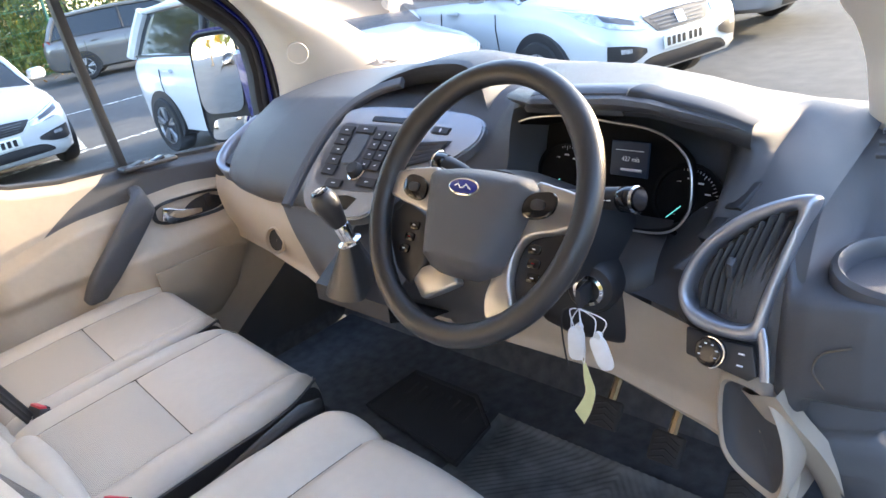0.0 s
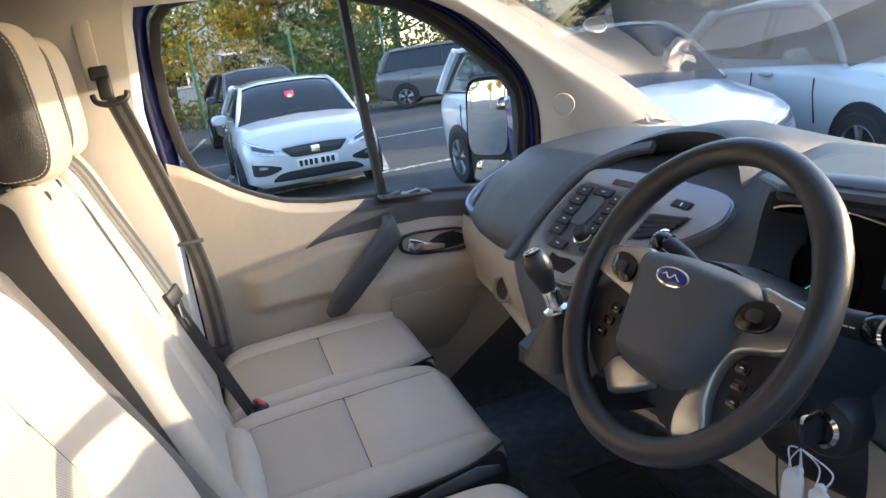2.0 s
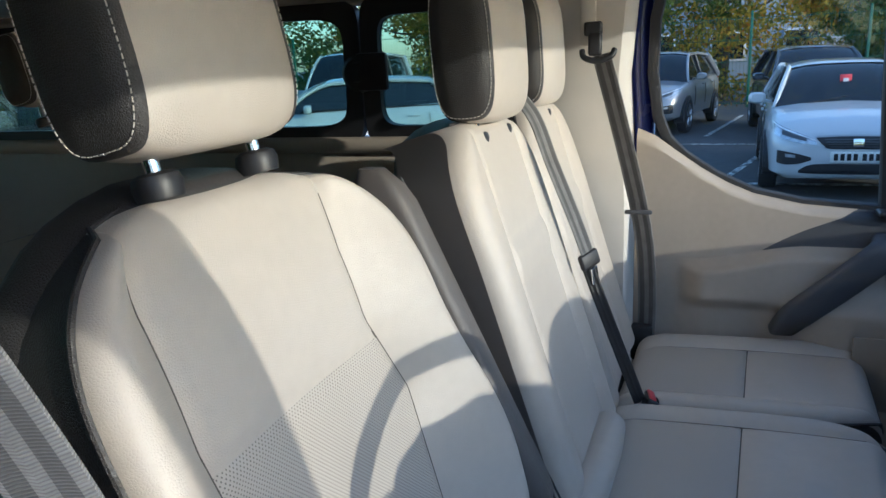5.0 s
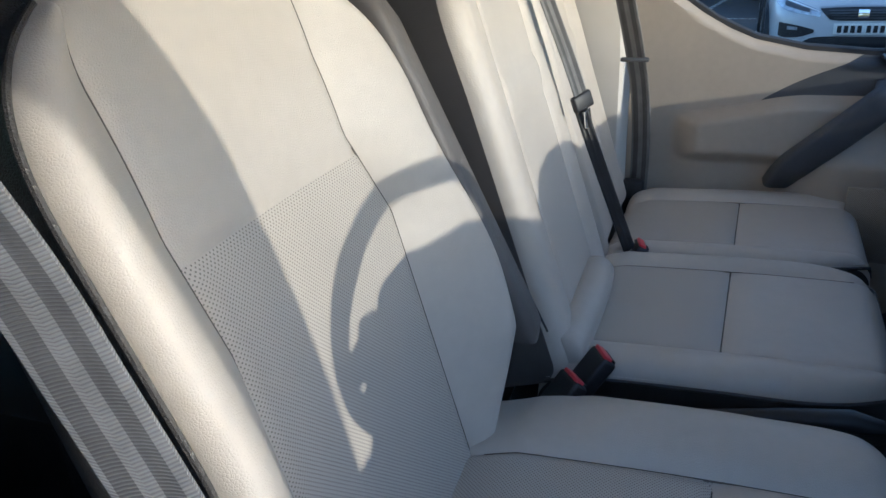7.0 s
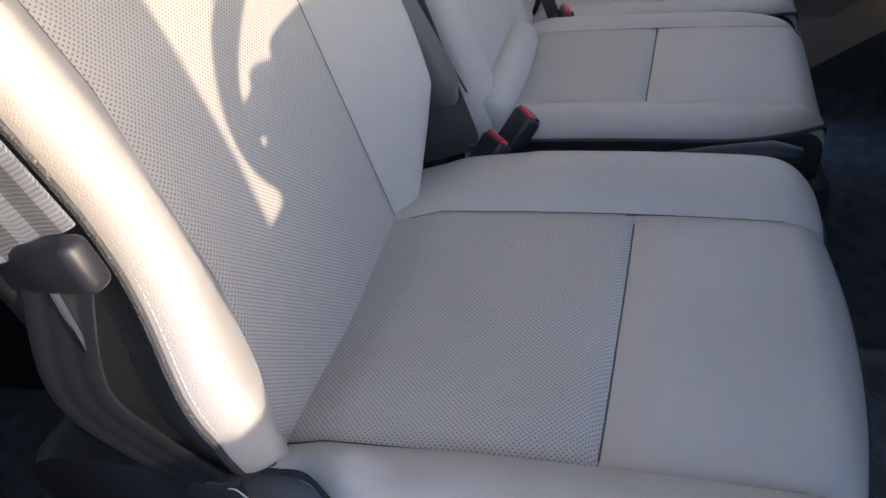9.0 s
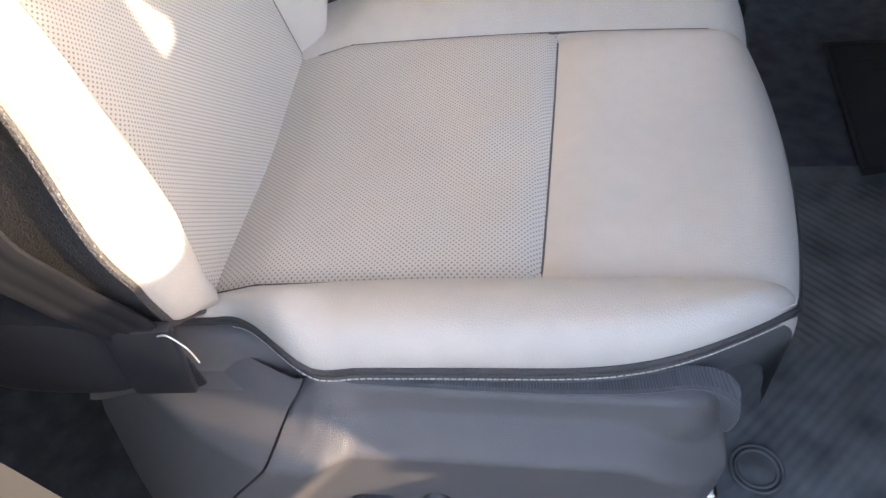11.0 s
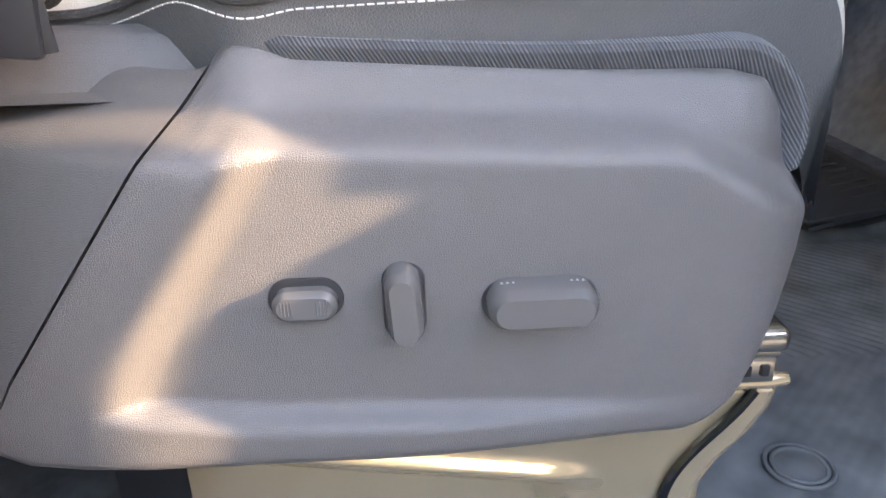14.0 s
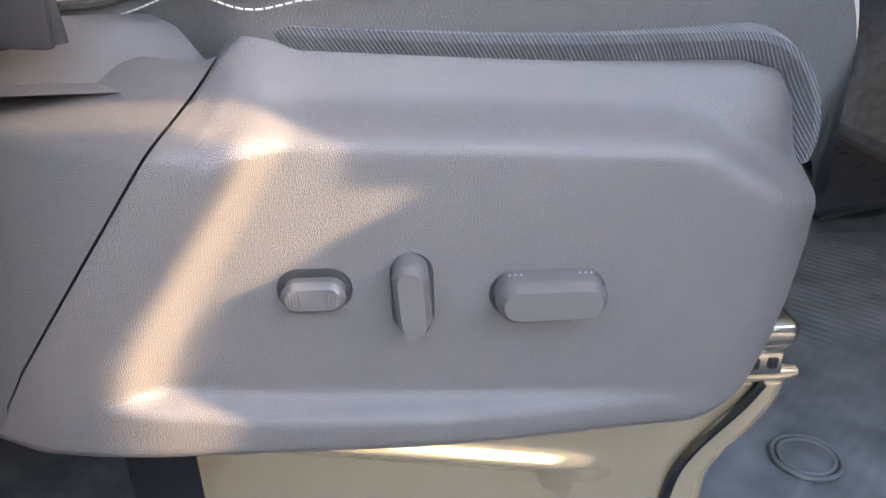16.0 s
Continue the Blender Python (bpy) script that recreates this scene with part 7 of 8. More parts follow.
tube(bm, [(-0.362, 0.302, 1.268), (-0.368, 0.306, 1.240), (-0.352, 0.300, 1.236), (-0.345, 0.298, 1.265)], 0.0026, 8, True)
part("tongue", bm, "chrome", belt2, "steel tongue")
bm = bmesh.new()
box(bm, (-0.372, 0.080, 1.595), (0.075, 0.06, 0.07), 0.015, 3)
part("shoulder_guide", bm, "taupe_leather", belt2, "padded belt guide on the bench shoulder")

# driver's belt
belt3 = thing("seat_belt", (0.70, 0.26, 1.27), "grey driver's seat belt with its tongue hanging loose", "seat belt")
webbing(belt3, [(0.800, 0.080, 1.76), (0.738, 0.135, 1.58), (0.708, 0.180, 1.445), (0.700, 0.207, 1.36), (0.699, 0.240, 1.278)], 0.047, (1, 0.25, 0.0))
webbing(belt3, [(0.697, 0.244, 1.272), (0.705, 0.222, 1.18), (0.690, 0.232, 1.11), (0.672, 0.244, 1.05), (0.664, 0.248, 0.975)], 0.036, (1, 0.15, 0.1), "ink", "lap_webbing")
bm = bmesh.new()
box(bm, (0.699, 0.240, 1.266), (0.016, 0.070, 0.030), 0.006, 3, Euler((0.25, 0.05, -0.2)).to_matrix())
part("tongue_grip", bm, "black", belt3, "black plastic tongue grip")
bm = bmesh.new()
tube(bm, spline([(0.702, 0.240, 1.255), (0.700, 0.238, 1.195), (0.692, 0.216, 1.190), (0.690, 0.214, 1.250)], 5), 0.003, 8)
part("tongue", bm, "chrome", belt3, "steel tongue")
bm = bmesh.new()
box(bm, (0.668, 0.243, 1.016), (0.010, 0.044, 0.082), 0.003, 2, Euler((-0.10, 0.06, 0.10)).to_matrix())
part("sleeve", bm, "black_soft", belt3, "black woven belt sleeve")
bm = bmesh.new()
tube(bm, spline([(0.674, 0.262, 1.052), (0.678, 0.272, 1.058), (0.680, 0.282, 1.048), (0.680, 0.285, 1.032)], 6), 0.0006, 6)
part("cable_tie", bm, "light_trim", belt3, "clear cable tie")
# reclining pivot behind the driver's cushion
bm = bmesh.new()
loft(bm, [[Vector((x, 0.160 + p * 0.080 * f, 1.012 + q * 0.045 * f)) for p, q in oval(1, 1, 24, 2.6)] for x, f in ((0.60, 1.0), (0.655, 1.0), (0.668, 0.93), (0.672, 0.7), (0.672, 0.05))])
part("recliner_cover", bm, "black", driver, "black plastic recliner cover")

# ---- passenger door ----
door = thing("passenger_door", (-0.85, 0.8, 0.7), "closed passenger door with beige and dark grey trim", "door")
BELT = [(0.33, 1.475), (0.376, 1.455), (0.43, 1.415), (0.484, 1.377), (0.54, 1.345), (0.596, 1.321), (0.70, 1.298), (0.869, 1.284), (1.0, 1.268), (1.138, 1.251), (1.42, 1.225)]


def belt_z(y):
    for (a, za), (b, zb) in zip(BELT, BELT[1:]):
        if y <= b:
            return za + (zb - za) * max(0, (y - a) / (b - a))
    return BELT[-1][1]


def sm(a, b, t):
    t = min(max((t - a) / (b - a), 0.0), 1.0)
    return t * t * (3 - 2 * t)


def arm_line(y):
    """Height of the top of the arm ledge."""
    return 1.165 + 0.040 * sm(0.46, 0.72, y) - 0.03 * sm(0.95, 1.2, y)


def card_x(y, z):
    zt = belt_z(y)
    x = -0.845 + 0.030 * sm(0.0, 0.02, zt - z)
    al = arm_line(y)
    # shoulder hollow above the arm ledge, ledge, hollow below, lower bulge with speaker
    k = sm(0.43, 0.50, y)
    x += 0.045 * sm(al + 0.004, al - 0.022, z) * k * (1 - 0.25 * sm(0.9, 1.1, y))
    x += 0.050 * sm(1.14, 1.07, z) * sm(0.62, 0.80, y)
    x -= 0.028 * sm(1.085, 1.05, z) * k * (1 - sm(0.60, 0.78, y))
    x += 0.02 * sm(1.0, 0.85, z)
    x += 0.02 * sm(0.95, 1.2, y)
    return x


ZB = 0.72


def band_low(y):
    return arm_line(y) + 0.002


# slanted top of the dark band is a shadow border drawn as a colour change
def band_top(y):
    return min(belt_z(y), arm_line(y) + 0.003 + max(0.0, y - 0.62) * 0.42)


def foot_line(y):
    """Below this line the card is dark towards the footwell."""
    return ZB + max(0.0, (y - 0.86) * 0.66)


def strip_card(nm, mat, lab, lo, hi, y0, y1, ny, nz):
    bm = bmesh.new()

    def pt(u, v):
        y = y0 + (y1 - y0) * u
        z = lo(y) + (hi(y) - lo(y)) * v
        return Vector((card_x(y, z), y, z))
    sheet(bm, ny, nz, pt)
    return part(nm, bm, mat, door, lab, smooth=50)


strip_card("upper_trim", "beige_plastic", "beige grained upper door trim", lambda y: band_top(y) if y > 0.62 else band_low(y), belt_z, 0.335, 1.335, 130, 40)
strip_card("dark_band", "dash", "dark grey window-sill band, its slanted top drawn along a shadow edge", band_low, band_top, 0.62, 1.335, 90, 24)
strip_card("lower_trim", "beige_plastic", "beige lower door trim with an arm ledge", foot_line, band_low, 0.335, 1.335, 130, 70)
strip_card("kick_panel", "dash", "dark grey lower door edge", lambda y: ZB - 0.01, foot_line, 0.865, 1.335, 40, 12)
# grab bar
bm = bmesh.new()
path = spline([(-0.775, 0.672, 1.02), (-0.752, 0.682, 1.050), (-0.738, 0.702, 1.078), (-0.732, 0.765, 1.138), (-0.736, 0.828, 1.196), (-0.752, 0.846, 1.210), (-0.79, 0.852, 1.214)], 6)
tube(bm, path, 0.034, 18, flat=(1.0, 0.5), up=(1, 0.3, 0))
part("grab_handle", bm, "dash", door, "dark grey grab handle")
# inner handle in its bezel
bm = bmesh.new()


def HB(y, z, o=0.0):
    return Vector((card_x(y, z) + o, y, z))


def bez(p, q):
    return 0.970 + 0.108 * p, 1.150 + 0.033 * q - 0.010 * p


ring = [bez(p, q) for p, q in oval(1, 1, 40, 3.2)]
inner = [bez(p * 0.90, q * 0.80) for p, q in oval(1, 1, 40, 3.2)]
loft(bm, [[HB(y, z, -0.004) for y, z in ring], [HB(y, z, 0.005) for y, z in ring], [HB(y, z, 0.005) for y, z in inner], [HB(y, z, -0.001) for y, z in inner]], True, False)
f = bm.faces.new([bm.verts.new(HB(y, z, -0.0008)) for y, z in inner])
bezel = part("handle_bezel", bm, "black_soft", door, "gloss black handle recess")
bm = bmesh.new()
plate(bm, [HB(0.880, 1.146, 0.008), HB(0.890, 1.176, 0.010), HB(0.908, 1.170, 0.012), HB(0.936, 1.156, 0.014), HB(0.990, 1.142, 0.014), HB(0.988, 1.130, 0.012), HB(0.900, 1.130, 0.008)], -0.010, 0.002)
part("door_lever", bm, "chrome", bezel, "chrome pull lever")
bm = bmesh.new()
box(bm, HB(1.02, 1.150, 0.004), (0.008, 0.022, 0.034), 0.003)
part("lock_button", bm, "black", bezel)
# speaker grille
bm = bmesh.new()
outline = [(0.80, 1.040), (0.98, 1.038), (1.06, 1.015), (1.0, 0.92), (0.93, 0.868), (0.85, 0.875), (0.80, 0.95)]
plate(bm, [Vector((max(card_x(y, z) for y, z in outline) + 0.002, y, z)) for y, z in outline], 0.006, 0.003)
spk = part("speaker_grille", bm, "speaker_mesh", door, "grey perforated speaker grille")
# window switches
bm = bmesh.new()
box(bm, (-0.815, 0.915, 1.283), (0.05, 0.145, 0.012), 0.005, 3, Euler((-0.06, 0, 0)).to_matrix())
sw = part("switch_plate", bm, "black_soft", door, "gloss black window switch plate")
for k in range(2):
    bm = bmesh.new()
    box(bm, (-0.813, 0.885 + 0.055 * k, 1.290 - 0.003 * k), (0.030, 0.036, 0.010), 0.004, 3, Euler((0.2, 0, 0)).to_matrix())
    part("window_switch", bm, "gloss_black" if k else "black", sw)
# glass, black frame and bar
GX = -0.868
front = [(1.296, 1.26), (1.300, 1.34), (1.312, 1.42), (1.309, 1.50), (1.273, 1.565), (1.172, 1.655), (1.09, 1.722), (0.985, 1.780), (0.86, 1.815)]
top = [(0.75, 1.838), (0.611, 1.850), (0.48, 1.850), (0.42, 1.838), (0.385, 1.80)]
rear = [(0.368, 1.72), (0.365, 1.60), (0.378, 1.50)]
bottom = [(0.40, 1.445), (0.44, 1.405), (0.51, 1.358), (0.596, 1.318), (0.70, 1.296), (0.869, 1.282), (1.0, 1.266), (1.138, 1.249), (1.27, 1.236)]
loop = front + top + rear + bottom
bm = bmesh.new()
tube(bm, [(GX, y, z) for y, z in loop], 0.013, 10, True, flat=(1.0, 1.5), up=(1, 0, 0))
part("window_seal", bm, "rubber", door, "black rubber window seal")
fr_in = spline([(-0.866, y, z) for y, z in front], 4)
fr_out = [Vector((-0.828, y, z)) for y, z in [(p.x, p.y) for p in spline([(1.356, 1.26, 0), (1.356, 1.34, 0), (1.356, 1.44, 0), (1.350, 1.51, 0), (1.318, 1.578, 0), (1.225, 1.685, 0), (1.125, 1.765, 0), (1.00, 1.815, 0), (0.86, 1.845, 0)], 4)]]
for nm, a, b, mat, lab in (("frame_inner", 0.0, 0.50, "black_soft", "black inner edge of the window frame"), ("frame_paint", 0.50, 0.74, "blue_paint", "dark blue strip of the door frame"), ("frame_seal", 0.74, 1.0, "rubber", "black rubber seal along the pillar")):
    bm = bmesh.new()
    loft(bm, [[p.lerp(q, a + (b - a) * t) + Vector((0.010, -0.004, 0)) * math.sin(math.pi * t) for t in (0, 0.2, 0.5, 0.8, 1)] for p, q in zip(fr_in, fr_out)], False, False)
    part(nm, bm, mat, door, lab, smooth=60)
bm = bmesh.new()
tube(bm, [(GX + 0.004, 0.868, 1.275), (GX + 0.006, 0.85, 1.55), (GX + 0.004, 0.840, 1.815)], 0.0155, 10, flat=(0.8, 1.0), up=(1, 0, 0))
part("division_bar", bm, "black", door, "black division bar")
bm = bmesh.new()
bm.faces.new([bm.verts.new((GX - 0.006, y, z)) for y, z in loop])
pane = part("pane", bm, "pane", door, "clear side window glass")
pane.visible_shadow = False
bm = bmesh.new()
outer = [(0.345, 1.47), (0.335, 1.60), (0.335, 1.74), (0.36, 1.84), (0.45, 1.885), (0.62, 1.888), (0.80, 1.868), (0.93, 1.818)]
tube(bm, spline([(GX - 0.025, y, z) for y, z in [(0.345, 0.75), (0.345, 1.2)] + outer], 4), 0.026, 10)
part("painted_frame", bm, "blue_paint", door, "dark blue painted door frame")
# mirror
mir = thing("door_mirror", (-1.01, 1.3, 1.25), "dark blue door mirror with a tall glass", "mirror")
mx = Vector((0.90, 0.43, 0)).normalized()
mn = Vector((0.43, -0.90, 0.180)).normalized()


def MP(a, b, o=0.0):
    return Vector((-1.040, 1.295, 1.405)) + mx * a + Vector((0, 0, 1)) * b + mn * o


for nm, cy, hy, hx, rad in (("glass", 0.015, 0.116, 0.080, 1.1), ("lower_glass", -0.150, 0.034, 0.074, 0.45)):
    bm = bmesh.new()
    rings = [[MP(p * hx * f + 0.014 * q, cy + q * hy * f, 0.010 - ((p * hx * f) ** 2 + (q * hy * f) ** 2) / (2 * rad)) for p, q in oval(1, 1, 48, 5)] for f in (1.0, 0.85, 0.7, 0.5, 0.3, 0.12, 0.01)]
    loft(bm, rings, True, False)
    part(nm, bm, "mirror", mir, "convex mirror glass", smooth=80)
bm = bmesh.new()
ov = oval(1, 1, 36, 5)
loft(bm, [[MP(p * 0.092 * f + 0.014 * q, -0.025 + q * 0.172 * f, o) for p, q in ov] for f, o in ((0.93, -0.002), (0.97, 0.006), (1.0, 0.0), (0.98, -0.03), (0.85, -0.075), (0.5, -0.10))], True, True)
part("housing", bm, "black", mir, "black mirror surround")
bm = bmesh.new()
loft(bm, [[MP(p * 0.096 * f + 0.014 * q, -0.02 + q * 0.176 * f, o) for p, q in ov] for f, o in ((1.0, -0.012), (1.0, -0.035), (0.87, -0.085), (0.5, -0.11))], True, True)
part("cap", bm, "blue_paint", mir, "dark blue painted cap")
bm = bmesh.new()
box(bm, (-0.925, 1.345, 1.36), (0.10, 0.05, 0.26), 0.015, 3)
part("arm", bm, "blue_paint", mir)
# round speaker cover on the screen pillar
bm = bmesh.new()
lathe(bm, [(0.030, -0.006), (0.031, 0.0), (0.029, 0.003), (0.027, 0.001), (0.01, 0.002), (0.001, 0.002)], (-0.694, 1.362, 1.463), (0.75, -0.62, -0.15), 36)
part("tweeter_cover", bm, "light_trim", None, "pale round tweeter cover on the pillar", category="speaker cover")

# ---- rear seats ----
def rear_seat(x, y):
    th = thing("rear_seat", (x, y, 0.56), "cream and charcoal leather rear passenger seat", "seat", group="rear seats")
    pl = Matrix.Translation((x, y, 0)) @ back_place(0.0, 0.95, 14)
    w = lambda h: (-0.23 + 0.06 * max(0, (h - 0.45) / 0.17) ** 2, 0.23 - 0.06 * max(0, (h - 0.45) / 0.17) ** 2)
    hh = lambda xl, h: 0.02 * min(1, abs(xl) / 0.2) ** 2 + groove(abs(xl) - 0.14)
    for z, bm in pillow(pl, w, 0.0, 0.62, hh, lambda xl, h, e: "s" if e > 0 else "c", 0.04, 0.10, 28, 34).items():
        part("backrest_side" if z == "s" else "backrest", bm, "dark_leather" if z == "s" else "leather", th, smooth=60)
    for z, bm in pillow(Matrix.Translation((x, y, 0)), lambda yy: (-0.23, 0.23), 0.0, 0.48, lambda a, b: 0.98, lambda a, b, e: "s" if e > 0 else "c", 0.04, 0.10, 20, 20).items():
        part("cushion_side" if z == "s" else "cushion", bm, "dark_leather" if z == "s" else "leather", th, smooth=60)
    headrest(th, x, y - 0.11, 1.585, 0.23, 0.17)
    bm = bmesh.new()
    box(bm, (x, y + 0.22, 0.72), (0.38, 0.40, 0.34), 0.03)
    part("base", bm, "black", th)
    return th


for x in (0.55, 0.06, -0.43):
    rear_seat(x, -0.85)
for x in (0.55, 0.06, -0.43):
    rear_seat(x, -1.75)

# headliner fittings
for x, y in ((-0.60, -0.22),):
    vent = thing("roof_vent", (x, y, 1.86), "round beige roof air vent in the headliner", "vent")
    bm = bmesh.new()
    lathe(bm, [(0.12, 0.0), (0.115, 0.010), (0.06, 0.018), (0.045, 0.014)], (x, y, 1.872), (0.15, 0, -1), 32, False)
    part("surround", bm, "beige_plastic", vent)
    bm = bmesh.new()
    lathe(bm, [(0.044, 0.012), (0.038, 0.02), (0.018, 0.014), (0.012, 0.024), (0.001, 0.024)], (x, y, 1.872), (0.15, 0, -1), 24)
    part("nozzle", bm, "beige_plastic", vent)
for y in (-0.27, -0.75):
    hook = thing("coat_hook", (-0.86, y, 1.84), "small beige plastic coat hook", "hook", group="coat hooks")
    bm = bmesh.new()
    tube(bm, spline([(-0.862, y, 1.855), (-0.845, y, 1.848), (-0.838, y, 1.825), (-0.843, y, 1.81)], 5), 0.006, 8, flat=(1.3, 0.8))
    part("hook", bm, "light_trim", hook)
from mathutils.bvhtree import BVHTree

# ---- outdoors ----
bm = bmesh.new()
sheet(bm, 4, 4, lambda u, v: Vector((-400 + 800 * u, -400 + 800 * v, 0.0)))
part("ground", bm, M["asphalt"], None, "worn grey asphalt of a car park", kind="structure", category="ground")


def bay_line(x0, y0, x1, y1, w=0.09):
    th = thing("road_marking", ((x0 + x1) / 2, (y0 + y1) / 2, 0), "worn white painted parking bay line", "road marking", group="parking bay lines", kind="structure")
    d = Vector((x1 - x0, y1 - y0, 0))
    s = Vector((-d.y, d.x, 0)).normalized() * w / 2
    bm = bmesh.new()
    plate(bm, [Vector((x0, y0, 0.0)) + s, Vector((x0, y0, 0)) - s, Vector((x1, y1, 0)) - s, Vector((x1, y1, 0)) + s], 0.004, 0)
    part("paint", bm, "worn_white", th)


for y in (0.75, 3.28, 5.75, 8.4, 10.9):
    bay_line(-9.0, y, -13.8, y + 1.2)
bay_line(-8.9, -3.0, -8.75, 9.0, 0.12)
bay_line(-13.2, -1.0, -12.6, 9.0)
for y in (-2.0, 0.6, 3.2):
    bay_line(-14.5, y, -19.5, y + 0.9)


# ---- cars ----
def body_hit(body, y, z):
    """How far forward the skin of a car body lies at this width and height."""
    tree_b = BVHTree.FromPolygons([v.co for v in body.data.vertices], [p.vertices for p in body.data.polygons])
    loc = tree_b.ray_cast(Vector((1.0, y, z)), Vector((-1, 0, 0)))[0]
    return loc.x if loc is not None else -0.5


def decal(body, parent, name, cols, mat, proud, label, rows):
    """A fitting laid into the nose of a car: columns of width, upper and lower height, following the skin and standing a little proud."""
    tree_b = BVHTree.FromPolygons([v.co for v in body.data.vertices], [p.vertices for p in body.data.polygons])
    fine = spline([(y, a, b) for y, a, b in cols], 4) if len(cols) > 2 else [Vector(cols[0]).lerp(Vector(cols[1]), i / 4) for i in range(5)]
    bm = bmesh.new()
    last = -0.05
    grid = []
    for q in fine:
        line = []
        for r in range(rows + 1):
            z = q.y + (q.z - q.y) * r / rows
            loc = tree_b.ray_cast(Vector((1.0, q.x, z)), Vector((-1, 0, 0)))[0]
            last = loc.x if loc is not None else last
            line.append(Vector((last + proud, q.x, z)))
        grid.append([line[0] - Vector((0.05, 0, -0.002))] + line + [line[-1] - Vector((0.05, 0, 0.002))])
    loft(bm, grid, False, False)
    return part(name, bm, mat, parent, label, smooth=40)


def make_car(name, place, paint, label, L=4.3, Wd=1.80, H=1.46, kind="hatch", plate_text=True, group="parked cars", detail=True, nose_only=False):
    """A parked car, nose at local x = 0 pointing to +x, on the ground."""
    th = thing(name, (0, 0, 0), label, "car", group=group)
    suv = kind == "suv"
    mpv = kind == "mpv"
    hood = 0.94 if suv else 0.86 if not mpv else 0.92
    belt = 1.08 if suv else 0.98 if not mpv else 1.05
    sill = 0.30 if suv else 0.22
    hw = Wd / 2
    cowl = 0.27 if not mpv else 0.22
    # x, sill height, top height, half width low, half width high
    st = [
        (0.00, sill + 0.10, 0.60, 0.55, 0.48), (0.03, sill + 0.02, 0.68, 0.70, 0.62), (0.12, sill, hood - 0.12, 0.80, 0.72), (0.30, sill, hood - 0.04, 0.86, 0.78),
        (0.65, sill, hood + 0.03, 0.89, 0.81), (L * cowl, sill, hood + 0.09, 0.905, 0.82), (L * 0.36, sill, belt, 0.91, 0.82), (L * 0.6, sill, belt + 0.02, 0.91, 0.82),
        (L * 0.82, sill, belt + 0.05, 0.905, 0.80), (L * 0.94, sill + 0.04, belt + 0.06, 0.87, 0.76), (L * 0.985, sill + 0.12, belt + 0.02, 0.80, 0.70), (L, sill + 0.2, belt - 0.12, 0.72, 0.62),
    ]
    k = hw / 0.91
    xs = [st[0][0] + (L - st[0][0]) * i / 52 for i in range(53)] + [0.015, 0.05, 0.08, L - 0.03]
    rings = []
    for x in sorted(xs):
        (zl, zt, wl, wh), = lerp_rows([(a, [(b, c, d * k, e * k)]) for a, b, c, d, e in st], x)
        crown = 0.045
        half = [(0.0, zl), (wl * 0.85, zl), (wl * 0.97, zl + 0.06), (wl * 0.985, zl + (zt - zl) * 0.32), (wl * 0.995, zl + (zt - zl) * 0.52), (wl * 1.0, zl + (zt - zl) * 0.66), (wl * 0.975, zl + (zt - zl) * 0.82), (wh * 1.02, zt - 0.035), (wh * 0.95, zt - 0.006), (wh * 0.6, zt + crown * 0.6), (0.0, zt + crown)]
        rings.append([Vector((-x, y, z)) for y, z in half] + [Vector((-x, -y, z)) for y, z in half[-2:0:-1]])
    bm = bmesh.new()
    loft(bm, rings)
    body = part("body", bm, paint, th, "painted car body", smooth=42)
    # greenhouse: glass all round, painted roof and pillars
    c0, c1 = L * cowl - 0.03, L * (0.43 if not mpv else 0.36)
    c2, c3 = L * (0.80 if not suv else 0.84), L * 0.955
    if mpv:
        c2 = L * 0.90
    gz0, rw, bw = hood + 0.08, 0.60 * k, 0.80 * k
    prof = [(c0, gz0), (c0 + (c1 - c0) * 0.5, gz0 + (H - gz0) * 0.58), (c1, H - 0.045), (c1 + 0.35, H - 0.008), ((c1 + c2) / 2, H), (c2, H - 0.045), (c2 + (c3 - c2) * 0.55, H - 0.045 - (H - belt) * 0.38), (c3, belt + 0.06)]
    pr = spline([(x, 0, z) for x, z in prof], 5)
    rows = []
    for p in pr:
        t = min(1.0, max(0.0, (p.z - belt) / (H - belt)))
        w = bw + (rw - bw) * t
        base = min(p.z, belt + 0.0)
        rows.append([Vector((-p.x, w * s, p.z - 0.06 * abs(s) ** 4 * t)) for s in (-1, -0.92, -0.75, -0.4, 0, 0.4, 0.75, 0.92, 1)])
    bm = bmesh.new()
    loft(bm, rows, False, False)
    for sgn in (0, -1):
        for a, b in zip(rows, rows[1:]):
            q = [a[sgn], b[sgn], Vector((b[sgn].x, bw * (1 if sgn else -1) * 1.0, belt - 0.02)), Vector((a[sgn].x, bw * (1 if sgn else -1), belt - 0.02))]
            bm.faces.new([bm.verts.new(v) for v in q])
    bmesh.ops.remove_doubles(bm, verts=bm.verts[:], dist=0.002)
    part("glasshouse", bm, "car_glass", th, "dark reflective car windows", smooth=30)
    top = [p for p in pr if c1 - 0.06 <= p.x <= c2 + 0.02]
    bm = bmesh.new()
    rrows = []
    for p in top:
        t = min(1.0, max(0.0, (p.z - belt) / (H - belt)))
        w = bw + (rw - bw) * t + 0.012
        rrows.append([Vector((-p.x, w * s, p.z + 0.012 - 0.06 * abs(s) ** 4 * t)) for s in (-1.0, -0.98, -0.9, -0.6, -0.2, 0.2, 0.6, 0.9, 0.98, 1.0)])
    loft(bm, rrows, False, False)
    part("roof", bm, paint, th)
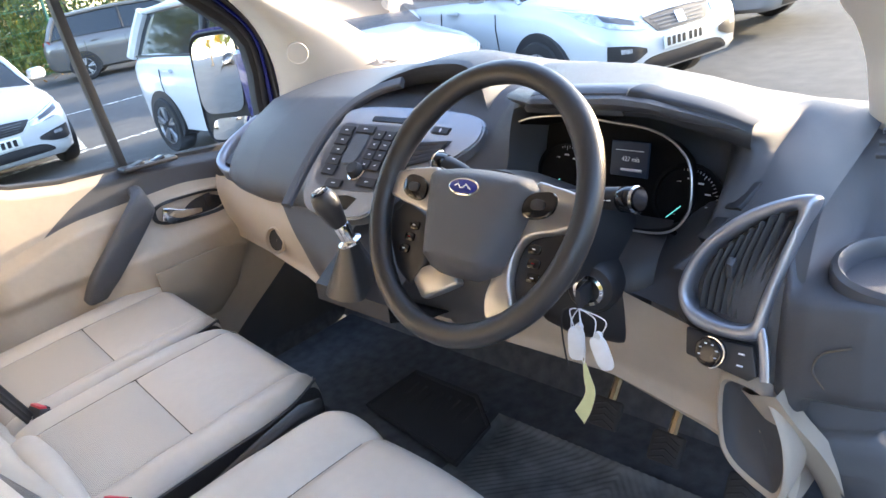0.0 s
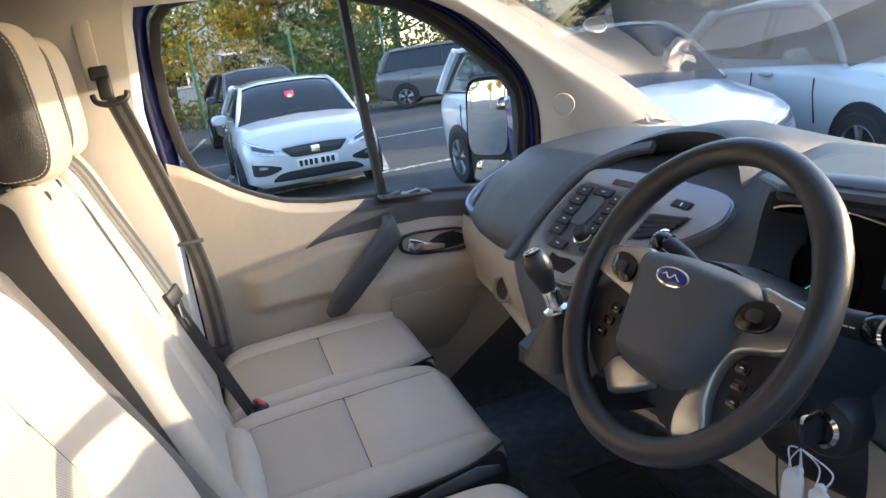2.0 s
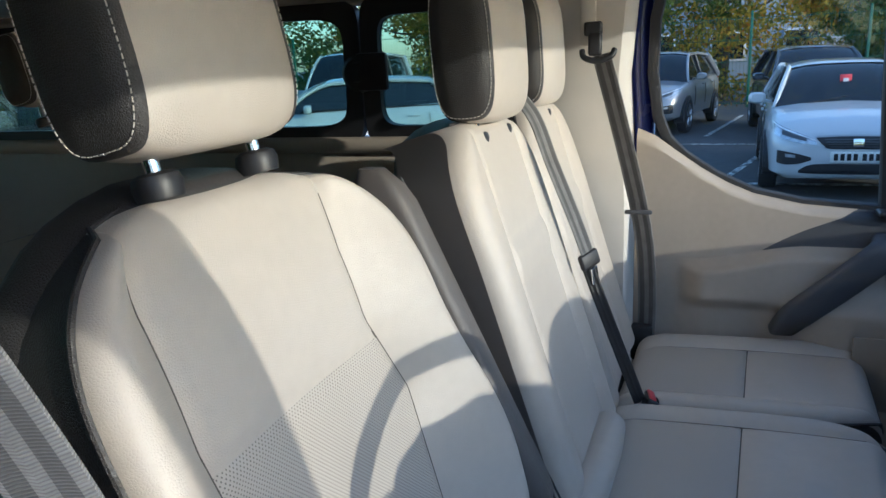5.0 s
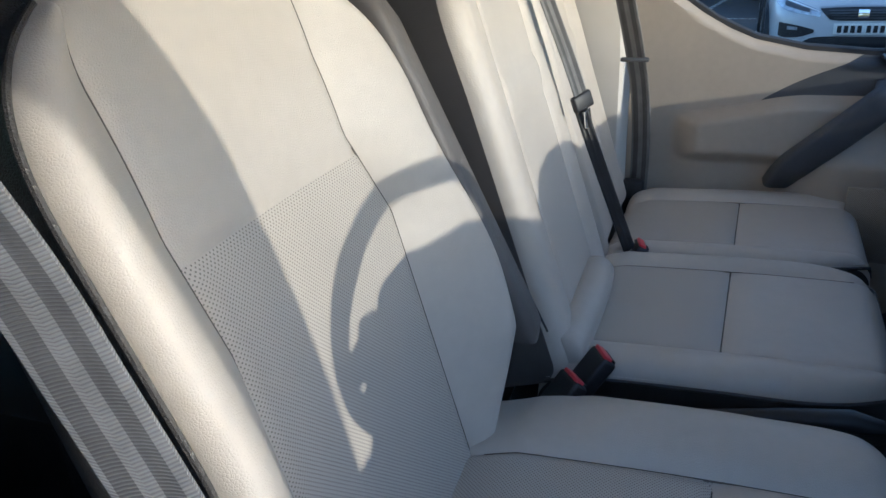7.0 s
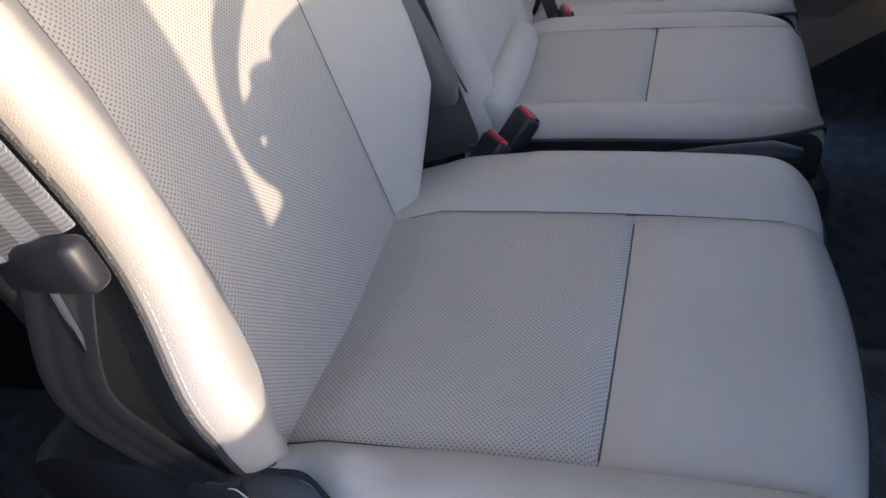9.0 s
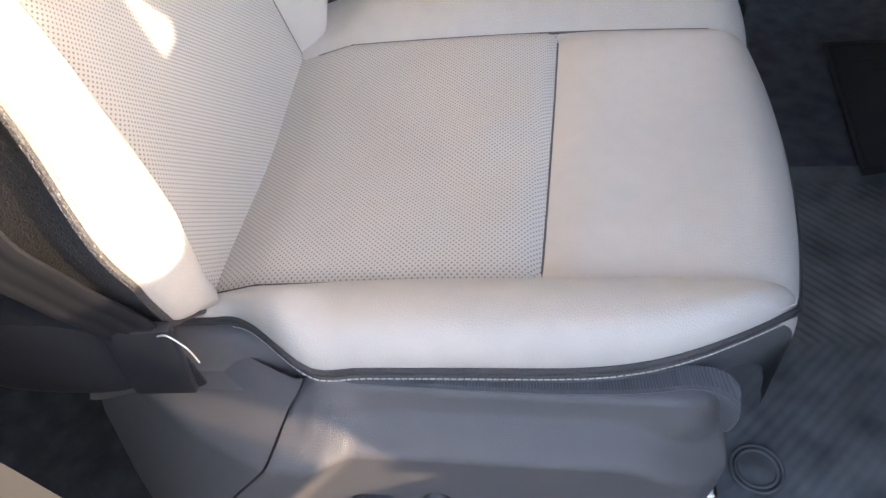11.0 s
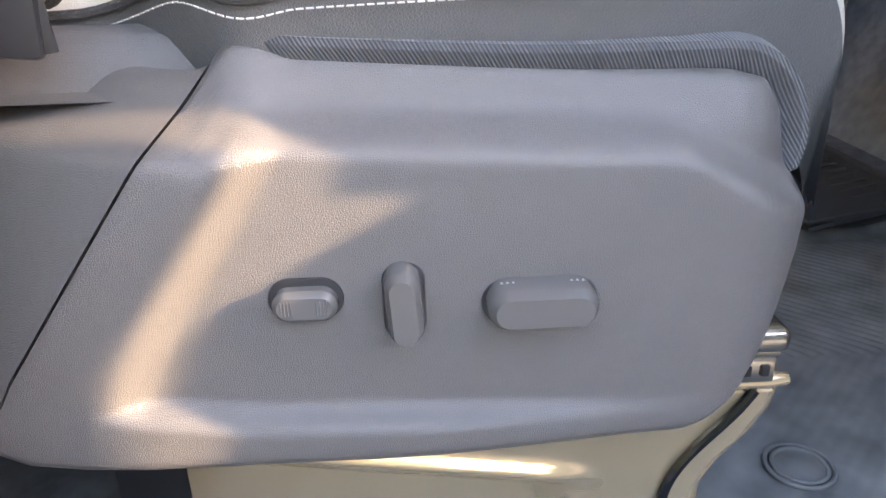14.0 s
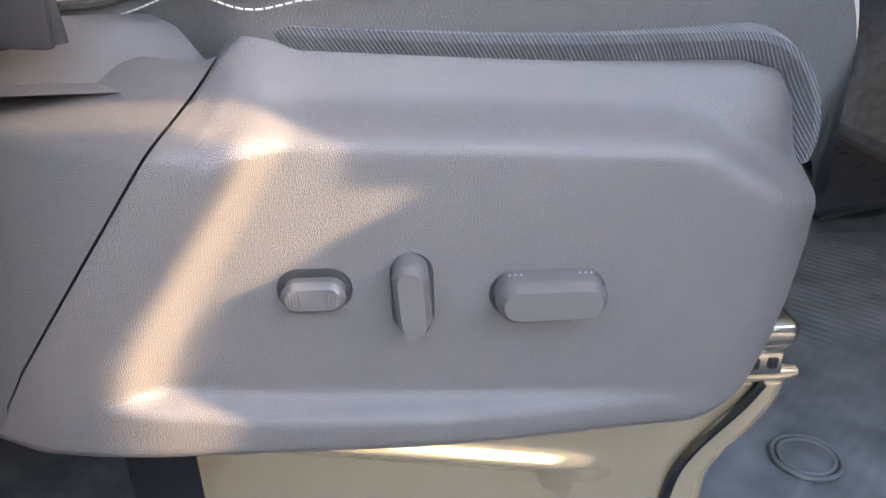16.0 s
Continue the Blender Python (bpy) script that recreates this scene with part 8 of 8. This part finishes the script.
    for sgn in (-1, 1):
        def side(x, z):
            t = min(1.0, max(0.0, (z - belt) / (H - belt)))
            return Vector((-x, sgn * (bw + (rw - bw) * t + 0.006), z))
        for nm, line, r in (
            ("front_pillar", [(c0 + 0.02, gz0 - 0.02), (c0 + (c1 - c0) * 0.5, gz0 + (H - gz0) * 0.55), (c1, H - 0.085), (c1 + 0.3, H - 0.06)], 0.030),
            ("roof_rail", [(c1 + 0.1, H - 0.075), ((c1 + c2) / 2, H - 0.055), (c2, H - 0.10)], 0.032),
            ("centre_pillar", [(L * 0.56, belt), (L * 0.565, H - 0.08)], 0.034),
            ("rear_pillar", [(c2 - 0.02, H - 0.10), (c2 + (c3 - c2) * 0.5, belt + (H - belt) * 0.48), (c3 + 0.01, belt)], 0.075),
        ):
            bm = bmesh.new()
            tube(bm, spline([side(x, z) for x, z in line], 5), r, 8)
            part(nm, bm, "black" if nm == "centre_pillar" else paint, th)
        bm = bmesh.new()
        tube(bm, [side(x, belt + 0.012) + Vector((0, sgn * 0.012, 0)) for x in (c0 + 0.3, L * 0.5, L * 0.8, c3 - 0.1)], 0.014, 6)
        part("waist_moulding", bm, "black", th)
        # mirrors
        bm = bmesh.new()
        m0 = Vector((-(c0 + 0.42), sgn * (hw + 0.09), belt + 0.05))
        loft(bm, [[m0 + Vector((o, p * 0.105 * f, q * 0.072 * f)) for p, q in oval(1, 1, 18, 3)] for f, o in ((0.7, 0.07), (1.0, 0.03), (1.0, -0.035), (0.9, -0.05))])
        tube(bm, [m0 + Vector((-0.01, -sgn * 0.08, -0.03)), m0 + Vector((-0.03, -sgn * 0.20, -0.06))], 0.022, 8)
        part("wing_mirror", bm, paint, th)
        # wheels with arches
        R = 0.345 if suv else 0.315
        for wx in (L * 0.195, L * 0.805):
            bm = bmesh.new()
            wy = sgn * (hw - 0.065)
            arch = [Vector((-wx + (R + 0.075) * math.cos(t), sgn * (hw + 0.004), R + (R + 0.075) * math.sin(t) * (1.0 if math.sin(t) > 0 else 0.45))) for t in (2 * math.pi * i / 28 for i in range(28))]
            loft(bm, [[v + Vector((0, -sgn * 0.20, 0)) for v in arch], arch], True, True)
            part("wheel_arch", bm, "black", th, "black wheel arch")
            bm = bmesh.new()
            lathe(bm, [(R * 0.66, -0.10), (R * 0.93, -0.10), (R, -0.075), (R, 0.06), (R * 0.94, 0.095), (R * 0.70, 0.098), (R * 0.66, 0.085)], (-wx, wy, R), (0, sgn, 0), 32, False)
            wheel = part("wheel", bm, "tyre", th, "black tyre on an alloy rim")
            bm = bmesh.new()
            lathe(bm, [(R * 0.70, 0.088), (R * 0.66, 0.092), (R * 0.63, 0.06), (R * 0.60, -0.02), (0.05, -0.03)], (-wx, wy, R), (0, sgn, 0), 30, False)
            part("rim_barrel", bm, "alloy", wheel)
            for s5 in range(5):
                a5 = 2 * math.pi * s5 / 5 + 0.3
                bm = bmesh.new()
                for da in (-0.16, 0.16):
                    tube(bm, [Vector((-wx + 0.05 * math.cos(a5), wy + sgn * 0.080, R + 0.05 * math.sin(a5))), Vector((-wx + R * 0.66 * math.cos(a5 + da), wy + sgn * 0.082, R + R * 0.66 * math.sin(a5 + da)))], 0.018, 6)
                part("spoke", bm, "alloy", wheel)
        # lamps and door lines
        nz = 1.0 if not suv else 1.16
        lampz = [(0.40, 0.66, 0.60), (0.50, 0.70, 0.615), (0.62, 0.745, 0.635), (0.74, 0.79, 0.665), (0.82, 0.83, 0.72)]
        lens = decal(body, th, "headlamp", [(sgn * y * k, z1 * nz, z0 * nz) for y, z1, z0 in lampz], "lamp_glass", 0.010, "clear swept headlamp", 8)
        decal(body, lens, "lamp_inner", [(sgn * y * k, (z1 * 0.75 + z0 * 0.25) * nz, (z1 * 0.35 + z0 * 0.65) * nz) for y, z1, z0 in lampz[1:-1]], "dash_gloss", 0.013, "dark lamp reflector", 4)
        decal(body, lens, "lamp_strip", [(sgn * y * k, (z1 * 0.92 + z0 * 0.08) * nz, (z1 * 0.80 + z0 * 0.20) * nz) for y, z1, z0 in lampz], "white_ink", 0.014, "white running-light strip", 2)
        if detail:
            fog = decal(body, th, "fog_lamp_pocket", [(sgn * 0.44 * k, 0.47 * nz, 0.44 * nz), (sgn * 0.56 * k, 0.505 * nz, 0.40 * nz), (sgn * 0.70 * k, 0.53 * nz, 0.385 * nz), (sgn * 0.78 * k, 0.54 * nz, 0.40 * nz)], "black", 0.008, "black fog lamp pocket", 6)
            decal(body, fog, "fog_lamp", [(sgn * 0.60 * k, 0.495 * nz, 0.465 * nz), (sgn * 0.70 * k, 0.505 * nz, 0.47 * nz)], "lamp_glass", 0.012, "", 2)
            for dx in (L * 0.335, L * 0.56, L * 0.775):
                bm = bmesh.new()
                (zl, zt, wl, wh), = lerp_rows([(a, [(b, c, d * k, e * k)]) for a, b, c, d, e in st], dx)
                tube(bm, [Vector((-dx, sgn * wl * f, zl + (zt - zl) * g)) for f, g in ((0.99, 0.30), (1.0, 0.55), (1.003, 0.66), (0.985, 0.82))], 0.006, 5)
                part("door_gap", bm, "ink", th)
            for dx in (L * 0.50, L * 0.72):
                bm = bmesh.new()
                box(bm, (-dx, sgn * (hw + 0.008), belt - 0.13), (0.20, 0.035, 0.035), 0.010)
                part("door_handle", bm, paint, th)
        bm = bmesh.new()
        plate(bm, [Vector((-(L - x), sgn * y * k, z)) for x, y, z in ((0.03, 0.66, belt - 0.02), (0.20, 0.80, belt + 0.0), (0.24, 0.83, belt - 0.16), (0.03, 0.72, belt - 0.18))], 0.03, 0.008)
        part("tail_lamp", bm, "red_lens", th, "red tail lamp")
    # nose: grille, intake, plate, badge
    nz = 1.0 if not suv else 1.16
    grille = decal(body, th, "grille", [(y, (z1 + 0.002) * nz, z0 * nz) for y, z1, z0 in ((-0.40, 0.690, 0.670), (-0.33, 0.700, 0.600), (-0.27, 0.702, 0.565), (0.0, 0.705, 0.560), (0.27, 0.702, 0.565), (0.33, 0.700, 0.600), (0.40, 0.690, 0.670))], "black", 0.008, "black front grille", 6)
    decal(body, grille, "grille_rim", [(y, z1 * nz + 0.006, (z1 - 0.012) * nz) for y, z1 in ((-0.40, 0.695), (-0.2, 0.706), (0, 0.709), (0.2, 0.706), (0.40, 0.695))], "satin", 0.014, "bright grille edge", 2)
    for i in range(4):
        z = 0.585 + 0.026 * i
        w = 0.27 + 0.018 * i
        decal(body, grille, "grille_bar", [(-w, (z + 0.004) * nz, (z - 0.004) * nz), (0, (z + 0.004) * nz, (z - 0.004) * nz), (w, (z + 0.004) * nz, (z - 0.004) * nz)], "dash_gloss", 0.014, "", 1)
    decal(body, grille, "badge", [(-0.05, 0.672 * nz, 0.592 * nz), (0.05, 0.672 * nz, 0.592 * nz)], "chrome", 0.018, "plain chrome badge", 2)
    decal(body, th, "lower_intake", [(y, z1 * nz, z0 * nz) for y, z1, z0 in ((-0.56, 0.325, 0.300), (-0.42, 0.395, 0.292), (0, 0.40, 0.288), (0.42, 0.395, 0.292), (0.56, 0.325, 0.300))], "black", 0.008, "black lower air intake", 5)
    pz = 0.478 * nz
    hit = body_hit(body, 0.0, pz)
    bm = bmesh.new()
    box(bm, (hit + 0.020, 0, pz), (0.012, 0.52, 0.112), 0.004)
    pl = part("number_plate", bm, "plate_white", th, "white number plate")
    for i in range(7):
        bm = bmesh.new()
        y = -0.205 + 0.062 * i + (0.022 if i > 3 else 0)
        box(bm, (hit + 0.0272, y, pz), (0.002, 0.040, 0.072), 0.0)
        part("plate_bar", bm, "ink", pl)
    bm = bmesh.new()
    tube(bm, [Vector((-(c0 + 0.01), -0.45 * k, gz0 + 0.035)), Vector((-(c0 + 0.16), 0.15 * k, gz0 + 0.13))], 0.008, 6)
    part("wiper", bm, "black", th)
    th.matrix_basis = place
    return th


leon = make_car("parked_car", pose(-7.78, 2.07, 0, 0, 0, -3), "white_paint", "white hatchback parked nose-on with a red tag inside its windscreen", 4.28, 1.82, 1.46)
tag = thing("price_tag", (-9.3, 2.2, 1.2), "small red and white tag hanging behind the hatchback's windscreen", "tag")
bm = bmesh.new()
box(bm, (-9.235, 2.13, 1.235), (0.012, 0.13, 0.12), 0.004)
part("card", bm, "red_button", tag)
bm = bmesh.new()
box(bm, (-9.225, 2.13, 1.225), (0.012, 0.06, 0.05), 0.003)
part("print", bm, "white_ink", tag)
make_car("parked_car", pose(-3.45, 4.48, 0, 0, 0, -1), "white_paint", "white people carrier parked beside the hatchback", 4.35, 1.82, 1.62, "mpv")
make_car("parked_car", pose(-2.15, 6.30, 0, 0, 0, -14), "white_paint", "white sport utility car parked across the row", 4.48, 1.86, 1.64, "suv")
make_car("parked_car", pose(-2.30, 9.6, 0, 0, 0, -6), "silver_paint", "silver sport utility car parked at the end of the row", 4.5, 1.86, 1.66, "suv")
make_car("parked_car", pose(-12.9, 2.55, 0, 0, 0, 2), "dark_paint", "dark blue sport utility car parked behind the hatchback", 4.5, 1.84, 1.66, "suv")
make_car("parked_car", pose(-14.6, -0.85, 0, 0, 0, -12), "silver_paint", "silver sport utility car parked by the fence", 4.4, 1.84, 1.66, "suv")
make_car("parked_car", pose(-17.6, 10.6, 0, 0, 0, 62), "grey_paint", "grey people carrier parked along the fence", 4.5, 1.84, 1.66, "mpv")
make_car("parked_car", pose(-8.2, 8.9, 0, 0, 0, 0), "dark_paint", "dark saloon car parked behind the white people carrier", 4.5, 1.82, 1.45)
make_car("parked_car", pose(-9.2, -7.2, 0, 0, 0, -60), "white_paint", "white estate car seen through the rear side window", 4.6, 1.82, 1.47)
make_car("parked_car", pose(-12.8, -7.0, 0, 0, 0, 8), "white_paint", "white van parked behind the estate car", 4.9, 1.95, 1.95, "mpv")
make_car("parked_car", pose(-14.6, -4.2, 0, 0, 0, 10), "dark_paint", "dark car parked by the fence", 4.5, 1.84, 1.5)
make_car("parked_car", pose(-11.4, -1.7, 0, 0, 0, 10), "grey_paint", "grey sport utility car parked nose-on", 4.5, 1.84, 1.66, "suv")
make_car("parked_car", pose(-8.2, -12.5, 0, 0, 0, 40), "white_paint", "white hatchback parked further back", 4.2, 1.8, 1.46)
make_car("parked_car", pose(-2.6, -15.0, 0, 0, 0, 88), "dark_paint", "dark car parked behind the van", 4.4, 1.82, 1.5)
make_car("parked_car", pose(0.2, -15.2, 0, 0, 0, 90), "white_paint", "white car parked behind the van", 4.3, 1.82, 1.62, "mpv")


# ---- fence, hedge, trees, building ----
FX = -22.5
fence = thing("fence", (FX, 0, 0), "green welded mesh fence along the car park", "fence")
for i in range(21):
    bm = bmesh.new()
    y = -26 + 3.0 * i + 0.75
    box(bm, (FX + 0.05, y, 1.35), (0.07, 0.07, 2.7), 0.008)
    part("post", bm, "fence_green", fence, "green steel post")
bm = bmesh.new()
for i in range(600):
    y = -26 + 0.1 * i
    box(bm, (FX, y, 1.3), (0.006, 0.006, 2.5), 0)
for z in (0.1, 0.7, 1.3, 1.9, 2.5):
    box(bm, (FX, 4.0, z), (0.012, 60, 0.014), 0)
part("mesh_panel", bm, "fence_green", fence, "green welded wire mesh", kind="stuff")
fence2 = thing("fence", (0, 24, 0), "green welded mesh fence at the end of the car park", "fence")
for i in range(9):
    bm = bmesh.new()
    box(bm, (-21.5 + 2.6 * i, 21.5 + 0.05 * i, 1.35), (0.07, 0.07, 2.7), 0.008)
    part("post", bm, "fence_green", fence2, "green steel post")
bm = bmesh.new()
for i in range(220):
    box(bm, (-22.0 + 0.1 * i, 21.6, 1.3), (0.006, 0.006, 2.5), 0)
for z in (0.1, 0.7, 1.3, 1.9, 2.5):
    box(bm, (-11, 21.6, z), (22, 0.012, 0.014), 0)
part("mesh_panel", bm, "fence_green", fence2, "green welded wire mesh", kind="stuff")


def leaf_cloud(clumps, per, size, rng):
    """Many small leaves scattered through round clumps: one mesh from lists."""
    vs, fs = [], []
    for c, r in clumps:
        for _ in range(per):
            d = Vector((rng.gauss(0, 1), rng.gauss(0, 1), rng.gauss(0, 1))).normalized() * r * rng.random() ** 0.45
            p = c + Vector((d.x, d.y, d.z * 0.8))
            if p.z < 0.02:
                continue
            a = Vector((rng.gauss(0, 1), rng.gauss(0, 1), rng.gauss(0, 1))).normalized()
            b = a.orthogonal().normalized()
            s = size * (0.6 + 0.8 * rng.random())
            n = len(vs)
            vs += [p - a * s, p + b * s * 0.5, p + a * s, p - b * s * 0.5]
            fs.append((n, n + 1, n + 2, n + 3))
    return vs, fs


def leaf_mesh(name, clumps, per, size, mat, parent, seed, kind="", label=""):
    rng = random.Random(seed)
    vs, fs = leaf_cloud(clumps, per, size, rng)
    me = bpy.data.meshes.new(name)
    me.from_pydata([tuple(v) for v in vs], [], fs)
    me.materials.append(M[mat])
    ob = new(name, me)
    if parent is not None:
        ob.parent = parent
        ob.matrix_parent_inverse = HOME[parent].inverted()
    return tagged(ob, label, "", "", kind)


rng = random.Random(11)
hedge = thing("hedge", (FX - 2, 0, 0), "tall mixed hedge with green and yellow leaves behind the fence, plus unseen light-blocking clumps", "hedge", kind="stuff")
clumps_g, clumps_y = [], []
for i in range(260):
    y = -30 + 68 * rng.random()
    c = Vector((FX - 0.9 - 2.2 * rng.random(), y, 0.4 + 3.0 * rng.random() ** 1.1))
    (clumps_y if (math.sin(y * 0.55 + 1.0) + rng.gauss(0, 0.5)) > 0.55 else clumps_g).append((c, 0.7 + 0.6 * rng.random()))
for i in range(70):
    x = -24 + 26 * rng.random()
    c = Vector((x, 22.6 + 2.0 * rng.random(), 0.4 + 2.4 * rng.random()))
    if x > -2.5:
        continue
    (clumps_y if rng.random() < 0.35 else clumps_g).append((c, 0.7 + 0.6 * rng.random()))
# unseen clumps on the driver's side, added to block low sky light
for i in range(150):
    c = Vector((8.5 + 2.0 * rng.random(), -16 + 29 * rng.random(), 0.4 + 3.6 * rng.random()))
    (clumps_y if rng.random() < 0.6 else clumps_g).append((c, 0.8 + 0.6 * rng.random()))
leaf_mesh("green_leaves", clumps_g, 420, 0.10, "leaf_green", hedge, 3, "stuff")
leaf_mesh("yellow_leaves", clumps_y, 420, 0.09, "leaf_autumn", hedge, 4, "stuff")
litter = leaf_mesh("leaf_litter", [(Vector((FX + 0.9 + 0.5 * math.sin(i), -20 + 1.4 * i, 0.04)), 0.9) for i in range(32)], 60, 0.05, "leaf_litter", None, 5, "stuff", "fallen brown leaves along the foot of the fence")
litter["category"] = "leaves"


def tree(x, y, h, spread, mat, seed, label, leaves=120):
    th = thing("tree", (x, y, 0), label, "tree", group="trees behind the fence")
    r = random.Random(seed)
    bm = bmesh.new()
    base = Vector((x, y, 0))
    trunk = [base, base + Vector((r.gauss(0, 0.1), r.gauss(0, 0.1), h * 0.25)), base + Vector((r.gauss(0, 0.2), r.gauss(0, 0.2), h * 0.5)), base + Vector((r.gauss(0, 0.35), r.gauss(0, 0.35), h * 0.85))]
    tube(bm, spline(trunk, 4), [0.20 * h / 7 * (1 - 0.07 * i) for i in range(13)], 10)
    clumps = []
    for i in range(16):
        t = 0.28 + 0.6 * r.random()
        s = base + (trunk[2] - base) * (t / 0.5) if t < 0.5 else trunk[2].lerp(trunk[3], (t - 0.5) / 0.35 if t < 0.85 else 1)
        a = r.random() * 6.283
        e = s + Vector((math.cos(a), math.sin(a), 0)) * spread * (0.5 + 0.5 * r.random()) + Vector((0, 0, h * (0.06 + 0.16 * r.random())))
        mid = s.lerp(e, 0.5) + Vector((r.gauss(0, 0.15), r.gauss(0, 0.15), -0.05 * h * r.random()))
        tube(bm, spline([s, mid, e], 3), [0.06, 0.05, 0.042, 0.035, 0.028, 0.02, 0.012], 7)
        for j in range(4):
            clumps.append((mid.lerp(e, 0.4 + 0.7 * r.random()) + Vector((r.gauss(0, 0.45), r.gauss(0, 0.45), r.gauss(0, 0.35))), 0.45 + 0.5 * r.random()))
    part("trunk", bm, "bark", th, "bare grey-brown trunk and limbs")
    leaf_mesh("crown", clumps, leaves, 0.09, mat, th, seed + 50, "", "loose crown of small leaves")
    return th


tree(-26.0, 1.0, 8.0, 3.0, "leaf_green", 1, "half-bare tree with thin green leaves", 70)
tree(-25.6, 5.2, 7.0, 2.6, "leaf_autumn", 2, "tree with yellow autumn leaves", 130)
tree(-26.5, 9.5, 7.5, 2.8, "leaf_autumn", 3, "tree with orange autumn leaves", 130)
tree(-26.0, -4.0, 7.5, 2.8, "leaf_green", 4, "green tree with a loose crown", 130)
tree(-26.5, -9.5, 8.0, 3.0, "leaf_autumn", 5, "tree with yellow autumn leaves", 130)
tree(-25.5, 14.0, 8.5, 3.0, "leaf_green", 6, "green tree with a loose crown", 130)
tree(-20.0, 25.5, 8.0, 3.0, "leaf_autumn", 7, "tree with orange autumn leaves", 130)
tree(-13.5, 26.0, 8.0, 3.0, "leaf_green", 8, "green tree with a loose crown", 130)
tree(-8.0, 26.5, 7.5, 2.8, "leaf_autumn", 9, "tree with yellow autumn leaves", 130)
for i, (x, y) in enumerate(((-7.5, -27), (-3.5, -29), (0.5, -28), (-12, -26), (4.5, -30))):
    tree(x, y, 7.5 + (i % 3), 3.0, "leaf_autumn" if i % 2 == 0 else "leaf_green", 20 + i, "autumn tree at the far side of the car park", 130)
# pale building behind the trees
bld = thing("office_building", (-36, 4, 0), "pale rendered two-storey building behind the trees", "building")
bm = bmesh.new()
box(bm, (-38, 3.5, 3.4), (6, 14, 6.8), 0.02)
part("wall", bm, "render_wall", bld)
bm = bmesh.new()
box(bm, (-38, 3.5, 6.95), (6.6, 14.6, 0.3), 0.02)
part("roof", bm, "black", bld)
for z in (1.8, 4.9):
    for y in (-1.5, 1.5, 4.5, 7.5):
        bm = bmesh.new()
        box(bm, (-34.98, y, z), (0.08, 1.5, 1.3), 0.01)
        w = part("window", bm, "white_ink", bld, "white-framed window")
        bm = bmesh.new()
        box(bm, (-34.93, y, z), (0.04, 1.3, 1.1), 0.005)
        part("pane", bm, "car_glass", w)
house = thing("brick_house", (-36, -9, 0), "red brick house behind the trees", "building")
bm = bmesh.new()
box(bm, (-37, -9, 2.4), (6, 7, 4.8), 0.02)
part("wall", bm, "brick_wall", house)
bm = bmesh.new()
loft(bm, [[Vector((-37 + sx * 3.3, yy, 4.8)), Vector((-37, yy, 7.0)), Vector((-37 - sx * 3.3, yy, 4.8))] for yy in (-12.8, -5.2) for sx in (1,)])
part("roof", bm, "black", house)
